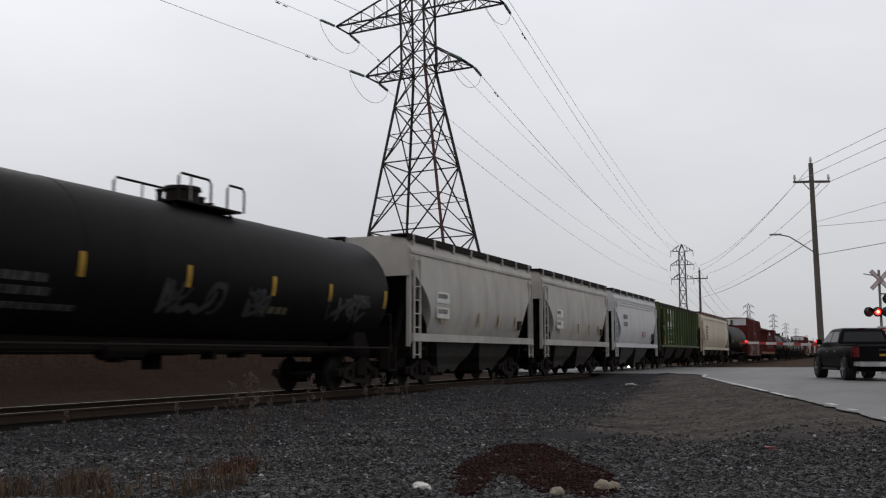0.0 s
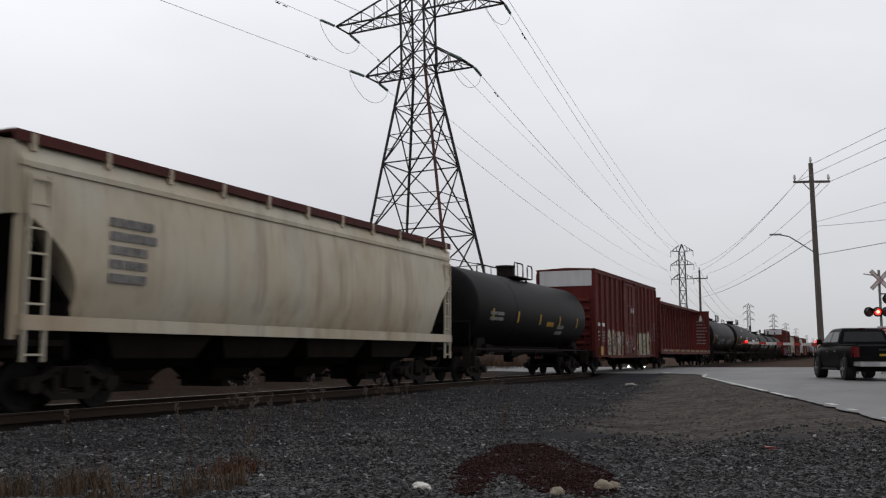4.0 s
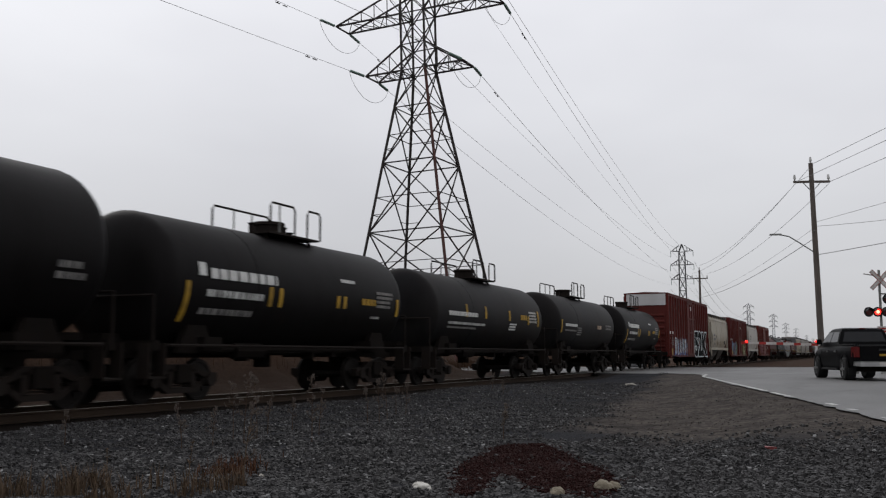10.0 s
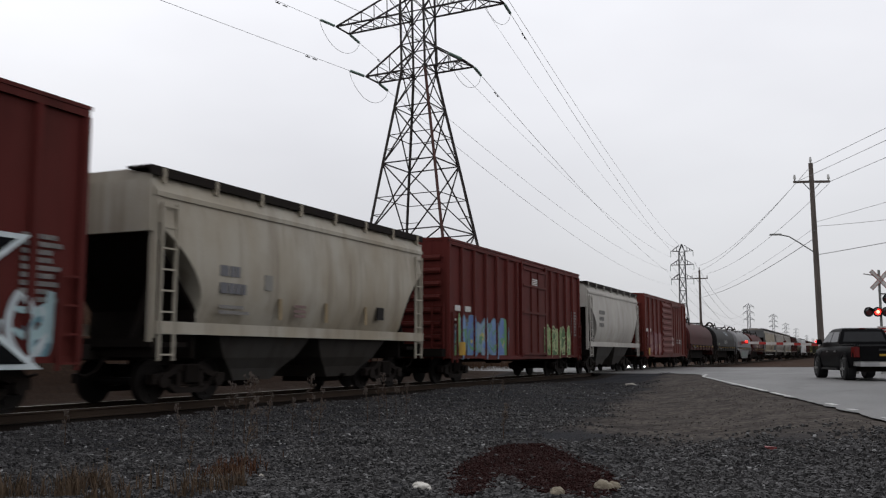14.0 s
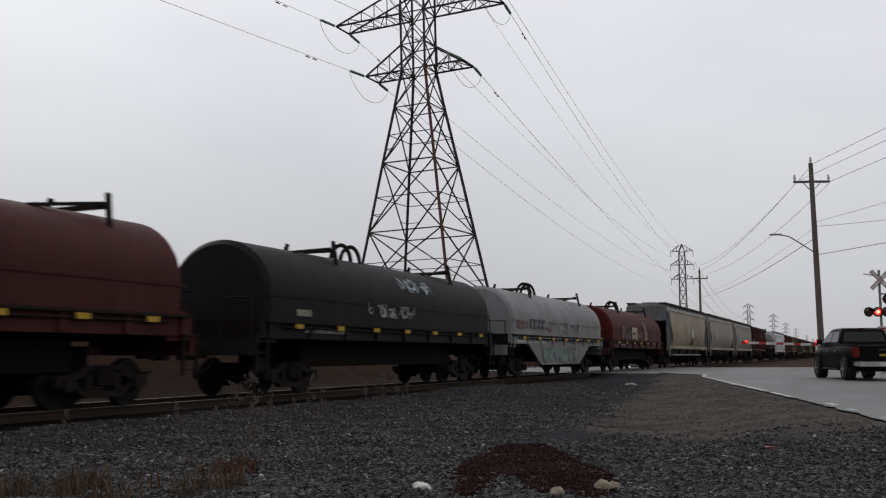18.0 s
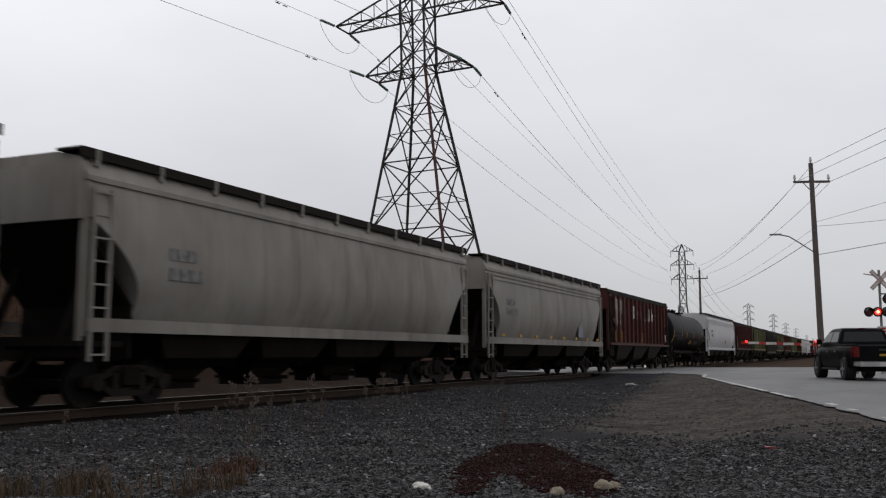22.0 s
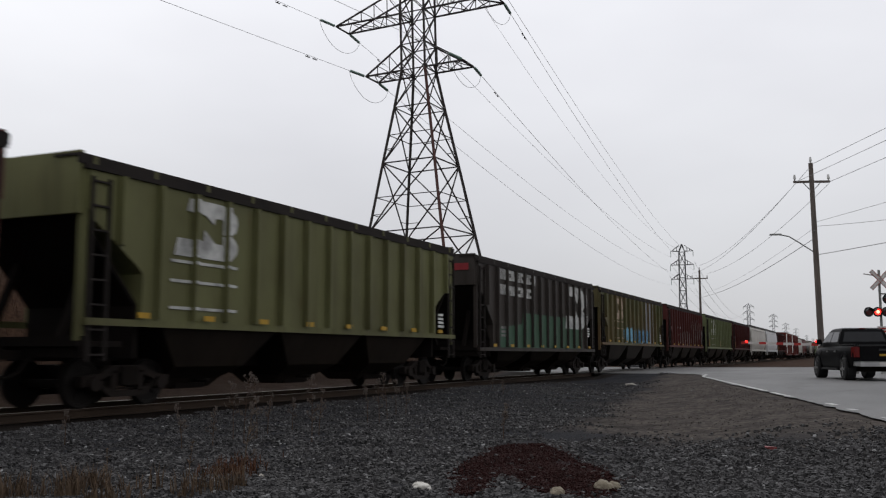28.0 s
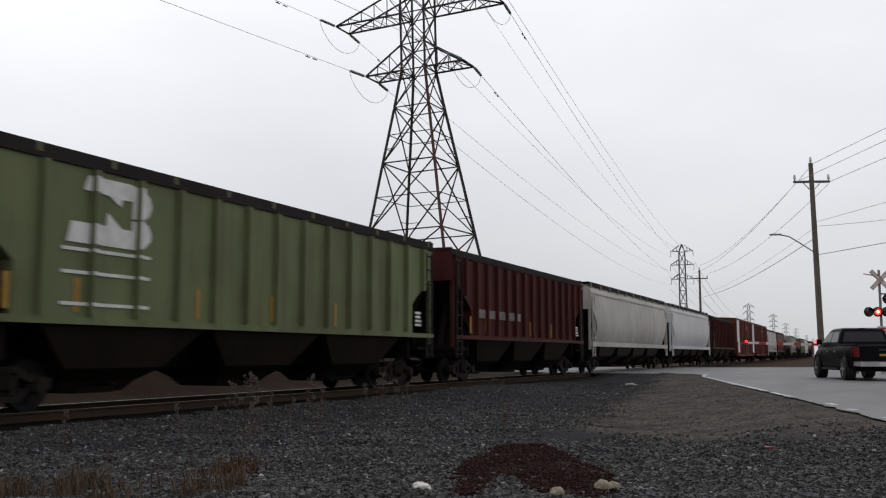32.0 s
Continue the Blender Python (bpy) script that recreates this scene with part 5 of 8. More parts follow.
    for x, z, w, h in ((1.5, 0.72, 1.3, 1.5), (3.2, 0.72, 2.2, 0.8), (5.6, 0.75, 1.6, 1.2), (7.4, 0.8, 1.5, 1.1)):
        scrawl(car, x, z, w, h, 7, [(0.32, 0.44, 0.46), (0.10, 0.2, 0.24), (0.45, 0.5, 0.52)], -1.565, int(31 * x), 0.16, None, posts(half, 19))
    words(car, "52K", 1.55, 0.84, 2.62, spray((0.58, 0.65, 0.67)), -1.65, "", 1.47, 0.012, 0.21)
    words(car, "52K", 1.55, 0.84, 2.62, SPRAY_BLACK, -1.65, "sprayed characters in black with a white edge", 1.47, 0.024, 0.12)
    car, half = couple(hopper("beige two-bay covered hopper with a pale side sill", 278.9, 291.3, BEIGE, 2, True, 4.06, 1.5, sill=BEIGE, cut=1.35, cut_from=0.65, end_mat=BEIGE), 278.9, 291.3)
    lettering(car, -half + 2.0, 2.05, 1.0, 0.75, 2, spray((0.13, 0.13, 0.14)), -1.61, 55)
    lettering(car, -half + 2.0, 1.7, 1.3, 0.24, 2, spray((0.2, 0.19, 0.18)), -1.60, 57)
    lettering(car, -1.3, 1.72, 0.6, 0.35, 3, spray((0.2, 0.13, 0.12)), -1.61, 58)
    part("placard_holder", Shape().box(2.95, 3.35, -1.625, -1.59, 1.85, 2.2), CHAR, car, "small dark placard holder")
    part("placard_holder", Shape().box(-half + 3.65, -half + 3.95, -1.62, -1.59, 2.35, 2.7), spray((0.22, 0.21, 0.19)), car)
    for x in (-1.9, 0.2, 2.3):
        part("reflector", shared(("reflector_up",), lambda: Shape().box(-0.07, 0.07, -0.01, 0.01, 0, 0.5)), spray((0.24, 0.18, 0.1)), car, "dull tan strip", pose(x, -1.605, 1.68))
    car, half = couple(boxcar("dark red boxcar with blue and green graffiti", 293.2, 309.2, OXIDE, 4.75, 15, 0.12, 3.0, False, 60), 293.2, 309.2)
    bubbles(car, -7.4, 0.72, 5.1, 1.45, 5, (0.12, 0.22, 0.3), [(0.15, 0.24, 0.42), (0.10, 0.17, 0.37), (0.2, 0.28, 0.36)], [(0.12, 0.2, 0.44), (0.4, 0.36, 0.12), (0.1, 0.24, 0.12)], -1.56, 8, posts(half))
    slab(car, "green_edge", [(-7.5, 0.75), (-7.3, 0.75), (-6.95, 1.5), (-7.05, 2.3), (-7.25, 2.1)], spray((0.16, 0.3, 0.12)), -1.575)
    slab(car, "green_edge", [(-2.6, 0.75), (-2.35, 0.8), (-2.4, 2.2), (-2.65, 2.25)], spray((0.10, 0.24, 0.10)), -1.575)
    bubbles(car, 2.1, 0.72, 4.4, 1.4, 6, (0.32, 0.36, 0.2), [(0.05, 0.11, 0.035), (0.16, 0.27, 0.10)], [(0.02, 0.045, 0.02), (0.34, 0.38, 0.2)], -1.56, 9, posts(half))
    car, half = couple(hopper("pale grey two-bay covered hopper with curved sides", 311.2, 323.0, GREY, 2, True, 4.06, 1.5, sill=GREY, cut=1.35, cut_from=0.65), 311.2, 323.0)
    lettering(car, -half + 1.9, 2.2, 1.2, 1.0, 3, FADED, -1.61, 56)
    car, half = couple(boxcar("rust red boxcar with a ribbed door and pink graffiti", 324.6, 340.0, RUST, 4.75, 12, 0.4, 3.4, False, 70, sill=RUST, clean=True), 324.6, 340.0)
    panel = part("corrugated_door", Shape().box(-2.1, 1.3, -1.66, -1.55, 0.85, 4.5), RUST, car, "sliding door pressed into broad horizontal corrugations")
    for k in range(9):
        z = 1.05 + 0.4 * k
        part("corrugation", shared(("corrugation",), lambda: Shape().rings([[(x, 0.0, -0.13), (x, -0.05, -0.06), (x, -0.05, 0.06), (x, 0.0, 0.13)] for x in (-2.0, 1.2)])), RUST, panel, "", pose(0, -1.66, z))
    part("door_track", Shape().box(1.3, 5.0, -1.72, -1.55, 4.42, 4.56), RUST, car, "overhanging door track")
    part("number_panel", Shape().box(5.12, 5.42, -1.64, -1.58, 1.6, 1.95), FADED, car, "small white framed panel")
    lettering(car, 3.3, 1.6, 0.8, 0.36, 2, FADED, -1.64, 271)
    lettering(car, 4.4, 1.6, 0.5, 0.36, 2, WORN, -1.64, 272)
    scrawl(car, 1.4, 1.5, 0.8, 0.6, 8, [(0.28, 0.2, 0.18), (0.2, 0.13, 0.12)], -1.64, 273, 0.14)
    bubbles(car, -half + 0.8, 0.9, 5.2, 1.5, 3, (0.14, 0.05, 0.07), [(0.20, 0.085, 0.08), (0.17, 0.07, 0.075)], [(0.26, 0.16, 0.12), (0.12, 0.04, 0.06)], -1.56, 10, posts(half, 12))
    # coil cars
    couple(coil_car("maroon coil car with a long rounded hood", 342.2, 355.9, MAROON, MAROON, False, 80), 342.2, 355.9)
    car, half = couple(coil_car("black coil car with yellow reflectors and white scrawls", 358.0, 373.2, CHAR, CHAR, False, 81), 358.0, 373.2)
    scrawl(car, 0.0, 2.8, 2.2, 0.42, 12, [(0.26, 0.30, 0.32), (0.14, 0.17, 0.19)], -0.03, 182, 0.07, lambda q: -1.5 * math.sqrt(max(0.05, 1 - (max(0.0, q - 2.3) / 1.36) ** 2)))
    part("placard_holder", Shape().box(-5.95, -5.3, -1.53, -1.5, 1.82, 1.98), spray((0.2, 0.22, 0.14)), car, "pale placard on the hood")
    scrawl(car, -2.3, 1.95, 3.0, 0.36, 16, [(0.3, 0.3, 0.3), (0.12, 0.12, 0.12)], -0.03, 82, 0.06, lambda q: -1.5 * math.sqrt(max(0.05, 1 - (max(0.0, q - 2.3) / 1.36) ** 2)))
    car, half = couple(coil_car("light grey coil car with a deep graffiti-covered side sill", 374.9, 389.8, ASH, ASH, True, 83), 374.9, 389.8)
    hood_bend = lambda q: -1.5 * math.sqrt(max(0.05, 1 - (max(0.0, q - 2.3) / 1.36) ** 2))
    for k, x in enumerate((-4.9, -4.35, -3.8, -3.25)):
        slab(car, "name_block", [(x, 1.95), (x + 0.44, 1.95), (x + 0.44, 2.05), (x + 0.14, 2.08), (x + 0.14, 2.2), (x + 0.4, 2.24), (x + 0.4, 2.36), (x, 2.36)], spray((0.05, 0.05, 0.055)), -1.525, "dark sprayed blocks" if k == 0 else "")
    scrawl(car, -6.5, 1.95, 1.3, 0.3, 10, [(0.17, 0.05, 0.05), (0.12, 0.10, 0.10)], -0.03, 84, 0.09, hood_bend)
    scrawl(car, -2.6, 1.9, 5.5, 0.5, 9, [(0.12, 0.12, 0.13), (0.16, 0.07, 0.07), (0.26, 0.26, 0.27)], -0.03, 184, 0.10, hood_bend)
    graffiti(car, -3.2, 0.5, 5.4, 0.75, 8, [(0.15, 0.21, 0.17), (0.2, 0.2, 0.22), (0.10, 0.17, 0.14)], (0.13, 0.15, 0.14), -1.53, 85)
    slab(car, "pale_band", [(-half + 1.0, 1.36), (-2.7, 1.36), (-2.7, 1.54), (-half + 1.0, 1.54)], WORN, -1.52, "worn white band along the sill")
    graffiti(car, -half + 3.5, 1.45, 7.0, 0.35, 9, [(0.1, 0.16, 0.3), (0.35, 0.32, 0.2)], (0.1, 0.1, 0.1), -1.535, 86)
    car, half = couple(coil_car("maroon coil car with faded yellow and white marks", 391.4, 406.4, HOODRED, MAROON, False, 87), 391.4, 406.4)
    coil_bend = lambda q: -1.5 * math.sqrt(max(0.05, 1 - (max(0.0, q - 2.3) / 1.36) ** 2))
    scrawl(car, -2.2, 1.78, 1.5, 0.72, 15, [(0.36, 0.32, 0.22), (0.28, 0.25, 0.18)], -0.03, 188, 0.10, coil_bend)
    scrawl(car, 1.5, 1.78, 0.7, 0.6, 9, [(0.26, 0.22, 0.17)], -0.03, 189, 0.08, coil_bend)
    scrawl(car, -4.8, 1.8, 2.2, 0.7, 10, [(0.085, 0.03, 0.03), (0.05, 0.025, 0.03)], -0.03, 190, 0.2, coil_bend)
    scrawl(car, 1.2, 2.3, 0.9, 0.6, 10, [(0.09, 0.026, 0.024)], -0.03, 191, 0.16, coil_bend)
    scrawl(car, -0.4, 1.85, 1.2, 0.4, 8, [(0.16, 0.09, 0.07)], -0.03, 88, 0.06, lambda q: -1.5 * math.sqrt(max(0.05, 1 - (max(0.0, q - 2.3) / 1.36) ** 2)))
    # long hoppers
    car, half = couple(hopper("stained beige four-bay covered hopper with slab ends", 408.5, 427.0, TANNED, 4, True, 4.06, 1.5, trim=SLATE, roof_mat=DUSTY, cut=2.0, cut_from=0.1, end_mat=SLATE, slant=True), 408.5, 427.0)
    for end in (-1, 1):
        x0, x2 = end * (half - 0.03), end * (half - 2.1)
        for side in (-1.5, 1.5):
            part("end_panel", Shape().prism([(x0, 1.2), (x2, 1.2), (x2, 1.55), (end * (half - 0.35), 3.9), (x0, 3.95)], side * 0.93 - 0.03, side * 0.93 + 0.03), SLATE, car, "flat slate grey panel over the car's end")
    part("side_pipe", Shape().tube([(-half + 2.6, -1.35, 0.82), (half - 2.6, -1.35, 0.82)], 0.06, 8), GALV, car, "pale pipe along the bottom")
    slab(car, "bare_patch", [(1.2, 2.2), (1.5, 2.15), (1.75, 2.5), (1.67, 2.95), (1.4, 3.05), (1.2, 2.7)], WHITE, -1.612, "pale scraped patch")
    slab(car, "rust_stain", [(1.0, 1.62), (2.1, 1.62), (2.0, 2.3), (2.15, 2.9), (1.75, 3.1), (1.62, 2.5), (1.3, 2.05), (1.1, 1.95)], spray((0.075, 0.052, 0.034)), -1.603, "dark rust stain under the patch")
    car, half = couple(hopper("dusty grey four-bay covered hopper car", 428.9, 446.8, DUSTY, 4, True, 4.06, 1.5, cut=1.3, cut_from=0.75, trim=DUSTY), 428.9, 446.8)
    lettering(car, -half + 2.2, 2.2, 1.1, 0.8, 2, FADED, -1.61, 91)
    car, half = couple(hopper("grey covered hopper with yellow reflectors and faint marks", 448.6, 465.7, DUSTY, 3, True, 4.06, 1.5, cut=1.3, yellow=True, cut_from=0.55, trim=DUSTY, fluted=True), 448.6, 465.7)
    lettering(car, -half + 2.0, 2.3, 1.3, 0.75, 2, FADED, -1.61, 92)
    slab(car, "blue_mark", [(3.6, 1.7), (4.5, 1.7), (4.4, 2.2), (4.2, 2.6), (4.0, 2.3), (3.7, 2.2)], spray((0.19, 0.19, 0.225)), -1.61)
    car, half = ribbed("dark red ribbed covered hopper with faded white name", 467.3, 484.7, DULLRED, 93)
    for k, (x0, x1, z0, z1) in enumerate(((-2.9, -2.28, 3.0, 3.82), (-1.94, -1.4, 2.98, 3.57), (-1.05, -0.35, 2.99, 3.58), (-0.07, 0.33, 2.99, 3.78), (0.99, 1.58, 2.97, 3.57), (1.83, 2.45, 2.99, 3.85), (2.73, 3.32, 3.0, 3.54))):
        w, h = x1 - x0, z1 - z0
        slab(car, "name_block", [(x0, z0), (x0 + 0.62 * w, z0 + 0.04), (x1, z0 + 0.2 * h), (x0 + 0.8 * w, z0 + 0.5 * h), (x1, z0 + 0.85 * h), (x0 + 0.7 * w, z1), (x0 + 0.15 * w, z1 - 0.05), (x0 + 0.25 * w, z0 + 0.55 * h)], WORN if k in (0, 4, 5, 6) else FADED, -1.548, "", RIBS)
    scrawl(car, -7.45, 3.2, 1.75, 0.8, 14, [(0.30, 0.28, 0.27), (0.2, 0.17, 0.165)], -1.548, 193, 0.2, None, RIBS)
    scrawl(car, -7.0, 2.5, 0.9, 0.85, 8, [(0.30, 0.28, 0.27), (0.2, 0.17, 0.165)], -1.548, 194, 0.2, None, RIBS)
    couple(tank("black tank car with yellow strips and a scrawl", 486.4, 502.2, BLACK, 1.5, 2.72, [(-7.35, 1.77, 2.7), (-3.78, 2.2, 2.7), (-1.58, 2.2, 2.62), (1.89, 2.2, 2.62), (4.74, 2.2, 2.62), (7.6, 2.0, 2.5)], 95, 0.08, 0.15,
                [(-7.1, 1.1, 2.34, 0.17, 1, GHOST), (-5.7, 1.4, 2.32, 0.16, 1, GHOST), (-5.7, 2.2, 2.08, 0.1, 1, GHOST), (0.45, 0.8, 2.0, 0.45, 1, YELLOW), (5.4, 1.0, 2.7, 0.36, 2, FADED), (0.6, 0.7, 2.7, 0.1, 1, FADED)]), 486.4, 502.2)
    scrawl(CARS[-1][0], 2.3, 1.65, 2.2, 0.34, 12, [(0.16, 0.16, 0.17), (0.08, 0.08, 0.08)], 0.0, 96, 0.07, lambda q: -math.sqrt(max(0.1, 1.592 ** 2 - (q - 2.64) ** 2)))
    car, half = couple(hopper("clean pale grey covered hopper with fluted eaves", 503.9, 524.2, PALE, 4, True, 4.06, 1.5, sill=PALE, trim=PALE, cut=1.2, cut_from=0.9, fluted=True), 503.9, 524.2)
    lettering(car, -half + 2.3, 2.35, 1.1, 0.8, 2, spray((0.2, 0.2, 0.21)), -1.612, 97)
    part("yellow_panel", Shape().box(1.6, 2.0, -1.63, -1.6, 1.95, 2.25), YELLOW, car)
    car, half = ribbed("red ribbed three-bay covered hopper with white letters", 525.4, 542.7, DULLRED, 98)
    for k in range(4):
        slab(car, "name_block", [(0.9 + 0.95 * k, 2.9), (1.5 + 0.95 * k, 2.9), (1.62 + 0.95 * k, 3.5), (1.05 + 0.95 * k, 3.5)], WHITE, -1.548)
    car, half = ribbed("moss green ribbed covered hopper with a worn white emblem", 544.4, 561.2, MOSS, 99, tall=False)
    herald(car, -5.98, 2.88, 1.22, -1.549, WORN, RIBS)
    car, half = ribbed("soot brown ribbed hopper with teal patch and white blocks", 563.3, 579.6, SOOT, 100, 1.1, tall=False)
    slab(car, "teal_patch", [(-5.84, 1.14), (5.5, 1.14), (5.5, 2.57), (-3.16, 2.57), (-3.3, 2.1), (-4.6, 2.0), (-5.84, 1.92)], TEAL, -1.546, "large faded teal patch", RIBS)

    def letter_block(x, z, w, h, kind):
        """A bar with notches, as a stand-in for one painted letter."""
        polys = ([(0, 0), (1, 0), (1, 0.3), (0.35, 0.3), (0.35, 0.7), (1, 0.7), (1, 1), (0, 1)], [(0, 0), (0.33, 0), (0.33, 0.45), (0.67, 0.45), (0.67, 0), (1, 0), (1, 1), (0.67, 1), (0.5, 0.75), (0.33, 1), (0, 1)], [(0, 0), (1, 0), (1, 1), (0.67, 1), (0.6, 0.35), (0.4, 0.35), (0.33, 1), (0, 1)])
        slab(car, "name_block", [(x + a * w, z + b * h) for a, b in polys[kind % 3]], WORN, -1.552, "", None)

    for x0, n in ((-5.83, 2), (-4.9, 3), (-3.87, 2), (-2.87, 2), (-2.0, 1)):
        for k in range(n):
            w = 0.5 if n == 1 else 0.86 / n
            letter_block(x0 + w * k, 3.78, w * 0.84, 0.4, k + n)
    for x0 in (-5.83, -4.9, -3.9, -2.9):
        for k in range(2):
            letter_block(x0 + 0.42 * k, 3.19, 0.36, 0.39, k + int(3 - x0))
    lettering(car, -5.75, 1.5, 0.9, 0.45, 3, FADED, -1.552, 203)
    part("end_plate", Shape().box(-half - 0.09, -half - 0.06, -1.2, 0.2, 3.95, 4.2), spray((0.22, 0.02, 0.025)), car, "small red plate on the car's end")
    herald(car, 2.85, 2.08, 2.02, -1.556, WORN, RIBS, False)
    car, half = ribbed("olive ribbed hopper with bright blue graffiti", 581.0, 598.4, OLIVE, 102, tall=False)
    herald(car, -5.6, 2.86, 1.2, -1.549, STAINED, RIBS)
    slab(car, "primer_patch", [(2.18, 1.56), (4.52, 1.56), (4.52, 4.17), (2.18, 4.17)], spray((0.20, 0.20, 0.205)), -1.547, "grey primer patch", RIBS)
    bubbles(car, -3.4, 1.56, 2.8, 0.88, 7, (0.22, 0.46, 0.60), [(0.16, 0.40, 0.56), (0.12, 0.33, 0.50)], [(0.28, 0.5, 0.62), (0.06, 0.2, 0.34)], -1.552, 103, RIBS)
    bubbles(car, -0.15, 1.56, 3.9, 0.82, 9, (0.05, 0.16, 0.28), [(0.12, 0.34, 0.52), (0.16, 0.40, 0.58)], [(0.22, 0.46, 0.6), (0.03, 0.1, 0.2)], -1.552, 104, RIBS)
    car, half = ribbed("brown ribbed hopper with faded grey graffiti", 600.5, 616.6, BROWN, 105, tall=False)
    graffiti(car, 2.0, 1.62, 5.2, 2.2, 4, [(0.13, 0.105, 0.09), (0.085, 0.06, 0.055)], (0.035, 0.026, 0.024), -1.548, 106, None, None, RIBS)
    bubbles(car, -3.3, 1.58, 4.6, 1.06, 5, (0.17, 0.145, 0.135), [(0.068, 0.036, 0.034), (0.085, 0.055, 0.05)], [(0.06, 0.03, 0.028), (0.11, 0.08, 0.072)], -1.548, 206, RIBS)
    for x in (-4.9, -3.75):
        for z, h in ((2.75, 0.24), (2.2, 0.24), (1.7, 0.12)):
            lettering(car, x, z, 0.8, h, 1, WORN, -1.548, int(10 * z) + int(x))
    part("round_badge", Shape().tube([(half - 0.35, -1.53, 3.6), (half - 0.35, -1.56, 3.6)], 0.38, 24), CREAM, car, "round cream badge, plain")
    car, half = ribbed("green ribbed three-bay covered hopper with a white emblem", 619.2, 637.3, PEAR, 107)
    herald(car, -6.4, 2.85, 1.24, -1.549, WHITE, RIBS)
    car, half = ribbed("maroon ribbed three-bay covered hopper car", 639.0, 655.3, MAROON, 108)
    lettering(car, -half + 2.2, 2.0, 6.0, 0.5, 1, FADED, -1.548, 109)
    couple(hopper("dusty grey covered hopper with smooth curved sides", 656.9, 677.6, GREY, 4, True, 4.06, 1.5, cut=1.0), 656.9, 677.6)
    couple(hopper("pale grey covered hopper with smooth curved sides", 679.4, 698.6, PALE, 4, True, 4.06, 1.5, cut=1.0), 679.4, 698.6)
    ribbed("maroon ribbed three-bay covered hopper car", 700.4, 717.0, MAROON, 110)
    car, half = couple(boxcar("red boxcar with broad white bands", 719.0, 738.0, RUST, 4.9, 15, 0.1, 3.0, False, 111), 719.0, 738.0)
    for x in (-half + 0.2, half - 2.4):
        slab(car, "white_band", [(x, 1.1), (x + 2.2, 1.1), (x + 2.2, 4.7), (x, 4.7)], WHITE, -1.66, "broad white band")
    car, half = couple(boxcar("red boxcar with broad white bands", 740.0, 757.0, OXIDE, 4.9, 15, 0.1, 3.0, False, 112), 740.0, 757.0)
    s0 = 759.0
    for k in range(9):
        mat = (GREY, OXIDE, BLACK, DUSTY, BLACK, GREEN, PALE, BLACK, MAROON)[k]
        if mat == BLACK:
            couple(tank("plain black tank car far down the train", s0, s0 + 15.5, BLACK, 1.48, 2.72, 4, 120 + k, 0.0, 0.4), s0, s0 + 15.5)
        else:
            couple(hopper("covered hopper car far down the train", s0, s0 + 16.0, mat, 3, True, 4.06, 1.5), s0, s0 + 16.0)
        s0 += 17.6


def travelled(t):
    """Metres that the train has moved by; it gathers a little speed."""
    return 18.896 * t + 0.02015 * (t - 16) ** 2


train()

# ---- lattice towers of the power line ----
LATTICE = material("dark_weathered_steel", (0.04, 0.035, 0.034), 0.7, 0.2, (0.03, 0.022, 0.02), 0.7, 0.8)
PRIMER = material("red_primed_steel", (0.085, 0.035, 0.03), 0.7, 0.1, (0.04, 0.03, 0.028), 0.7, 0.8)
# steel of the farthest towers: distance haze is mixed into the colour
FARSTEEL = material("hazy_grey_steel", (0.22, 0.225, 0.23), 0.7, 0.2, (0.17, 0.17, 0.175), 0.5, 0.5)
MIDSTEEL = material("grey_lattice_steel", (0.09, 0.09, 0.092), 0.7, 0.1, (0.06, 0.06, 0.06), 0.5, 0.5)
GLASSY = material("green_glass_discs", (0.19, 0.27, 0.235), 0.3, 0.0, (0.12, 0.18, 0.16), 0.5, 3.0)
WIRE = material("aluminium_cable", (0.3, 0.3, 0.31), 0.6, 0.2)
UNIT = Shape().beam((0, 0, 0), (0, 0, 1), 1.0).mesh("strut")


def strut(name, p, q, w, mat, parent, label=""):
    """A lattice bar between two points: one object on a shared unit bar."""
    p, q = Vector(p), Vector(q)
    d = q - p
    m = Matrix.Translation(p) @ d.to_track_quat("Z", "Y").to_matrix().to_4x4() @ Matrix.Diagonal((w, w, d.length, 1))
    return part(name, UNIT, mat, parent, label, m)


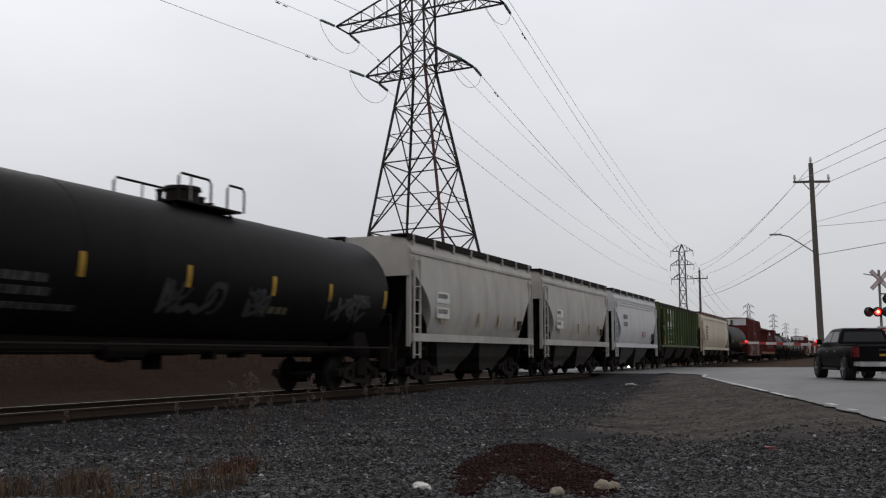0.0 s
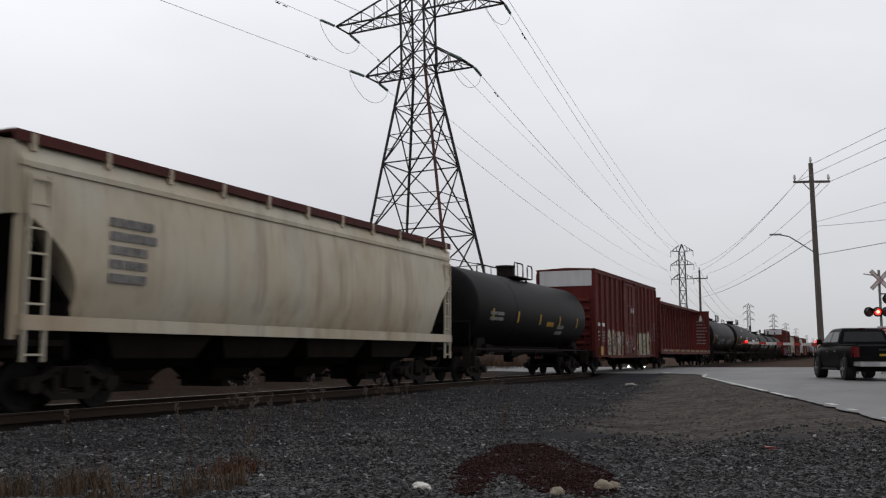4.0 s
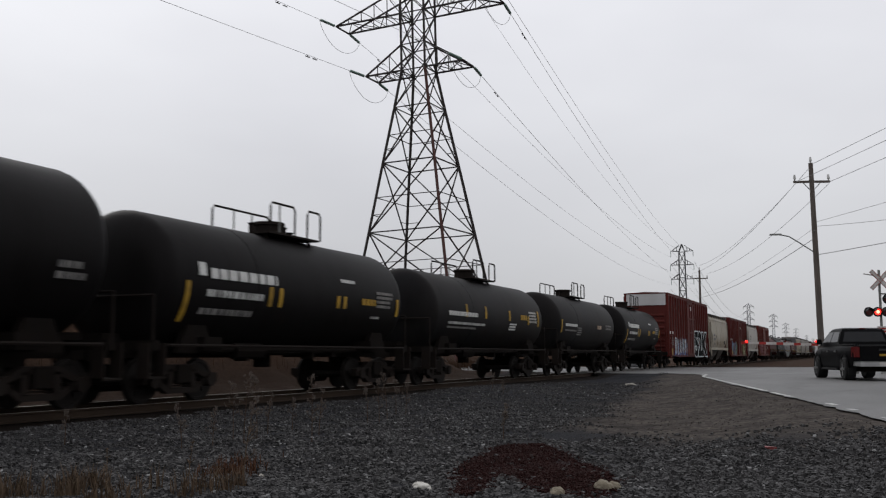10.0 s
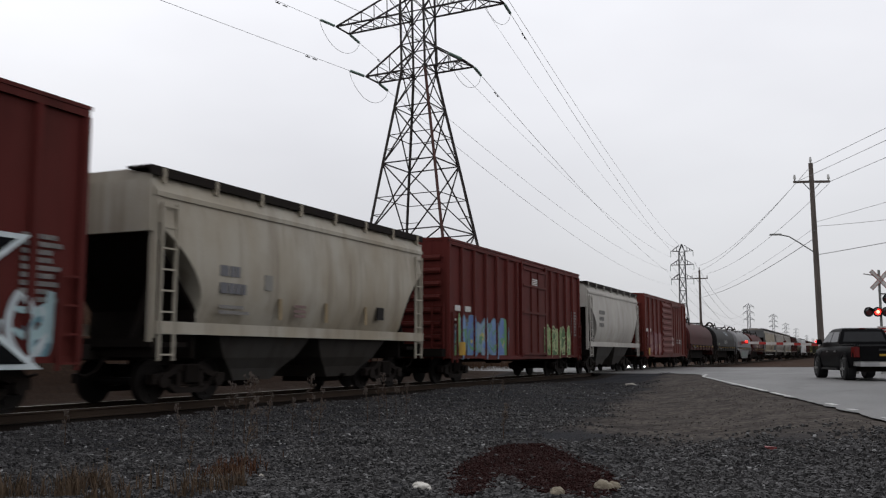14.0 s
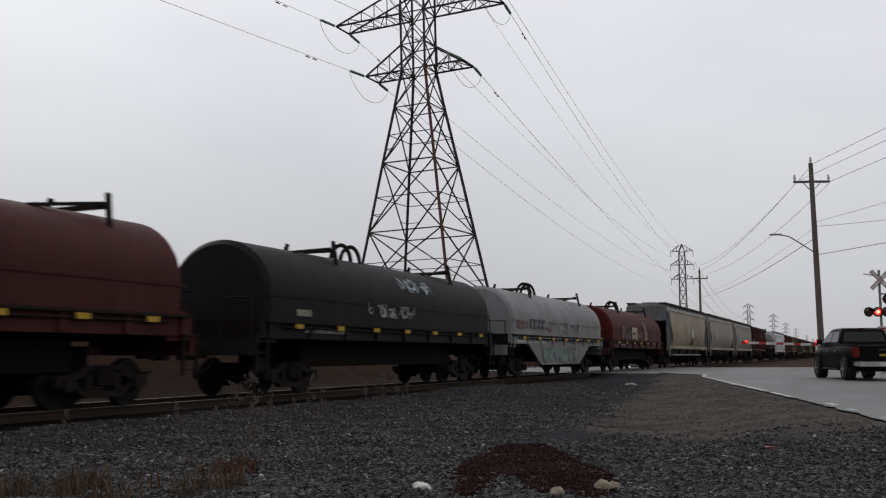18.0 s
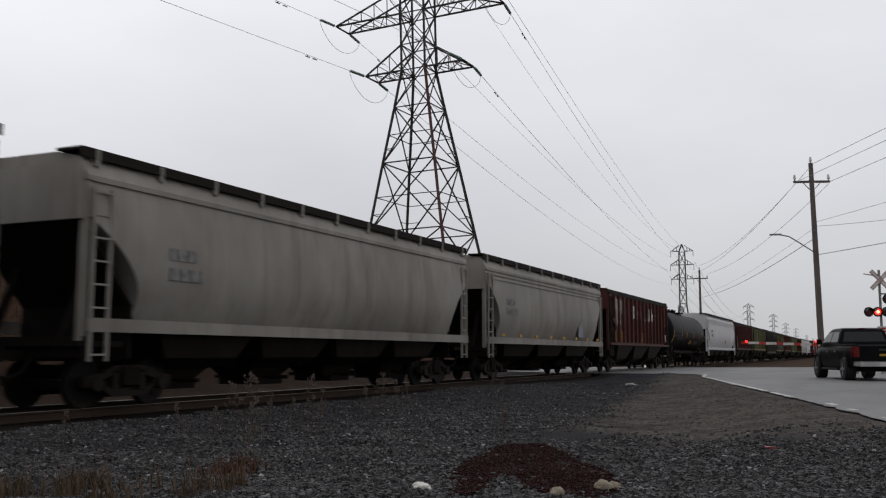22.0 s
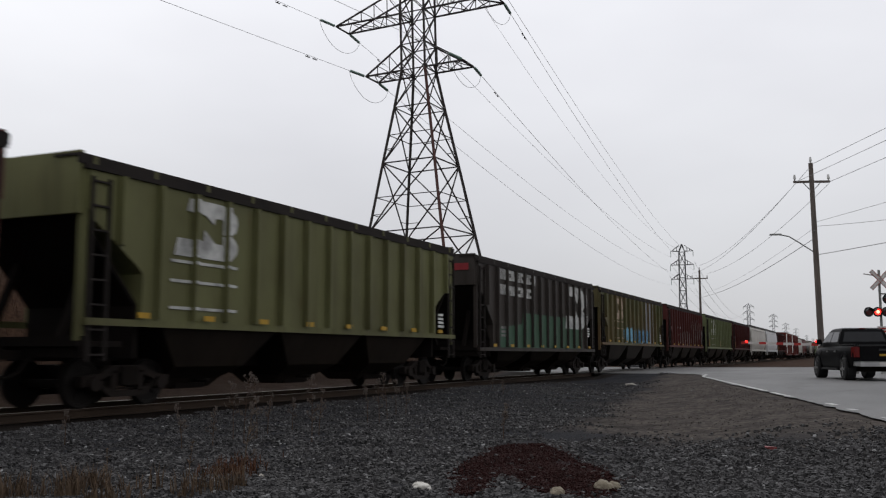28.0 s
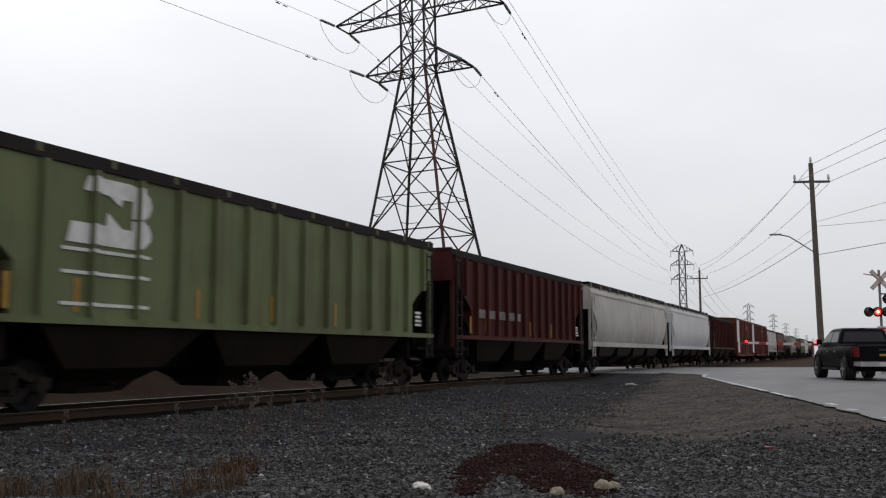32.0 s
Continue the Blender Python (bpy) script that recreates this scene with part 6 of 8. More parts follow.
def lattice_tower(base, turn):
    t = thing("lattice_tower", "tall dark steel lattice power tower with three pairs of arms", "pylon", "towers of the power line", Matrix.Translation(base) @ Matrix.Rotation(radians(-1.5), 4, plan(0, 1)) @ pose(0, 0, 0, 0, 0, turn))
    # half width of the square body by height
    lev = [(0.0, 6.0), (7.0, 4.8), (13.0, 3.84), (19.8, 2.77), (25.4, 1.86), (29.2, 1.28), (31.8, 1.28), (35.0, 1.28), (37.6, 1.28), (40.8, 1.28), (43.0, 1.28)]
    peak = 47.0
    corner = [(-1, -1), (1, -1), (1, 1), (-1, 1)]
    at = lambda k, c: Vector((corner[c % 4][0] * lev[k][1], corner[c % 4][1] * lev[k][1], lev[k][0]))
    for c in range(4):
        for k in range(len(lev) - 1):
            strut("leg", at(k, c), at(k + 1, c), 0.22 if k < 5 else 0.17, PRIMER if c == 1 and k < 5 else LATTICE, t, "leg with red primer showing" if c == 1 and k < 5 else "")
        strut("leg", at(len(lev) - 1, c), (0, 0, peak), 0.13, LATTICE, t)
        part("footing", Shape().tube([(corner[c][0] * 6.35, corner[c][1] * 6.35, -0.8), (corner[c][0] * 6.3, corner[c][1] * 6.3, 0.35)], 0.45, 12), CONC, t, "round concrete footing")
    for k in range(len(lev) - 1):
        for c in range(4):
            a, b, d, e = at(k, c), at(k, c + 1), at(k + 1, c), at(k + 1, c + 1)
            w = 0.11 if k < 4 else 0.09
            if k:
                strut("girt", a, b, w, LATTICE, t)
            strut("brace", a, e, w, LATTICE, t)
            strut("brace", b, d, w, LATTICE, t)
            if k < 4:
                mid = (a + b + d + e) / 4
                strut("redundant", (a + d) / 2, mid, 0.07, LATTICE, t)
                strut("redundant", (b + e) / 2, mid, 0.07, LATTICE, t)
                strut("redundant", (a * 3 + d) / 4, (a * 3 + e) / 4, 0.06, LATTICE, t)
                strut("redundant", (b * 3 + e) / 4, (b * 3 + d) / 4, 0.06, LATTICE, t)
    tips = []
    for z, reach in ((29.2, 5.35), (35.0, 8.75), (40.8, 6.2)):
        for s in (-1, 1):
            h = 1.28
            end_ = [Vector((s * reach, y, z)) for y in (-h, h)]
            for y in (-1, 1):
                lo, hi, tip = Vector((s * h, y * h, z)), Vector((s * h, y * h, z + 2.6)), Vector((s * reach, y * h, z))
                strut("arm_chord", lo, tip, 0.15, LATTICE, t)
                strut("arm_chord", hi, tip, 0.14, LATTICE, t)
                n = 5 if reach > 7 else 3
                for k in range(1, n):
                    u, v = k / n, (k - 0.5) / n
                    strut("arm_web", lo.lerp(tip, u), hi.lerp(tip, u), 0.07, LATTICE, t)
                    strut("arm_web", lo.lerp(tip, (k - 1) / n), hi.lerp(tip, u), 0.07, LATTICE, t)
            strut("arm_chord", end_[0], end_[1], 0.13, LATTICE, t)
            for k in range(4):
                u, v = k / 4, (k + 1) / 4
                a0, a1 = Vector((s * h, -h, z)), Vector((s * h, h, z))
                p = [a0.lerp(end_[0], u), a1.lerp(end_[1], u), a0.lerp(end_[0], v), a1.lerp(end_[1], v)]
                strut("arm_web", p[0] if k % 2 else p[1], p[3] if k % 2 else p[2], 0.07, LATTICE, t)
                strut("arm_web", p[2], p[3], 0.06, LATTICE, t)
            tips.append((s, z, end_))
    return t, tips, peak


T1 = plan(-1.6, 89.5, -0.5)


def tower_frame(base, arm_right):
    """Degrees that turn a tower's x so that its arms lie arm_right degrees towards the tripod from the plan's right."""
    a, b = plan(0, 0), plan(math.cos(radians(arm_right)), -math.sin(radians(arm_right)))
    d = b - a
    return math.degrees(math.atan2(d.y, d.x))


tower, tips, peak = lattice_tower(T1, tower_frame(T1, 25.5))
M1 = tower.matrix_basis


def far_tower(base, turn, height, mat, w=0.2):
    t = thing("lattice_tower", "distant steel lattice power tower with three crossarms", "pylon", "towers of the power line", Matrix.Translation(base) @ pose(0, 0, 0, 0, 0, turn))
    k = height / 44.0
    lev = [(0.0, 3.6), (8.0, 2.7), (15.0, 1.9), (21.0, 1.3), (26.0, 1.25), (31.0, 1.2), (36.0, 1.15), (41.0, 1.1), (44.0, 0.15)]
    braces = Shape()
    cs = [(-1, -1), (1, -1), (1, 1), (-1, 1)]
    p = lambda i, c: Vector((cs[c % 4][0] * lev[i][1] * k, cs[c % 4][1] * lev[i][1] * k, lev[i][0] * k))
    for i in range(len(lev) - 1):
        for c in range(4):
            braces.beam(p(i, c), p(i + 1, c + 1), w * 0.6)
            braces.beam(p(i, c + 1), p(i + 1, c), w * 0.6)
            braces.beam(p(i + 1, c), p(i + 1, c + 1), w * 0.6)
    for c in range(4):
        leg = Shape().tube([p(i, c) for i in range(len(lev))], w / 2, 4)
        part("leg", leg, mat, t)
    tagged(part("bracing", braces, mat, t), kind="stuff")
    for z, reach in ((30.5, 4.2), (36.0, 4.4), (41.3, 4.2)):
        for s in (-1, 1):
            arm = Shape()
            tip = Vector((s * reach * k, 0, z * k))
            for y in (-1, 1):
                arm.beam((s * k, y * k, z * k), tip, w * 0.7)
                arm.beam((s * k, y * k, (z + 2.2) * k), tip, w * 0.7)
                for u in (0.3, 0.6):
                    arm.beam(Vector((s * k, y * k, z * k)).lerp(tip, u), Vector((s * k, y * k, (z + 2.2) * k)).lerp(tip, u), w * 0.5)
            part("crossarm", arm, mat, t)
            part("insulator_string", Shape().tube([tip, tip - Vector((0, 0, 2.2 * k))], 0.12 * k, 6), GLASSY, t)
    return t


line_turn = tower_frame(T1, 21.0)
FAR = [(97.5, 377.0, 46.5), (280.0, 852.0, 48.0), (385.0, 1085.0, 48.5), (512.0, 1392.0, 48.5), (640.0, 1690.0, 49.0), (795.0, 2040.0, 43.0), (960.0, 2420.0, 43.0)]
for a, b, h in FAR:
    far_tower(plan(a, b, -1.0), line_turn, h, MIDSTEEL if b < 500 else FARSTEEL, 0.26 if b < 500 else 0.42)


def hang(p, q, sag, r, n=24, upto=1.0):
    s = Shape()
    pts = []
    for k in range(n + 1):
        u = upto * k / n
        c = Vector(p).lerp(Vector(q), u)
        c.z -= 4 * sag * u * (1 - u)
        pts.append(c)
    return s.tube(pts, r, 5), pts


def cable(p, q, sag, r=0.03, upto=1.0, label="thin overhead power cable", group="cables of the power line", n=24):
    s, pts = hang(p, q, sag, r, n, upto)
    solid("power_cable", s, WIRE, label, "cable", group=group)
    return pts


ahead2 = plan(97.5, 377.0, -1.0)
back = plan(-156.0, -140.0, 0.0)
M2 = Matrix.Translation(ahead2) @ pose(0, 0, 0, 0, 0, line_turn)
for s, z, end_ in tips:
    k2 = {29.2: (32.2, 4.4), 35.0: (38.0, 4.6), 40.8: (43.6, 4.4)}[z]
    target = M2 @ Vector((s * k2[1], 0, k2[0] - 2.2))
    near, far = M1 @ end_[0], M1 @ end_[1]
    rear = back + (M1.to_3x3() @ Vector((s * 6, 0, 0))) + Vector((0, 0, z - 1))
    ends = []
    for tip, goal, sag in ((far, target, 4.2), (near, rear, 0.8)):
        d = (goal - tip)
        d.z -= 4 * sag
        d.normalize()
        hook = tip + d * 2.6
        string = Shape()
        rings, radii = [], []
        for k in range(25):
            rings.append(tip + d * (0.25 + 2.2 * k / 24))
            radii.append(0.15 if k % 2 else 0.06)
        string.tube(rings, 0.1, 8, radii)
        holder = solid("insulator_string", string, GLASSY, "green glass disc insulator string under tension", "insulator", group="insulators of the tower", smooth=True)
        ends.append(hook)
        cable(hook, goal, sag, 0.024 if goal == target else 0.02)
        if z < 40:
            for k in (5.0, 6.0):
                q = hook + d * k
                solid("cable_damper", Shape().tube([q + Vector((0, 0, -0.16)) - d * 0.3, q + Vector((0, 0, -0.16)) + d * 0.3], 0.05, 6).beam(q, q + Vector((0, 0, -0.16)), 0.04), LATTICE, "small weight damper clamped on the cable", "damper", group="cable dampers")
    loop, a, b = Shape(), ends[0], ends[1]
    pts = []
    for k in range(17):
        u = k / 16
        c = a.lerp(b, u)
        c.z -= 2.1 * (1 - (2 * u - 1) ** 2) ** 0.7
        pts.append(c)
    solid("jumper_cable", loop.tube(pts, 0.022, 6), WIRE, "slack jumper cable looped below the arm", "cable", group="jumper cables")
cable(M1 @ Vector((0, 0, peak)), M2 @ Vector((0, 0, 44)), 7.0, 0.02)
cable(M1 @ Vector((0, 0, peak)), back + Vector((0, 0, 44)), 7.0, 0.02)
for s in (-1, 1):
    for z, reach in ((28.3, 4.9), (33.8, 5.3), (39.1, 4.9)):
        M3 = Matrix.Translation(plan(280.0, 852.0, -1.0)) @ pose(0, 0, 0, 0, 0, line_turn)
        cable(M2 @ Vector((s * reach, 0, z)), M3 @ Vector((s * reach, 0, z)), 12.0, 0.06)

# ---- wooden utility poles ----
POLE = material("weathered_pole_timber", (0.12, 0.10, 0.088), 0.85, 0.0, (0.07, 0.06, 0.053), 0.7, 3.0, (3, 3, 0.3))
PORC = material("pale_porcelain", (0.55, 0.55, 0.53), 0.3)


def pole(base, height, arm_turn, lamp=False, lean=0.0):
    p = thing("utility_pole", "weathered wooden utility pole with a crossarm" + (" and street lamp arm" if lamp else ""), "utility pole", "utility poles", Matrix.Translation(base) @ Matrix.Rotation(radians(lean), 4, plan(0, 1)))
    part("shaft", Shape().tube([(0, 0, -0.6), (0, 0, height * 0.5), (0, 0, height)], 0.16, 14, [0.19, 0.16, 0.125]), POLE, p, "", None, True)
    d = Vector((math.cos(arm_turn), math.sin(arm_turn), 0))
    z = height - 1.1
    part("crossarm", Shape().beam(d * -1.05 + Vector((0, 0, z)), d * 1.05 + Vector((0, 0, z)), 0.11, 0.13), POLE, p)
    ends = []
    for u, zz in ((-0.98, z + 0.06), (0.98, z + 0.06), (0.0, height)):
        c = d * u + Vector((0, 0, zz))
        part("insulator", Shape().tube([c, c + Vector((0, 0, 0.1)), c + Vector((0, 0, 0.12)), c + Vector((0, 0, 0.36))], 0.06, 10, [0.04, 0.05, 0.09, 0.05]), PORC, p, "pale porcelain insulator", None, True)
        ends.append(Matrix.Translation(base) @ Matrix.Rotation(radians(lean), 4, plan(0, 1)) @ (c + Vector((0, 0, 0.3))))
    for u in (-0.55, 0.55):
        part("arm_stay", Shape().beam(d * u + Vector((0, 0, z)), Vector((0, 0, z - 0.6)), 0.04), GALV, p)
    part("bracket", Shape().box(-0.22, 0.22, -0.05, 0.05, height - 4.0, height - 3.92), GALV, p)
    return p, ends


P1 = plan(21.5, 53.0, -0.3)
P2 = plan(33.8, 122.0, -0.5)
across = math.atan2(-math.cos(TURN), math.sin(TURN))
pole1, e1 = pole(P1, 12.2, across, True, -0.8)
pole2, e2 = pole(P2, 12.4, across)
d = Vector((math.cos(across), math.sin(across), 0))
lamp_z = 7.0
part("lamp_arm", Shape().tube([-d * 0.1 + Vector((0, 0, lamp_z)), -d * 0.9 + Vector((0, 0, lamp_z + 0.55)), -d * 1.5 + Vector((0, 0, lamp_z + 0.93)), -d * 2.05 + Vector((0, 0, lamp_z + 1.03))], 0.035, 8), GALV, pole1, "slender curved lamp arm", None, True)
part("lamp_head", Shape().rings([[(c.x + e[0] * 0.12, c.y + e[1] * 0.12, c.z + h) for e, h in (((0, -1), 0), ((0, 1), 0), ((0, 0.7), 0.1), ((0, -0.7), 0.1))] for c in (-d * 2.0 + Vector((0, 0, lamp_z + 1.0)), -d * 2.5 + Vector((0, 0, lamp_z + 1.0)))]), GALV, pole1, "flat street lamp head, unlit")
gone = plan(26.0, -12.0, 0)
for k, (a, b) in enumerate(zip(e1, e2)):
    cable(a + Vector((0, 0, -0.5)), b + Vector((0, 0, 0.3)), 0.95, 0.014, group="street cables", label="thin overhead street cable")
    cable(a + Vector((0, 0, -0.4)), gone + Vector((0, 0, a.z + 1.2)) + d * (-0.98, 0.98, 0.0)[k], 0.0, 0.014, group="street cables", label="thin overhead street cable")
for z, z2, sag, r in ((8.5, 9.2, 0.6, 0.009), (7.9, 8.8, 0.6, 0.02)):
    cable(P1 + Vector((0, 0, z)), P2 + Vector((0, 0, z2)), sag, r, group="street cables", label="thin overhead street cable")
for z, sag, r in ((8.75, 0.25, 0.012), (8.5, 1.8, 0.012), (6.85, 0.5, 0.02)):
    cable(P1 + Vector((0, 0, z)), gone + Vector((0, 0, z)), sag, r, group="street cables", label="thin overhead street cable")

# ---- level crossing signals ----
RED_LIT = glow("lit_red_lamp", (1.0, 0.025, 0.018), 2.2)
RED_OFF = material("dark_red_lens", (0.09, 0.01, 0.01), 0.2)
SIGN = material("weathered_white_sign", (0.5, 0.48, 0.46), 0.6, 0.0, (0.34, 0.30, 0.28), 0.6, 3.0)
REDP = material("red_sign_band", (0.32, 0.03, 0.025), 0.5)
HOOD = material("matt_black_hood", (0.02, 0.02, 0.021), 0.6)
towards = (plan(0, 0) - plan(20.9, 44.5)).normalized()
face_turn = math.degrees(math.atan2(-towards.x, towards.y)) + 180
signal = thing("crossing_signal", "level crossing mast with white crossbuck and red lamps", "crossing signal", "", Matrix.Translation(plan(20.95, 44.5, -0.3)) @ pose(0, 0, 0, 0, 0, math.degrees(math.atan2(-math.cos(TURN), math.sin(TURN)))))
# its own x points to the plan's right, -y towards the tripod
part("mast", Shape().tube([(0, 0, 0), (0, 0, 5.2)], 0.06, 12), GALV, signal, "", None, True)
part("base", Shape().tube([(0, 0, -0.1), (0, 0, 0.35)], 0.2, 12, [0.25, 0.12]), GALV, signal)
for a in (45, 135):
    c, s_ = math.cos(radians(a)), math.sin(radians(a))
    blade = part("crossbuck_blade", Shape().beam((-0.62 * c, -0.1, 4.72 - 0.62 * s_), (0.62 * c, -0.1, 4.72 + 0.62 * s_), 0.03, 0.2), SIGN, signal, "white blade with a red border")
    part("blade_border", Shape().beam((-0.62 * c, -0.118, 4.72 - 0.62 * s_), (0.62 * c, -0.118, 4.72 + 0.62 * s_), 0.004, 0.13), SIGN, blade)
    for k in (-1, 1):
        off = Vector((-s_ * 0.085 * k, 0, c * 0.085 * k))
        part("blade_border", Shape().beam(Vector((-0.62 * c, -0.119, 4.72 - 0.62 * s_)) + off, Vector((0.62 * c, -0.119, 4.72 + 0.62 * s_)) + off, 0.004, 0.02), REDP, blade)
part("side_blade", Shape().beam((-0.72, 0.05, 5.02), (-0.1, 0.0, 4.92), 0.16, 0.03), SIGN, signal)


def visor_shape():
    """A curved sheet over the upper half of a lamp."""
    arc = [radians(10 + 160 * k / 10) for k in range(11)]
    loop = [(0.185 * math.cos(a), 0.185 * math.sin(a)) for a in arc] + [(0.165 * math.cos(a), 0.165 * math.sin(a)) for a in reversed(arc)]
    return Shape().rings([[(x, y, z) for x, z in loop] for y in (0.0, -0.24)])


def signal_lamp(x, y, z, parent, lit):
    unit = part("lamp_housing", shared(("lamp_housing",), lambda: Shape().tube([(0, 0.14, 0), (0, 0, 0), (0, -0.02, 0)], 0.2, 20, [0.1, 0.235, 0.235]), True), HOOD, parent, "black round lamp housing", pose(x, y, z))
    part("lamp_visor", shared(("lamp_visor",), visor_shape, True), HOOD, unit, "", pose(0, -0.02, 0))
    part("lamp_lens", shared(("lamp_lens",), lambda: Shape().tube([(0, -0.02, 0), (0, -0.05, 0)], 0.15, 18)), RED_LIT if lit else RED_OFF, unit, "glowing red lens" if lit else "unlit dark red lens")
    if lit:
        part("lamp_bulb", Shape().tube([(0, -0.05, 0), (0, -0.06, 0)], 0.075, 12), RED_CORE, unit, "brightest middle of the lit lens")


RED_CORE = glow("lit_lamp_core", (1.0, 0.42, 0.24), 3.0)
part("lamp_bar", Shape().box(-0.7, 0.35, -0.15, -0.08, 3.14, 3.22), HOOD, signal)
for k, x in enumerate((-0.66, -0.26, 0.14)):
    signal_lamp(x, -0.18 - 0.04 * k, 3.18, signal, k == 1)
part("lamp_bracket", Shape().box(0.0, 0.45, -0.06, 0.0, 4.02, 4.08).box(0.27, 0.33, -0.06, 0.0, 3.85, 4.05), HOOD, signal)
signal_lamp(0.3, -0.08, 3.8, signal, False)
part("warning_plate", Shape().box(-0.24, 0.24, -0.1, -0.08, 2.1, 2.5), SIGN, signal, "small white plate with dark bars")
part("plate_bar", Shape().box(-0.19, 0.19, -0.108, -0.1, 2.36, 2.43).box(-0.17, 0.17, -0.108, -0.1, 2.22, 2.3), REDP, signal)

gate = thing("crossing_gate", "lowered red and white striped gate arm with red lamps", "crossing gate", "", Matrix.Translation(plan(20.3, 46.0, -0.3)) @ pose(0, 0, 0, 0, 0, math.degrees(math.atan2(-math.cos(TURN), math.sin(TURN)))))
part("gate_box", Shape().box(-0.25, 0.25, -0.25, 0.25, 0.6, 1.5).tube([(0, 0, 0), (0, 0, 0.7)], 0.12, 10), GALV, gate, "grey gate mechanism on a post")
x0 = -0.1
for k in range(13):
    wide = 0.52 if k % 2 else 0.34
    part("gate_stripe", Shape().box(x0 - wide, x0, -0.03, 0.03, 1.54 + 0.012 * k, 1.66 + 0.012 * k), SIGN if k % 2 else REDP, gate)
    x0 -= wide
for x, lit in ((-5.35, 1), (-3.45, 0), (-1.9, 1)):
    part("gate_lamp", Shape().tube([(x, 0.06, 1.8), (x, -0.06, 1.8)], 0.055, 14), RED_LIT if lit else RED_OFF, gate, "small round gate lamp")


# ---- pickup truck waiting at the gate ----
CARPAINT = material("black_car_paint", (0.0045, 0.0045, 0.005), 0.4, 0.0, (0.009, 0.009, 0.01), 0.3, 2.0, grain=0.1, bump=0.0, coat=0.0, gloss=0.03)
GLASS = material("dark_tinted_glass", (0.012, 0.013, 0.015), 0.12, 0.0, grain=0.0, bump=0.0, gloss=0.18)
CHROME = material("dull_chrome", (0.4, 0.4, 0.4), 0.35, 0.9)
TYRE = material("black_tyre_rubber", (0.015, 0.015, 0.015), 0.85)
TAIL = material("dark_red_tail_lamp", (0.10, 0.004, 0.004), 0.3, gloss=0.2)


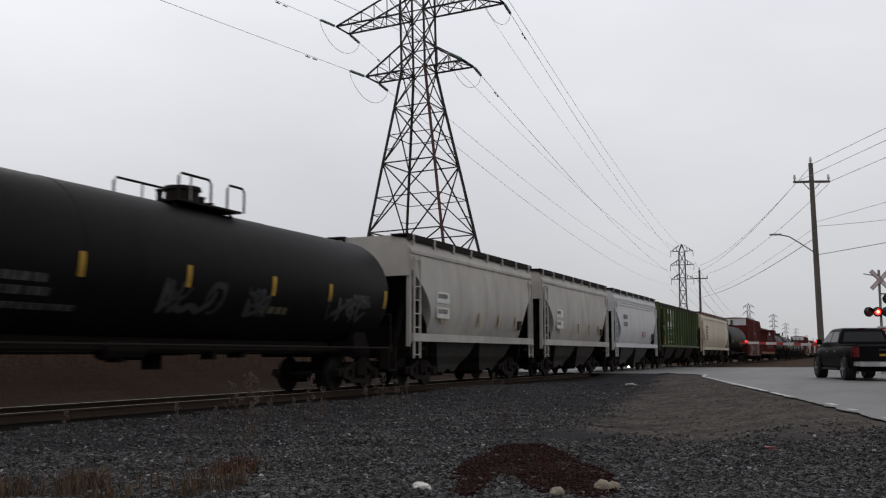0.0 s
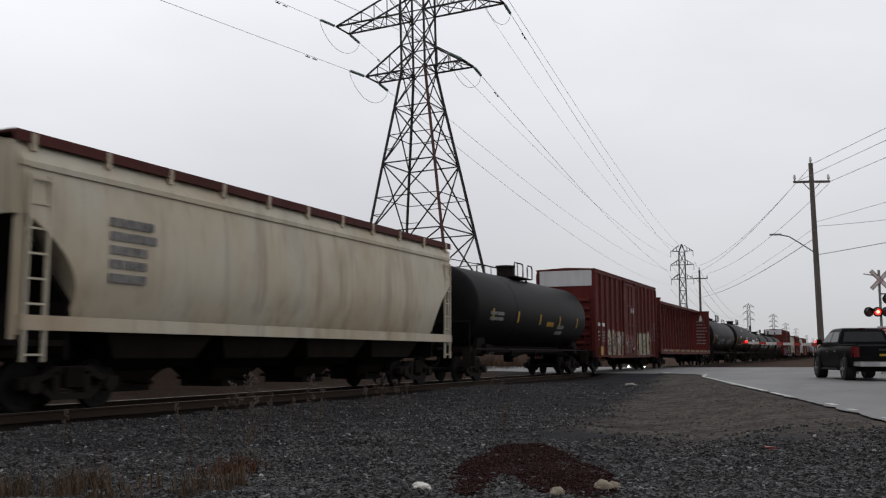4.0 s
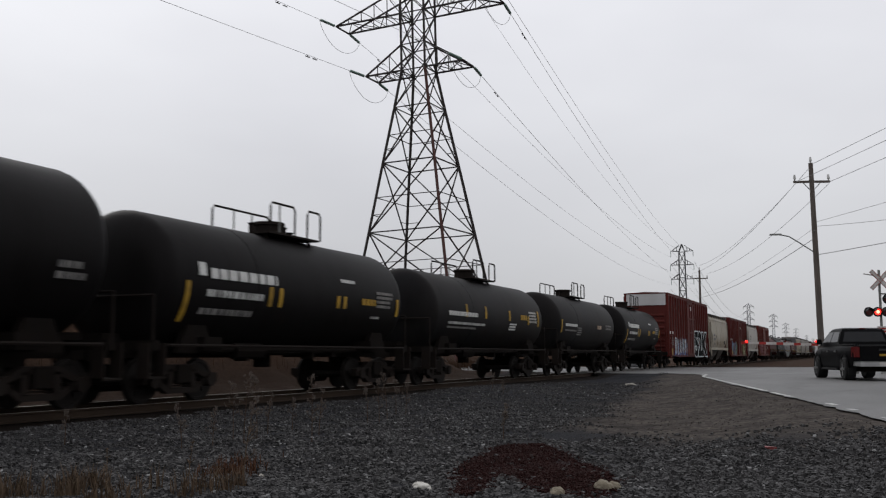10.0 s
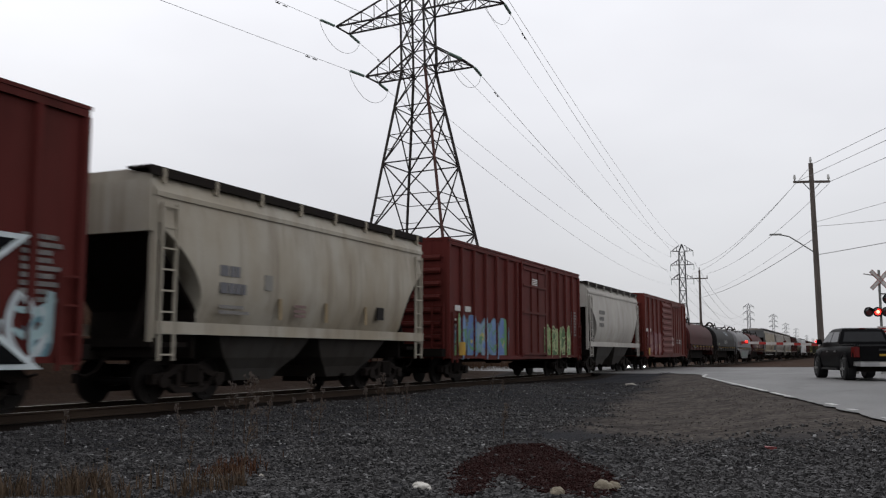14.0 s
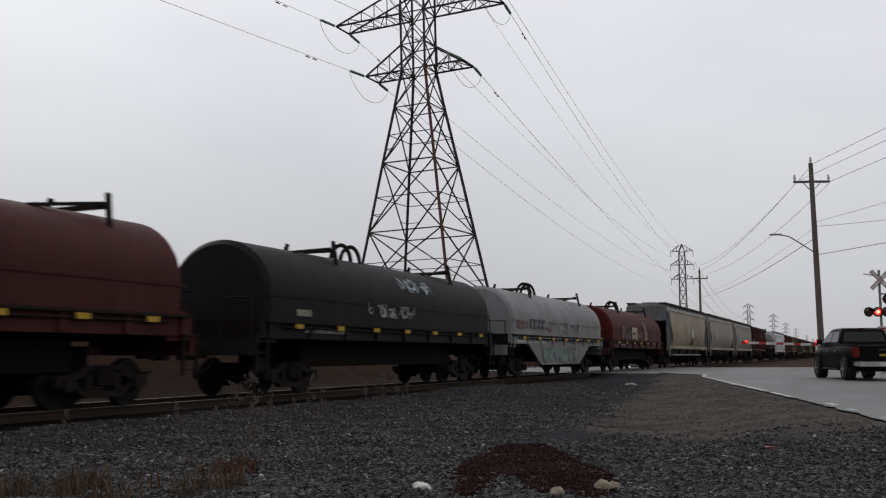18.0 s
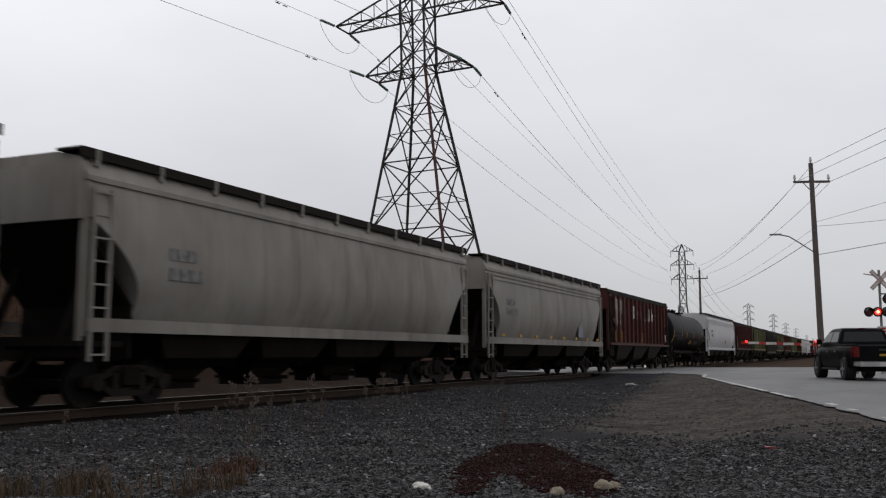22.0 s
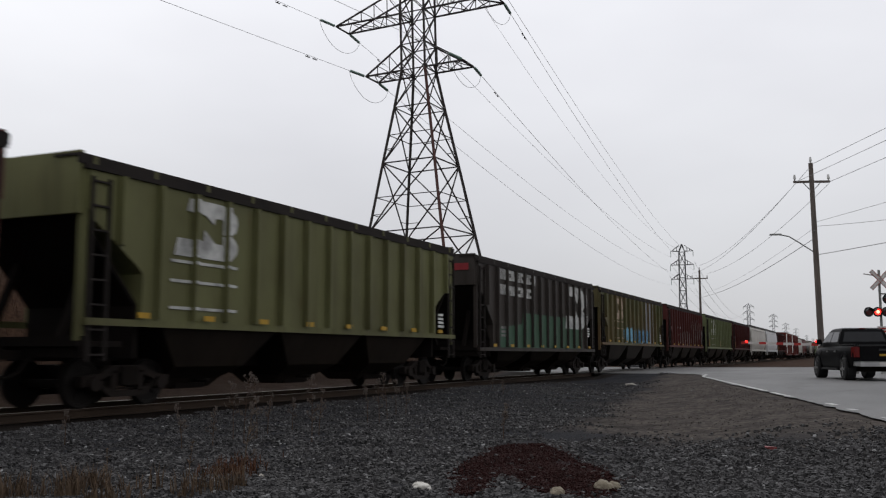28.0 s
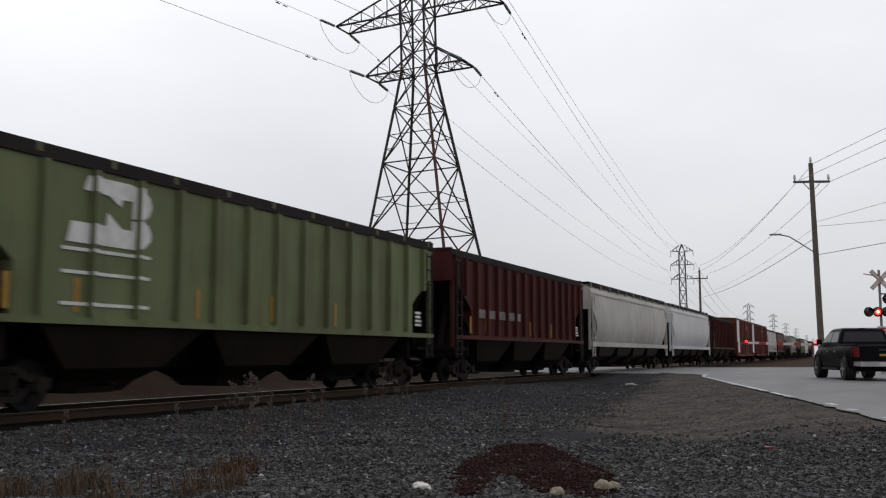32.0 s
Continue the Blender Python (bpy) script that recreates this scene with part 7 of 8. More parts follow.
def pickup(m):
    t = thing("pickup_truck", "black crew cab pickup truck seen from behind, waiting", "pickup truck", "", m)
    W = 0.99
    body = Shape()
    secs = [(-2.9, 0.55, 1.17, 0.93), (-2.82, 0.5, 1.24, 0.97), (-1.0, 0.45, 1.26, W), (0.2, 0.42, 1.24, W), (1.5, 0.42, 1.20, W), (2.3, 0.45, 1.12, 0.95), (2.8, 0.5, 1.02, 0.86), (2.92, 0.58, 0.9, 0.78)]
    body.rings([[(x, -w * 0.94, z0), (x, -w, z0 + 0.12), (x, -w, (z0 + z1) / 2 + 0.08), (x, -w * 0.965, z1 - 0.1), (x, -w * 0.9, z1), (x, w * 0.9, z1), (x, w * 0.965, z1 - 0.1), (x, w, (z0 + z1) / 2 + 0.08), (x, w, z0 + 0.12), (x, w * 0.94, z0)] for x, z0, z1, w in secs])
    part("body", body, CARPAINT, t, "", None, True)
    cab = Shape()
    cab.rings([[(-0.95, -0.92, 1.22), (1.75, -0.92, 1.22), (1.75, 0.92, 1.22), (-0.95, 0.92, 1.22)], [(-0.93, -0.9, 1.36), (1.5, -0.9, 1.36), (1.5, 0.9, 1.36), (-0.93, 0.9, 1.36)],
               [(-0.80, -0.76, 1.76), (0.82, -0.76, 1.76), (0.82, 0.76, 1.76), (-0.80, 0.76, 1.76)], [(-0.72, -0.70, 1.86), (0.62, -0.70, 1.86), (0.62, 0.70, 1.86), (-0.72, 0.70, 1.86)],
               [(-0.55, -0.58, 1.90), (0.45, -0.58, 1.90), (0.45, 0.58, 1.90), (-0.55, 0.58, 1.90)]])
    part("cab", cab, CARPAINT, t, "", None, True)

    def pane(name, corners, push):
        """A glass pane a little proud of the cab."""
        inner = [Vector(p) for p in corners]
        outer = [p + Vector(push) for p in inner]
        part(name, Shape().add(inner + outer, [(0, 1, 2, 3), (4, 7, 6, 5), (0, 4, 5, 1), (1, 5, 6, 2), (2, 6, 7, 3), (3, 7, 4, 0)]), GLASS, t)

    pane("rear_window", [(-0.93, -0.76, 1.38), (-0.93, 0.76, 1.38), (-0.805, 0.64, 1.75), (-0.805, -0.64, 1.75)], (-0.012, 0, 0.004))
    for s in (-1, 1):
        pane("side_window", [(-0.80, s * 0.9, 1.37), (0.14, s * 0.9, 1.37), (0.08, s * 0.765, 1.75), (-0.68, s * 0.765, 1.75)], (0, s * 0.012, 0.004))
        pane("side_window", [(0.22, s * 0.9, 1.37), (1.28, s * 0.9, 1.37), (0.74, s * 0.765, 1.75), (0.16, s * 0.765, 1.75)], (0, s * 0.012, 0.004))
        for x in (-0.88, 0.18, 1.25):
            part("door_seam", Shape().box(x - 0.008, x + 0.008, s * 0.985 - 0.006, s * 0.985 + 0.006, 0.62, 1.1), HOOD, t)
        for x in (-0.72, 0.32):
            part("door_handle", Shape().box(x - 0.1, x + 0.1, s * 0.995 - 0.02, s * 0.995 + 0.02, 1.0, 1.05), CHROME, t)
        part("mirror", Shape().rings([[(1.12, s * 0.96, 1.3), (1.12, s * 1.18, 1.3), (1.12, s * 1.18, 1.5), (1.12, s * 1.0, 1.5)], [(1.24, s * 0.98, 1.32), (1.24, s * 1.14, 1.32), (1.24, s * 1.14, 1.47), (1.24, s * 1.0, 1.47)]]), CARPAINT, t, "door mirror")
        part("tail_lamp", Shape().rings([[(-2.93, s * 0.76, z), (-2.93, s * 0.93, z), (-2.72, s * 0.985, z), (-2.72, s * 0.8, z)] for z in (0.82, 1.18)]), TAIL, t, "tall red tail lamp")
        part("bed_rail", Shape().box(-2.8, -1.0, s * 0.88 - 0.06, s * 0.88 + 0.06, 1.255, 1.285), HOOD, t)
        part("running_board", Shape().box(-1.0, 1.1, s * 0.95 - 0.09, s * 0.95 + 0.09, 0.36, 0.42), HOOD, t)
        for x in (-1.9, 1.8):
            arch = [(0.53 * math.cos(math.pi * k / 12), 0.45 + 0.53 * math.sin(math.pi * k / 12)) for k in range(13)] + [(-0.45 * math.cos(math.pi * k / 12), 0.45 + 0.45 * math.sin(math.pi * k / 12)) for k in range(13)]
            part("wheel_arch", Shape().prism([(x + a, b) for a, b in arch], s * 0.99 - 0.03, s * 0.99 + 0.03), CARPAINT, t, "flared wheel arch")
            part("wheel_well", Shape().tube([(x, s * 0.72, 0.45), (x, s * 0.993, 0.45)], 0.45, 20), HOOD, t)
            w = part("tyre", shared(("tyre",), lambda: Shape().rings([[(r * math.cos(2 * math.pi * k / 28), y, r * math.sin(2 * math.pi * k / 28)) for k in range(28)] for y, r in ((-0.13, 0.25), (-0.13, 0.36), (-0.09, 0.4), (0.09, 0.4), (0.13, 0.36), (0.13, 0.25))]), True), TYRE, t, "", pose(x, s * 0.94, 0.4))
            part("rim", shared(("rim",), lambda: Shape().tube([(0, -0.1, 0), (0, 0.1, 0)], 0.26, 20).box(-0.24, 0.24, -0.145, 0.145, -0.04, 0.04).box(-0.04, 0.04, -0.145, 0.145, -0.24, 0.24)
                           .beam((-0.17, -0.135, -0.17), (0.17, -0.135, 0.17), 0.02, 0.07).beam((-0.17, -0.135, 0.17), (0.17, -0.135, -0.17), 0.02, 0.07)
                           .tube([(0, -0.16, 0), (0, 0.16, 0)], 0.07, 10)), CHROME, w, "bright alloy rim")
    part("tailgate", Shape().box(-2.945, -2.88, -0.75, 0.75, 0.66, 1.2), CARPAINT, t)
    part("tailgate_lip", Shape().box(-2.96, -2.86, -0.75, 0.75, 1.2, 1.26), HOOD, t)
    part("tailgate_handle", Shape().box(-2.955, -2.945, -0.12, 0.12, 1.04, 1.11), HOOD, t)
    part("rear_bumper", Shape().rings([[(-3.07, y, 0.5), (-3.07, y, 0.66), (-2.86, y, 0.7), (-2.86, y, 0.5)] if abs(y) < 0.8 else [(-2.98, y, 0.52), (-2.98, y, 0.64), (-2.8, y, 0.68), (-2.8, y, 0.52)] for y in (-0.95, -0.78, 0.78, 0.95)]), CHROME, t, "dull chrome rear bumper")
    part("number_plate_bar", Shape().box(-3.085, -3.07, -0.16, 0.16, 0.52, 0.65), SIGN, t, "plain pale plate")
    part("badge", Shape().box(-2.96, -2.945, -0.11, 0.11, 0.86, 0.93), YELLOW, t, "small plain gold badge")
    part("roof_lamp", Shape().box(-0.76, -0.7, -0.1, 0.1, 1.86, 1.885), TAIL, t)
    part("exhaust", Shape().tube([(-3.0, -0.6, 0.36), (-2.3, -0.6, 0.4)], 0.04, 8), STEEL, t)
    part("underbody", Shape().box(-2.7, 2.6, -0.7, 0.7, 0.32, 0.56), GRIME, t)
    return t


heading = TURN - radians(8.0)
c = plan(15.65, 35.3, -0.045)
pickup(Matrix.Translation(c) @ pose(0, 0, 0, 0, 0, math.degrees(heading)))


# ---- loose stones of the ballast, weeds and grass ----
HEADLAMP = glow("lit_headlamp", (1.0, 0.97, 0.9), 9.0)


def waiting_car(m):
    """A low dark saloon beyond the track, facing the crossing; x points to its nose."""
    t = thing("saloon_car", "dark saloon car with lit headlamps waiting beyond the track", "car", "", m)
    secs = [(-2.2, 0.4, 0.85, 0.75), (-2.0, 0.3, 0.92, 0.84), (-0.9, 0.25, 0.92, 0.88), (0.9, 0.25, 0.86, 0.88), (1.7, 0.28, 0.76, 0.85), (2.1, 0.32, 0.66, 0.74), (2.2, 0.4, 0.58, 0.62)]
    part("body", Shape().rings([[(x, -w * 0.95, z0), (x, -w, (z0 + z1) / 2), (x, -w * 0.92, z1), (x, w * 0.92, z1), (x, w, (z0 + z1) / 2), (x, w * 0.95, z0)] for x, z0, z1, w in secs]), CARPAINT, t, "", None, True)
    part("cabin", Shape().rings([[(-1.5, -0.82, 0.88), (0.95, -0.82, 0.84), (0.95, 0.82, 0.84), (-1.5, 0.82, 0.88)], [(-0.95, -0.62, 1.36), (0.1, -0.62, 1.38), (0.1, 0.62, 1.38), (-0.95, 0.62, 1.36)]]), GLASS, t)
    part("roof", Shape().rings([[(-0.97, -0.63, 1.35), (0.12, -0.63, 1.37), (0.12, 0.63, 1.37), (-0.97, 0.63, 1.35)], [(-0.8, -0.5, 1.41), (0.0, -0.5, 1.42), (0.0, 0.5, 1.42), (-0.8, 0.5, 1.41)]]), CARPAINT, t)
    part("grille", Shape().box(2.17, 2.21, -0.4, 0.4, 0.42, 0.55), HOOD, t)
    part("bumper", Shape().box(2.05, 2.23, -0.68, 0.68, 0.3, 0.4), CARPAINT, t)
    for s in (-1, 1):
        part("headlamp", Shape().tube([(2.02, s * 0.7, 0.62), (2.16, s * 0.7, 0.61), (2.18, s * 0.7, 0.61)], 0.09, 14, [0.1, 0.09, 0.06]), HEADLAMP, t, "lit white headlamp")
        part("mirror", Shape().box(0.62, 0.72, s * 0.95 - 0.09, s * 0.95 + 0.09, 0.88, 0.98), CARPAINT, t)
        for x in (-1.3, 1.35):
            w = part("tyre", Shape().tube([(x, s * 0.72, 0.31), (x, s * 0.9, 0.31)], 0.31, 20), TYRE, t)
            part("rim", Shape().tube([(x, s * 0.89, 0.31), (x, s * 0.91, 0.31)], 0.19, 12), CHROME, w)
    return t


c = plan(18.2, 88.0, -0.89)
waiting_car(Matrix.Translation(c) @ pose(0, 0, 0, 0, 0, 180 + math.degrees(math.atan2(c.y, c.x))))


def stones(name, count, region, size, mat, label, seed, sink=0.25):
    """Broken stones strewn over a stretch of the ground, joined into one mesh."""
    rng = np.random.default_rng(seed)
    cube = np.array([(-1, -1, -1), (1, -1, -1), (1, 1, -1), (-1, 1, -1), (-1, -1, 1), (1, -1, 1), (1, 1, 1), (-1, 1, 1)], float) * 0.5
    quads = np.array([(0, 3, 2, 1), (4, 5, 6, 7), (0, 1, 5, 4), (1, 2, 6, 5), (2, 3, 7, 6), (3, 0, 4, 7)])
    spots = []
    while len(spots) < count:
        p = region(rng)
        if p is not None:
            spots.append(p)
    c = np.array(spots)
    n = len(c)
    sc = size[0] + (size[1] - size[0]) * rng.random((n, 1, 1)) ** 2
    v = cube[None] * sc * np.array([1.0, 0.9, 0.8]) * (0.8 + 0.4 * rng.random((n, 1, 3)))
    v += (rng.random((n, 8, 3)) - 0.5) * sc * 0.42
    a, b = rng.random(n) * 6.283, (rng.random(n) - 0.5) * 1.1
    ca, sa, cb, sb = np.cos(a)[:, None], np.sin(a)[:, None], np.cos(b)[:, None], np.sin(b)[:, None]
    x, y, z = v[..., 0], v[..., 1], v[..., 2]
    x, z = x * cb - z * sb, x * sb + z * cb
    x, y = x * ca - y * sa, x * sa + y * ca
    v = np.stack((x, y, z), -1) + c[:, None, :] + np.array([0, 0, 1.0]) * sc * (0.3 - sink)
    f = (quads[None] + 8 * np.arange(n)[:, None, None]).reshape(-1, 4)
    me = bpy.data.meshes.new(name)
    me.from_pydata(v.reshape(-1, 3).tolist(), [], f.tolist())
    return tagged(part(name, me, mat), label, "gravel", "", "stuff")


def stone_material():
    mat = bpy.data.materials.new("broken_stone")
    mat.use_nodes = True
    nt = mat.node_tree
    b = nt.nodes["Principled BSDF"]
    geo = nt.nodes.new("ShaderNodeNewGeometry")
    r = nt.nodes.new("ShaderNodeValToRGB")
    el = r.color_ramp.elements
    el[0].position, el[0].color = 0.0, (0.0135, 0.0128, 0.0128, 1)
    el[1].position, el[1].color = 1.0, (0.2, 0.2, 0.2, 1)
    e = el.new(0.6)
    e.color = (0.036, 0.0345, 0.0350, 1)
    e = el.new(0.965)
    e.color = (0.058, 0.0558, 0.0565, 1)
    nt.links.new(geo.outputs["Random Per Island"], r.inputs["Fac"])
    nt.links.new(r.outputs["Color"], b.inputs["Base Color"])
    b.inputs["Roughness"].default_value = 0.75
    b.inputs["Specular IOR Level"].default_value = 0.25
    return mat


STONE = stone_material()


def at_ground(x, y, z=-0.34):
    """Plan place, to the right and ahead, of the ground under a line of sight: x across and y down in parts of the view."""
    u, v = (x - 0.5) * 2 * math.tan(radians(25.5)), (0.28125 - y) * 2 * math.tan(radians(25.5))
    up = math.sin(RISE) + v * math.cos(RISE)
    far = (z - EYE.z) / up
    return u * far, far * (math.cos(RISE) - v * math.sin(RISE))


PATCH = [at_ground(x, y, -0.37) for x, y in ((0.545, 0.517), (0.563, 0.506), (0.60, 0.502), (0.632, 0.513), (0.66, 0.524), (0.692, 0.538), (0.70, 0.56), (0.63, 0.565), (0.60, 0.556), (0.585, 0.545), (0.565, 0.537), (0.55, 0.548), (0.535, 0.566), (0.512, 0.562), (0.52, 0.528))]


def within(poly, x, y):
    odd = False
    for (x0, y0), (x1, y1) in zip(poly, poly[1:] + poly[:1]):
        if (y0 > y) != (y1 > y) and x < x0 + (x1 - x0) * (y - y0) / (y1 - y0):
            odd = not odd
    return odd


def gravel_region(rng):
    ahead = 6.2 + 33.0 * rng.random() ** 1.95
    right = (rng.random() - 0.5) * (ahead * 1.02 + 2.0)
    p = plan(right, ahead)
    if p.y > 12.1 + 0.25 * math.sin(p.x * 1.7) + 0.2 * math.sin(p.x * 4.1) or road_gap(p.x, p.y) < 0.4:
        return None
    # bare dirt along the road's edge, red crumbled patch
    e = 1.3 * noise.noise(Vector((p.x * 0.7, p.y * 0.7, 3))) + 0.5 * noise.noise(Vector((p.x * 2.1, p.y * 2.1, 8)))
    bare = smooth(-3.1, -1.9, right - 0.285 * ahead + 0.7 * e) * smooth(13.5, 17.5, ahead + 0.8 * right + 3.2 * e)
    bare = max(bare, 0.6 * smooth(0.4, 2.6, right - 0.285 * ahead + e))
    if rng.random() < 0.997 * bare:
        return None
    if within(PATCH, right, ahead) and rng.random() < 0.92:
        return None
    return (p.x, p.y, ground_z(p.x, p.y))


stones("gravel", 118000, gravel_region, (0.016, 0.046), STONE, "dark grey broken ballast stones", 5, 0.12)
stones("gravel", 16000, gravel_region, (0.012, 0.026), STONE, "fine dark grey ballast chips", 55, 0.1)


RED_STONE = material("crumbled_red_brick", (0.022, 0.0066, 0.0056), 0.9, 0.0, (0.0125, 0.0056, 0.005), 0.6, 20.0, gloss=0.1)
def rubble_region(rng):
    right, ahead = rng.uniform(-0.2, 2.8), rng.uniform(7.6, 12.6)
    wob = Vector((right * 2.2, ahead * 1.3, 4.0))
    if not within(PATCH, right + 0.16 * noise.noise(wob) + rng.normal(0, 0.05), ahead + 0.45 * noise.noise(wob + Vector((7, 0, 0))) + rng.normal(0, 0.14)):
        return None
    p = plan(right, ahead)
    return (p.x, p.y, ground_z(p.x, p.y) + 0.012)


stones("red_rubble", 13000, rubble_region, (0.01, 0.026), RED_STONE, "dark red crumbled brick rubble", 6)


GRIT = material("brown_grit", (0.045, 0.036, 0.03), 0.9, 0.0, (0.02, 0.017, 0.015), 0.7, 2.0, random=0.4)


def dirt_region(rng):
    ahead = 9.0 + 24.0 * rng.random()
    p = plan(2.0 + 9.0 * rng.random(), ahead)
    if road_gap(p.x, p.y) < 0.25 or p.y > 11.4:
        return None
    return (p.x, p.y, ground_z(p.x, p.y))


stones("loose_grit", 6500, dirt_region, (0.008, 0.02), GRIT, "loose grit on bare dirt", 9)
PALE_ROCK = material("pale_rock", (0.34, 0.32, 0.28), 0.85, 0.0, (0.2, 0.185, 0.16), 0.7, 9.0, bump=0.5)
WHITE_ROCK = material("white_rock", (0.55, 0.53, 0.49), 0.85, 0.0, (0.36, 0.34, 0.3), 0.7, 9.0, bump=0.5)
TAN_ROCK = material("tan_rock", (0.22, 0.19, 0.14), 0.85, 0.0, (0.13, 0.11, 0.085), 0.7, 9.0, bump=0.5)


def rock(right, ahead, size, mat, label, seed):
    rng = random.Random(seed)
    bm = bmesh.new()
    bmesh.ops.create_icosphere(bm, subdivisions=3, radius=0.5)
    for v in bm.verts:
        n = 1 + 0.35 * noise.noise(v.co * 2.1 + Vector((seed, 0, 0))) + 0.15 * noise.noise(v.co * 6 + Vector((0, seed, 0)))
        v.co = Vector((v.co.x * size[0], v.co.y * size[1], v.co.z * size[2])) * n
    me = bpy.data.meshes.new("rock")
    bm.to_mesh(me)
    bm.free()
    p = plan(right, ahead)
    tagged(part("rock", me, mat, None, "", pose(p.x, p.y, ground_z(p.x, p.y) + 0.22 * size[2], 0, 0, rng.uniform(0, 180))), label, "rock", "loose rocks on the gravel")


rock(-0.20, 8.62, (0.21, 0.16, 0.1), WHITE_ROCK, "pale flat stone on dark gravel", 3)
rock(1.48, 8.75, (0.19, 0.17, 0.14), TAN_ROCK, "tan lumpy rock on dark gravel", 4)
rock(1.60, 8.85, (0.13, 0.12, 0.11), TAN_ROCK, "tan lumpy rock on dark gravel", 5)
rock(1.0, 8.35, (0.13, 0.12, 0.1), TAN_ROCK, "tan lumpy rock on dark gravel", 6)
rock(-1.86, 9.7, (0.07, 0.06, 0.05), PALE_ROCK, "small pale stone on dark gravel", 7)
rock(7.3, 36.5, (0.45, 0.35, 0.12), PALE_ROCK, "pale flat stone on bare dirt", 9)
p = plan(3.88, 11.2)
tagged(part("litter", Shape().rings([[(-0.08, -0.05, z0), (0.09, -0.04 - z0, z0 * 0.6), (0.08, 0.05, z0), (-0.05, 0.04 + z0, z0 * 0.5)] for z0 in (0.0, 0.035)]), spray((0.16, 0.03, 0.03)), None, "", pose(p.x, p.y, ground_z(p.x, p.y), 6, 4, 20)), "small crumpled red wrapper on the dirt", "litter")
WATER = material("standing_water", (0.012, 0.012, 0.013), 0.06, 0.0, grain=0.0, bump=0.02, gloss=0.5)
for a0, b0, a1, b1, w in ((11.55, 47.2, 12.3, 53.0, 0.16), (11.9, 47.6, 12.7, 53.2, 0.14), (10.7, 45.6, 11.2, 47.4, 0.1)):
    q = [plan(a0 - w * 0.6, b0 + 0.5, -0.045), plan(a0 + w * 0.4, b0, -0.045), plan(a0 + w, (b0 + b1) / 2, -0.045), plan(a1 + w * 0.6, b1 - 0.6, -0.045), plan(a1, b1, -0.045), plan(a1 - w, b1 - 0.9, -0.045), plan(a0 - w, (b0 + b1) / 2 - 0.4, -0.045)]
    me = Shape().rings([[(c.x, c.y, road_z(c.x, c.y) + h) for c in q] for h in (-0.02, 0.006)])
    solid("puddle", me, WATER, "narrow dark puddle in a wheel rut of the road", "puddle", "structure")


# ---- weeds and dry grass ----
STRAW = material("dry_straw", (0.095, 0.066, 0.043), 0.9, 0.0, (0.05, 0.033, 0.023), 0.7, 8.0, gloss=0.1)
STALK = material("dead_brown_stalk", (0.07, 0.045, 0.03), 0.9, 0.0, (0.04, 0.027, 0.02), 0.6, 8.0, gloss=0.1)
SEED = material("dull_seed_heads", (0.11, 0.09, 0.078), 0.95, 0.0, (0.065, 0.054, 0.047), 0.6, 20.0, gloss=0.05)


def weed(right, ahead, height, seed, mat=None, fluffy=True):
    rng = random.Random(seed)
    p = plan(right, ahead)
    height *= 1.25
    w = thing("dry_weed", "dead brown weed stalk with dull seed heads", "weed", "dry weeds by the track", pose(p.x, p.y, ground_z(p.x, p.y)))
    bx, by = rng.uniform(-0.12, 0.12) * height, rng.uniform(-0.12, 0.12) * height
    spine = lambda u: Vector((bx * u * u, by * u * u, height * u))
    part("stem", Shape().tube([spine(k / 6) for k in range(7)], 0.006, 5, [0.007 - 0.0008 * k for k in range(7)]), mat or STALK, w)
    heads = Shape()
    for k in range(int(9 + 9 * height)):
        u = 1 - 0.7 * rng.random() ** 1.6
        a, ln = rng.uniform(0, 6.28), height * rng.uniform(0.06, 0.2) * (1.25 - u)
        s0 = spine(u)
        e = s0 + Vector((math.cos(a) * ln, math.sin(a) * ln, ln * rng.uniform(0.5, 1.1)))
        part("twig", Shape().beam(s0, e, 0.005), mat or STALK, w)
        if fluffy:
            for _ in range(6):
                c = e + Vector((rng.uniform(-1, 1), rng.uniform(-1, 1), rng.uniform(-1, 1.5))) * 0.022
                r = rng.uniform(0.006, 0.012)
                heads.add([c + Vector((r, 0, 0)), c + Vector((-r, 0, 0)), c + Vector((0, r, 0)), c + Vector((0, -r, 0)), c + Vector((0, 0, 1.6 * r)), c + Vector((0, 0, -1.6 * r))],
                          [(0, 2, 4), (2, 1, 4), (1, 3, 4), (3, 0, 4), (2, 0, 5), (1, 2, 5), (3, 1, 5), (0, 3, 5)])
    if fluffy:
        tagged(part("seed_fluff", heads, SEED, w), kind="stuff")


for k, (x, y, h) in enumerate(((0.263, 0.498, 0.62), (0.275, 0.500, 0.75), (0.29, 0.495, 0.72), (0.302, 0.488, 0.5), (0.352, 0.497, 0.75), (0.36, 0.49, 0.55), (0.415, 0.478, 0.55), (0.428, 0.476, 0.62),
                               (0.437, 0.474, 0.66), (0.447, 0.470, 0.55), (0.458, 0.468, 0.5), (0.556, 0.448, 0.35), (0.568, 0.452, 0.3), (0.205, 0.508, 0.45), (0.073, 0.502, 0.35), (0.568, 0.50, 0.38), (0.24, 0.505, 0.4), (0.33, 0.485, 0.4))):
    weed(*at_ground(x, y), h, 100 + k)
weed(*at_ground(0.274, 0.556, -0.36), 0.62, 140, STRAW)
weed(*at_ground(0.212, 0.555, -0.36), 0.35, 141, STRAW, False)
weed(*at_ground(0.120, 0.553, -0.36), 0.3, 142, STRAW, False)


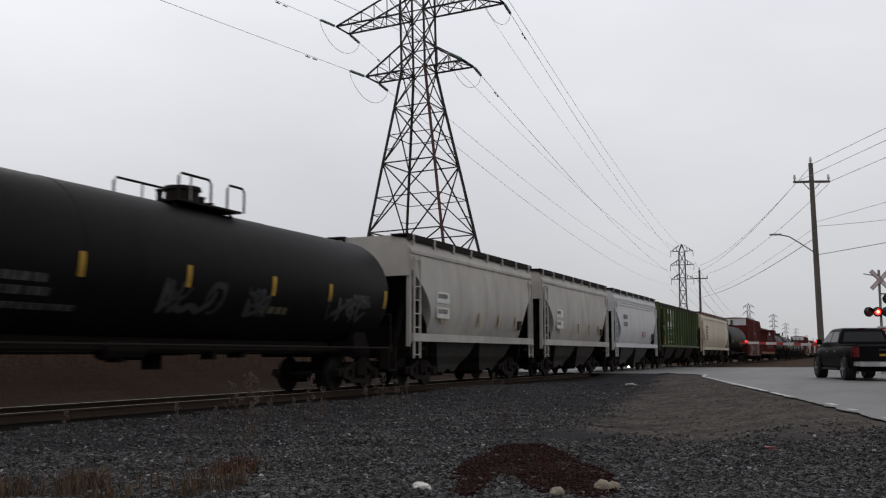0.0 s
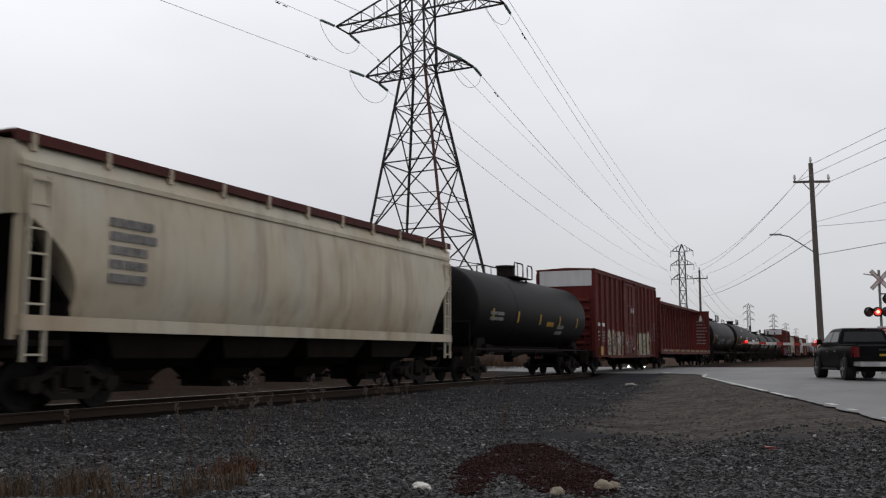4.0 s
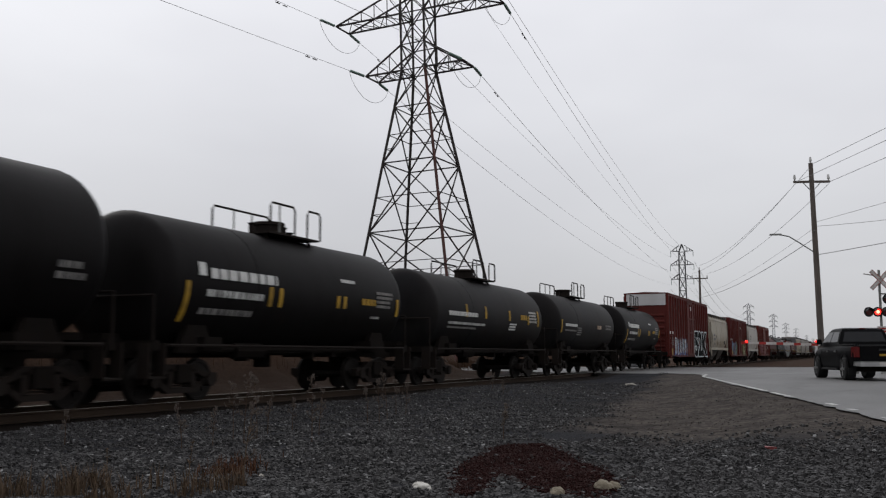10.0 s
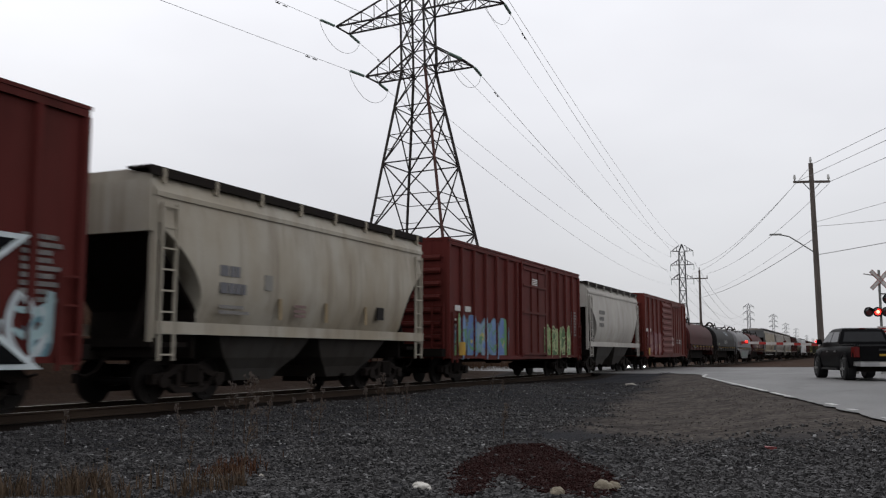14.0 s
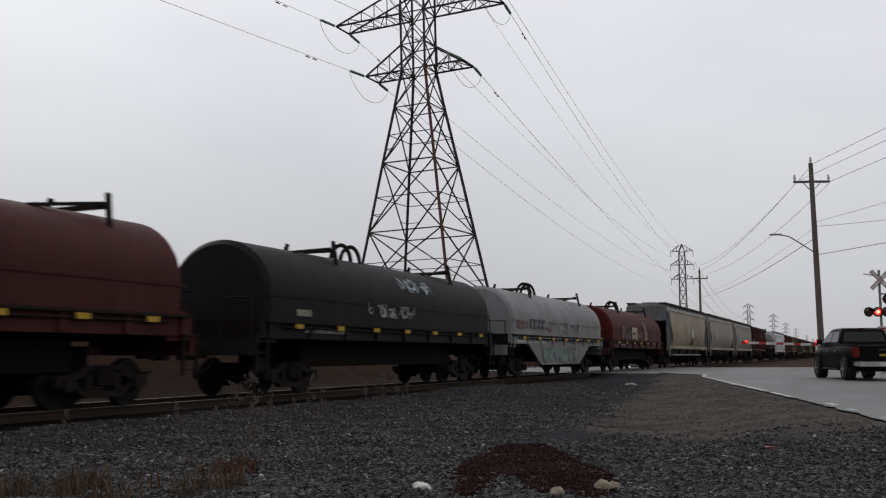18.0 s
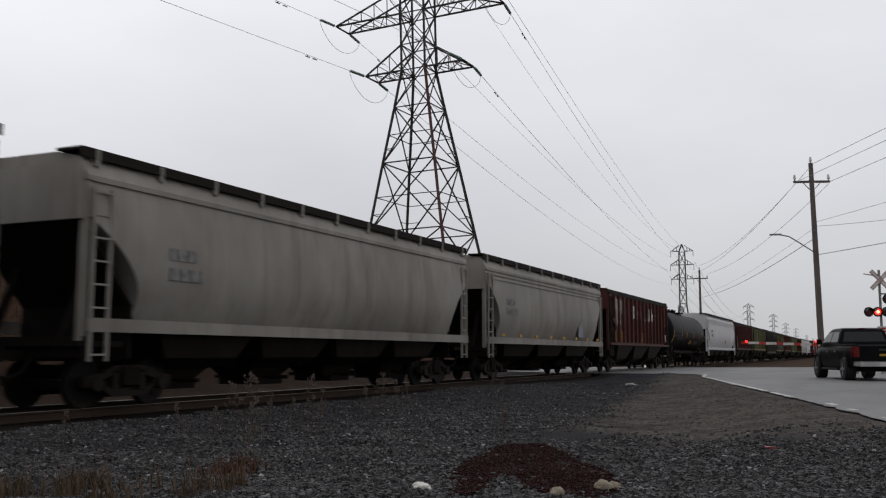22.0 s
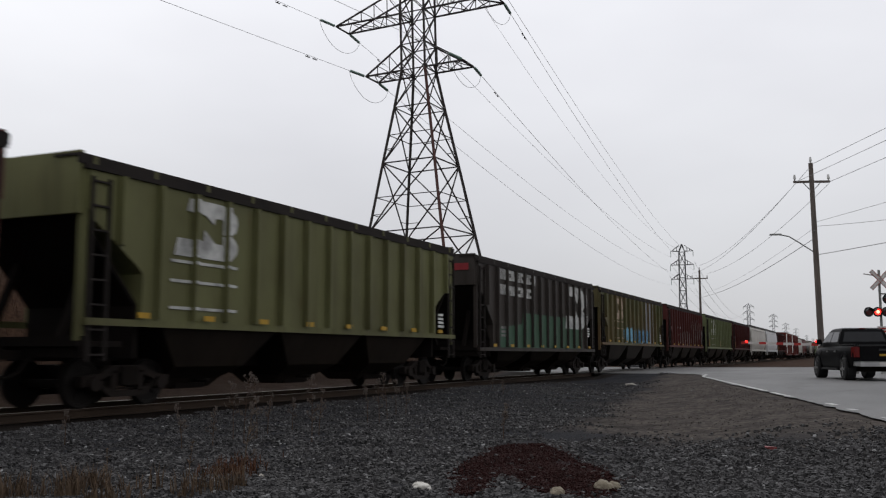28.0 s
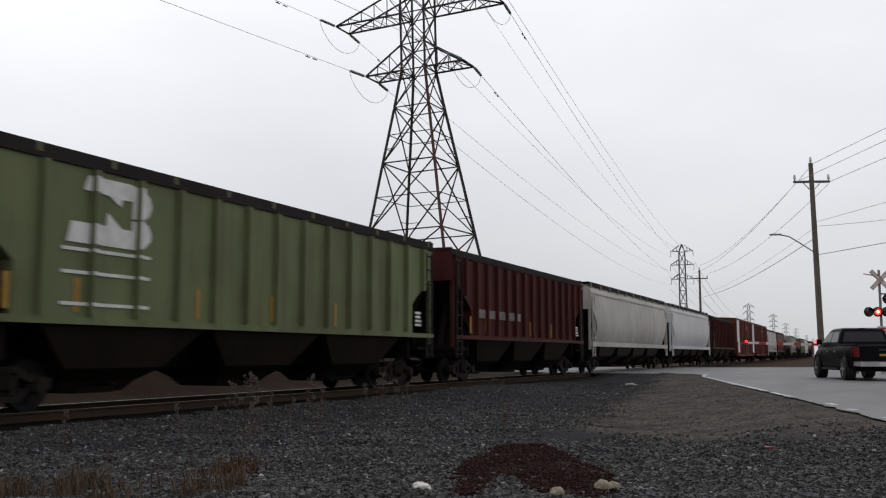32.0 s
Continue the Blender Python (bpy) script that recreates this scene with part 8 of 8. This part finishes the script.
def blades(name, count, region, height, mat, label, seed, wide=0.006):
    """Thin bent grass blades, joined."""
    rng = np.random.default_rng(seed)
    v, f = [], []
    while len(v) < 5 * count:
        p = region(rng)
        if p is None:
            continue
        h, a = height[0] + (height[1] - height[0]) * rng.random(), rng.random() * 6.283
        lean = h * (0.15 + 0.5 * rng.random())
        c, s = math.cos(a), math.sin(a)
        x, y, z = p
        n = len(v)
        wx, wy = -s * wide, c * wide
        v += [(x - wx, y - wy, z), (x + wx, y + wy, z), (x + c * lean * 0.3 + wx * 0.8, y + s * lean * 0.3 + wy * 0.8, z + h * 0.6), (x + c * lean * 0.3 - wx * 0.8, y + s * lean * 0.3 - wy * 0.8, z + h * 0.6), (x + c * lean, y + s * lean, z + h)]
        f += [(n, n + 1, n + 2, n + 3), (n + 3, n + 2, n + 4)]
    me = bpy.data.meshes.new(name)
    me.from_pydata(v, [], f)
    return tagged(part(name, me, mat), label, "grass", "", "stuff")


def tuft_region(rng):
    right = -4.8 + 3.0 * rng.random() ** 1.3
    ahead = 7.9 + 1.0 * rng.random() + 0.25 * math.sin(right * 5)
    p = plan(right, ahead)
    if noise.noise(Vector((p.x * 1.6, p.y * 1.6, 7))) < -0.05:
        return None
    return (p.x, p.y, ground_z(p.x, p.y))


blades("dry_grass", 1100, tuft_region, (0.05, 0.26), STRAW, "tufts of dry straw-coloured grass on gravel", 21)


def brown_region(rng):
    u, w = at_ground(0.262, 0.533, -0.36)
    p = plan(u + 0.15 * rng.standard_normal(), w + 0.4 * rng.standard_normal())
    return (p.x, p.y, ground_z(p.x, p.y))


blades("dead_grass", 380, brown_region, (0.04, 0.16), material("dead_rust_grass", (0.075, 0.035, 0.02), 0.9, 0.0, (0.04, 0.02, 0.013), 0.6, 8.0, gloss=0.05), "low rust-brown dead grass on gravel", 22)


def bank_region(rng):
    x = -10 + 125 * rng.random() ** 1.2
    y = 21.5 + 11 * rng.random()
    if rng.random() > 0.35 + 0.65 * smooth(20, 27, y):
        return None
    return (x, y, ground_z(x, y) - 0.05)


blades("reeds", 26000, bank_region, (0.25, 0.95), material("dry_reeds", (0.046, 0.026, 0.016), 0.95, 0.0, (0.025, 0.0145, 0.0095), 0.7, 0.4, gloss=0.05), "dry brown reeds and grass on the bank", 23, 0.007)


def bush(x, y, height, seed):
    rng = random.Random(seed)
    b = thing("bush", "leafless dark bush on the grassy bank", "bush", "bushes on the bank", pose(x, y, ground_z(x, y)))
    for k in range(14):
        a, t = rng.uniform(0, 6.28), rng.uniform(0.05, 0.5)
        e = Vector((math.cos(a) * t, math.sin(a) * t, 1.0)) * height * rng.uniform(0.6, 1.0)
        twigs = Shape().tube([(0, 0, -0.1), e * 0.5 + Vector((rng.uniform(-0.1, 0.1), rng.uniform(-0.1, 0.1), 0)), e], 0.02, 5, [0.025, 0.015, 0.006])
        for _ in range(14):
            u = rng.uniform(0.35, 1.0)
            q = e * u
            twigs.beam(q, q + Vector((rng.uniform(-1, 1), rng.uniform(-1, 1), rng.uniform(0.1, 1))) * 0.3 * height * 0.5, 0.008)
        part("branch", twigs, STALK, b)


for k in range(26):
    rng = random.Random(900 + k)
    bush(rng.uniform(16, 75), rng.uniform(24, 31), rng.uniform(0.6, 1.5), 300 + k)


# ---- things that move ----
def motions():
    ticks = [2.0 * k for k in range(17)]
    for car, middle in CARS:
        walk(car, [(t, pose(middle - travelled(t), YC, 0)) for t in ticks])
    # every wheel turns alike: one turn for each of its girths travelled, to the front
    first = WHEELS[0]
    start = travelled(0.0)
    walk(first, [(k / FPS, pose(0, 0, 0, 0, -math.degrees((travelled(k / FPS) - start) / WHEEL_R), 0)) for k in range(32 * FPS + 1)])
    keys = first.animation_data
    for w in WHEELS[1:]:
        w.rotation_mode = "QUATERNION"
        other = w.animation_data_create()
        other.action = keys.action
        other.action_slot = keys.action_slot


motions()
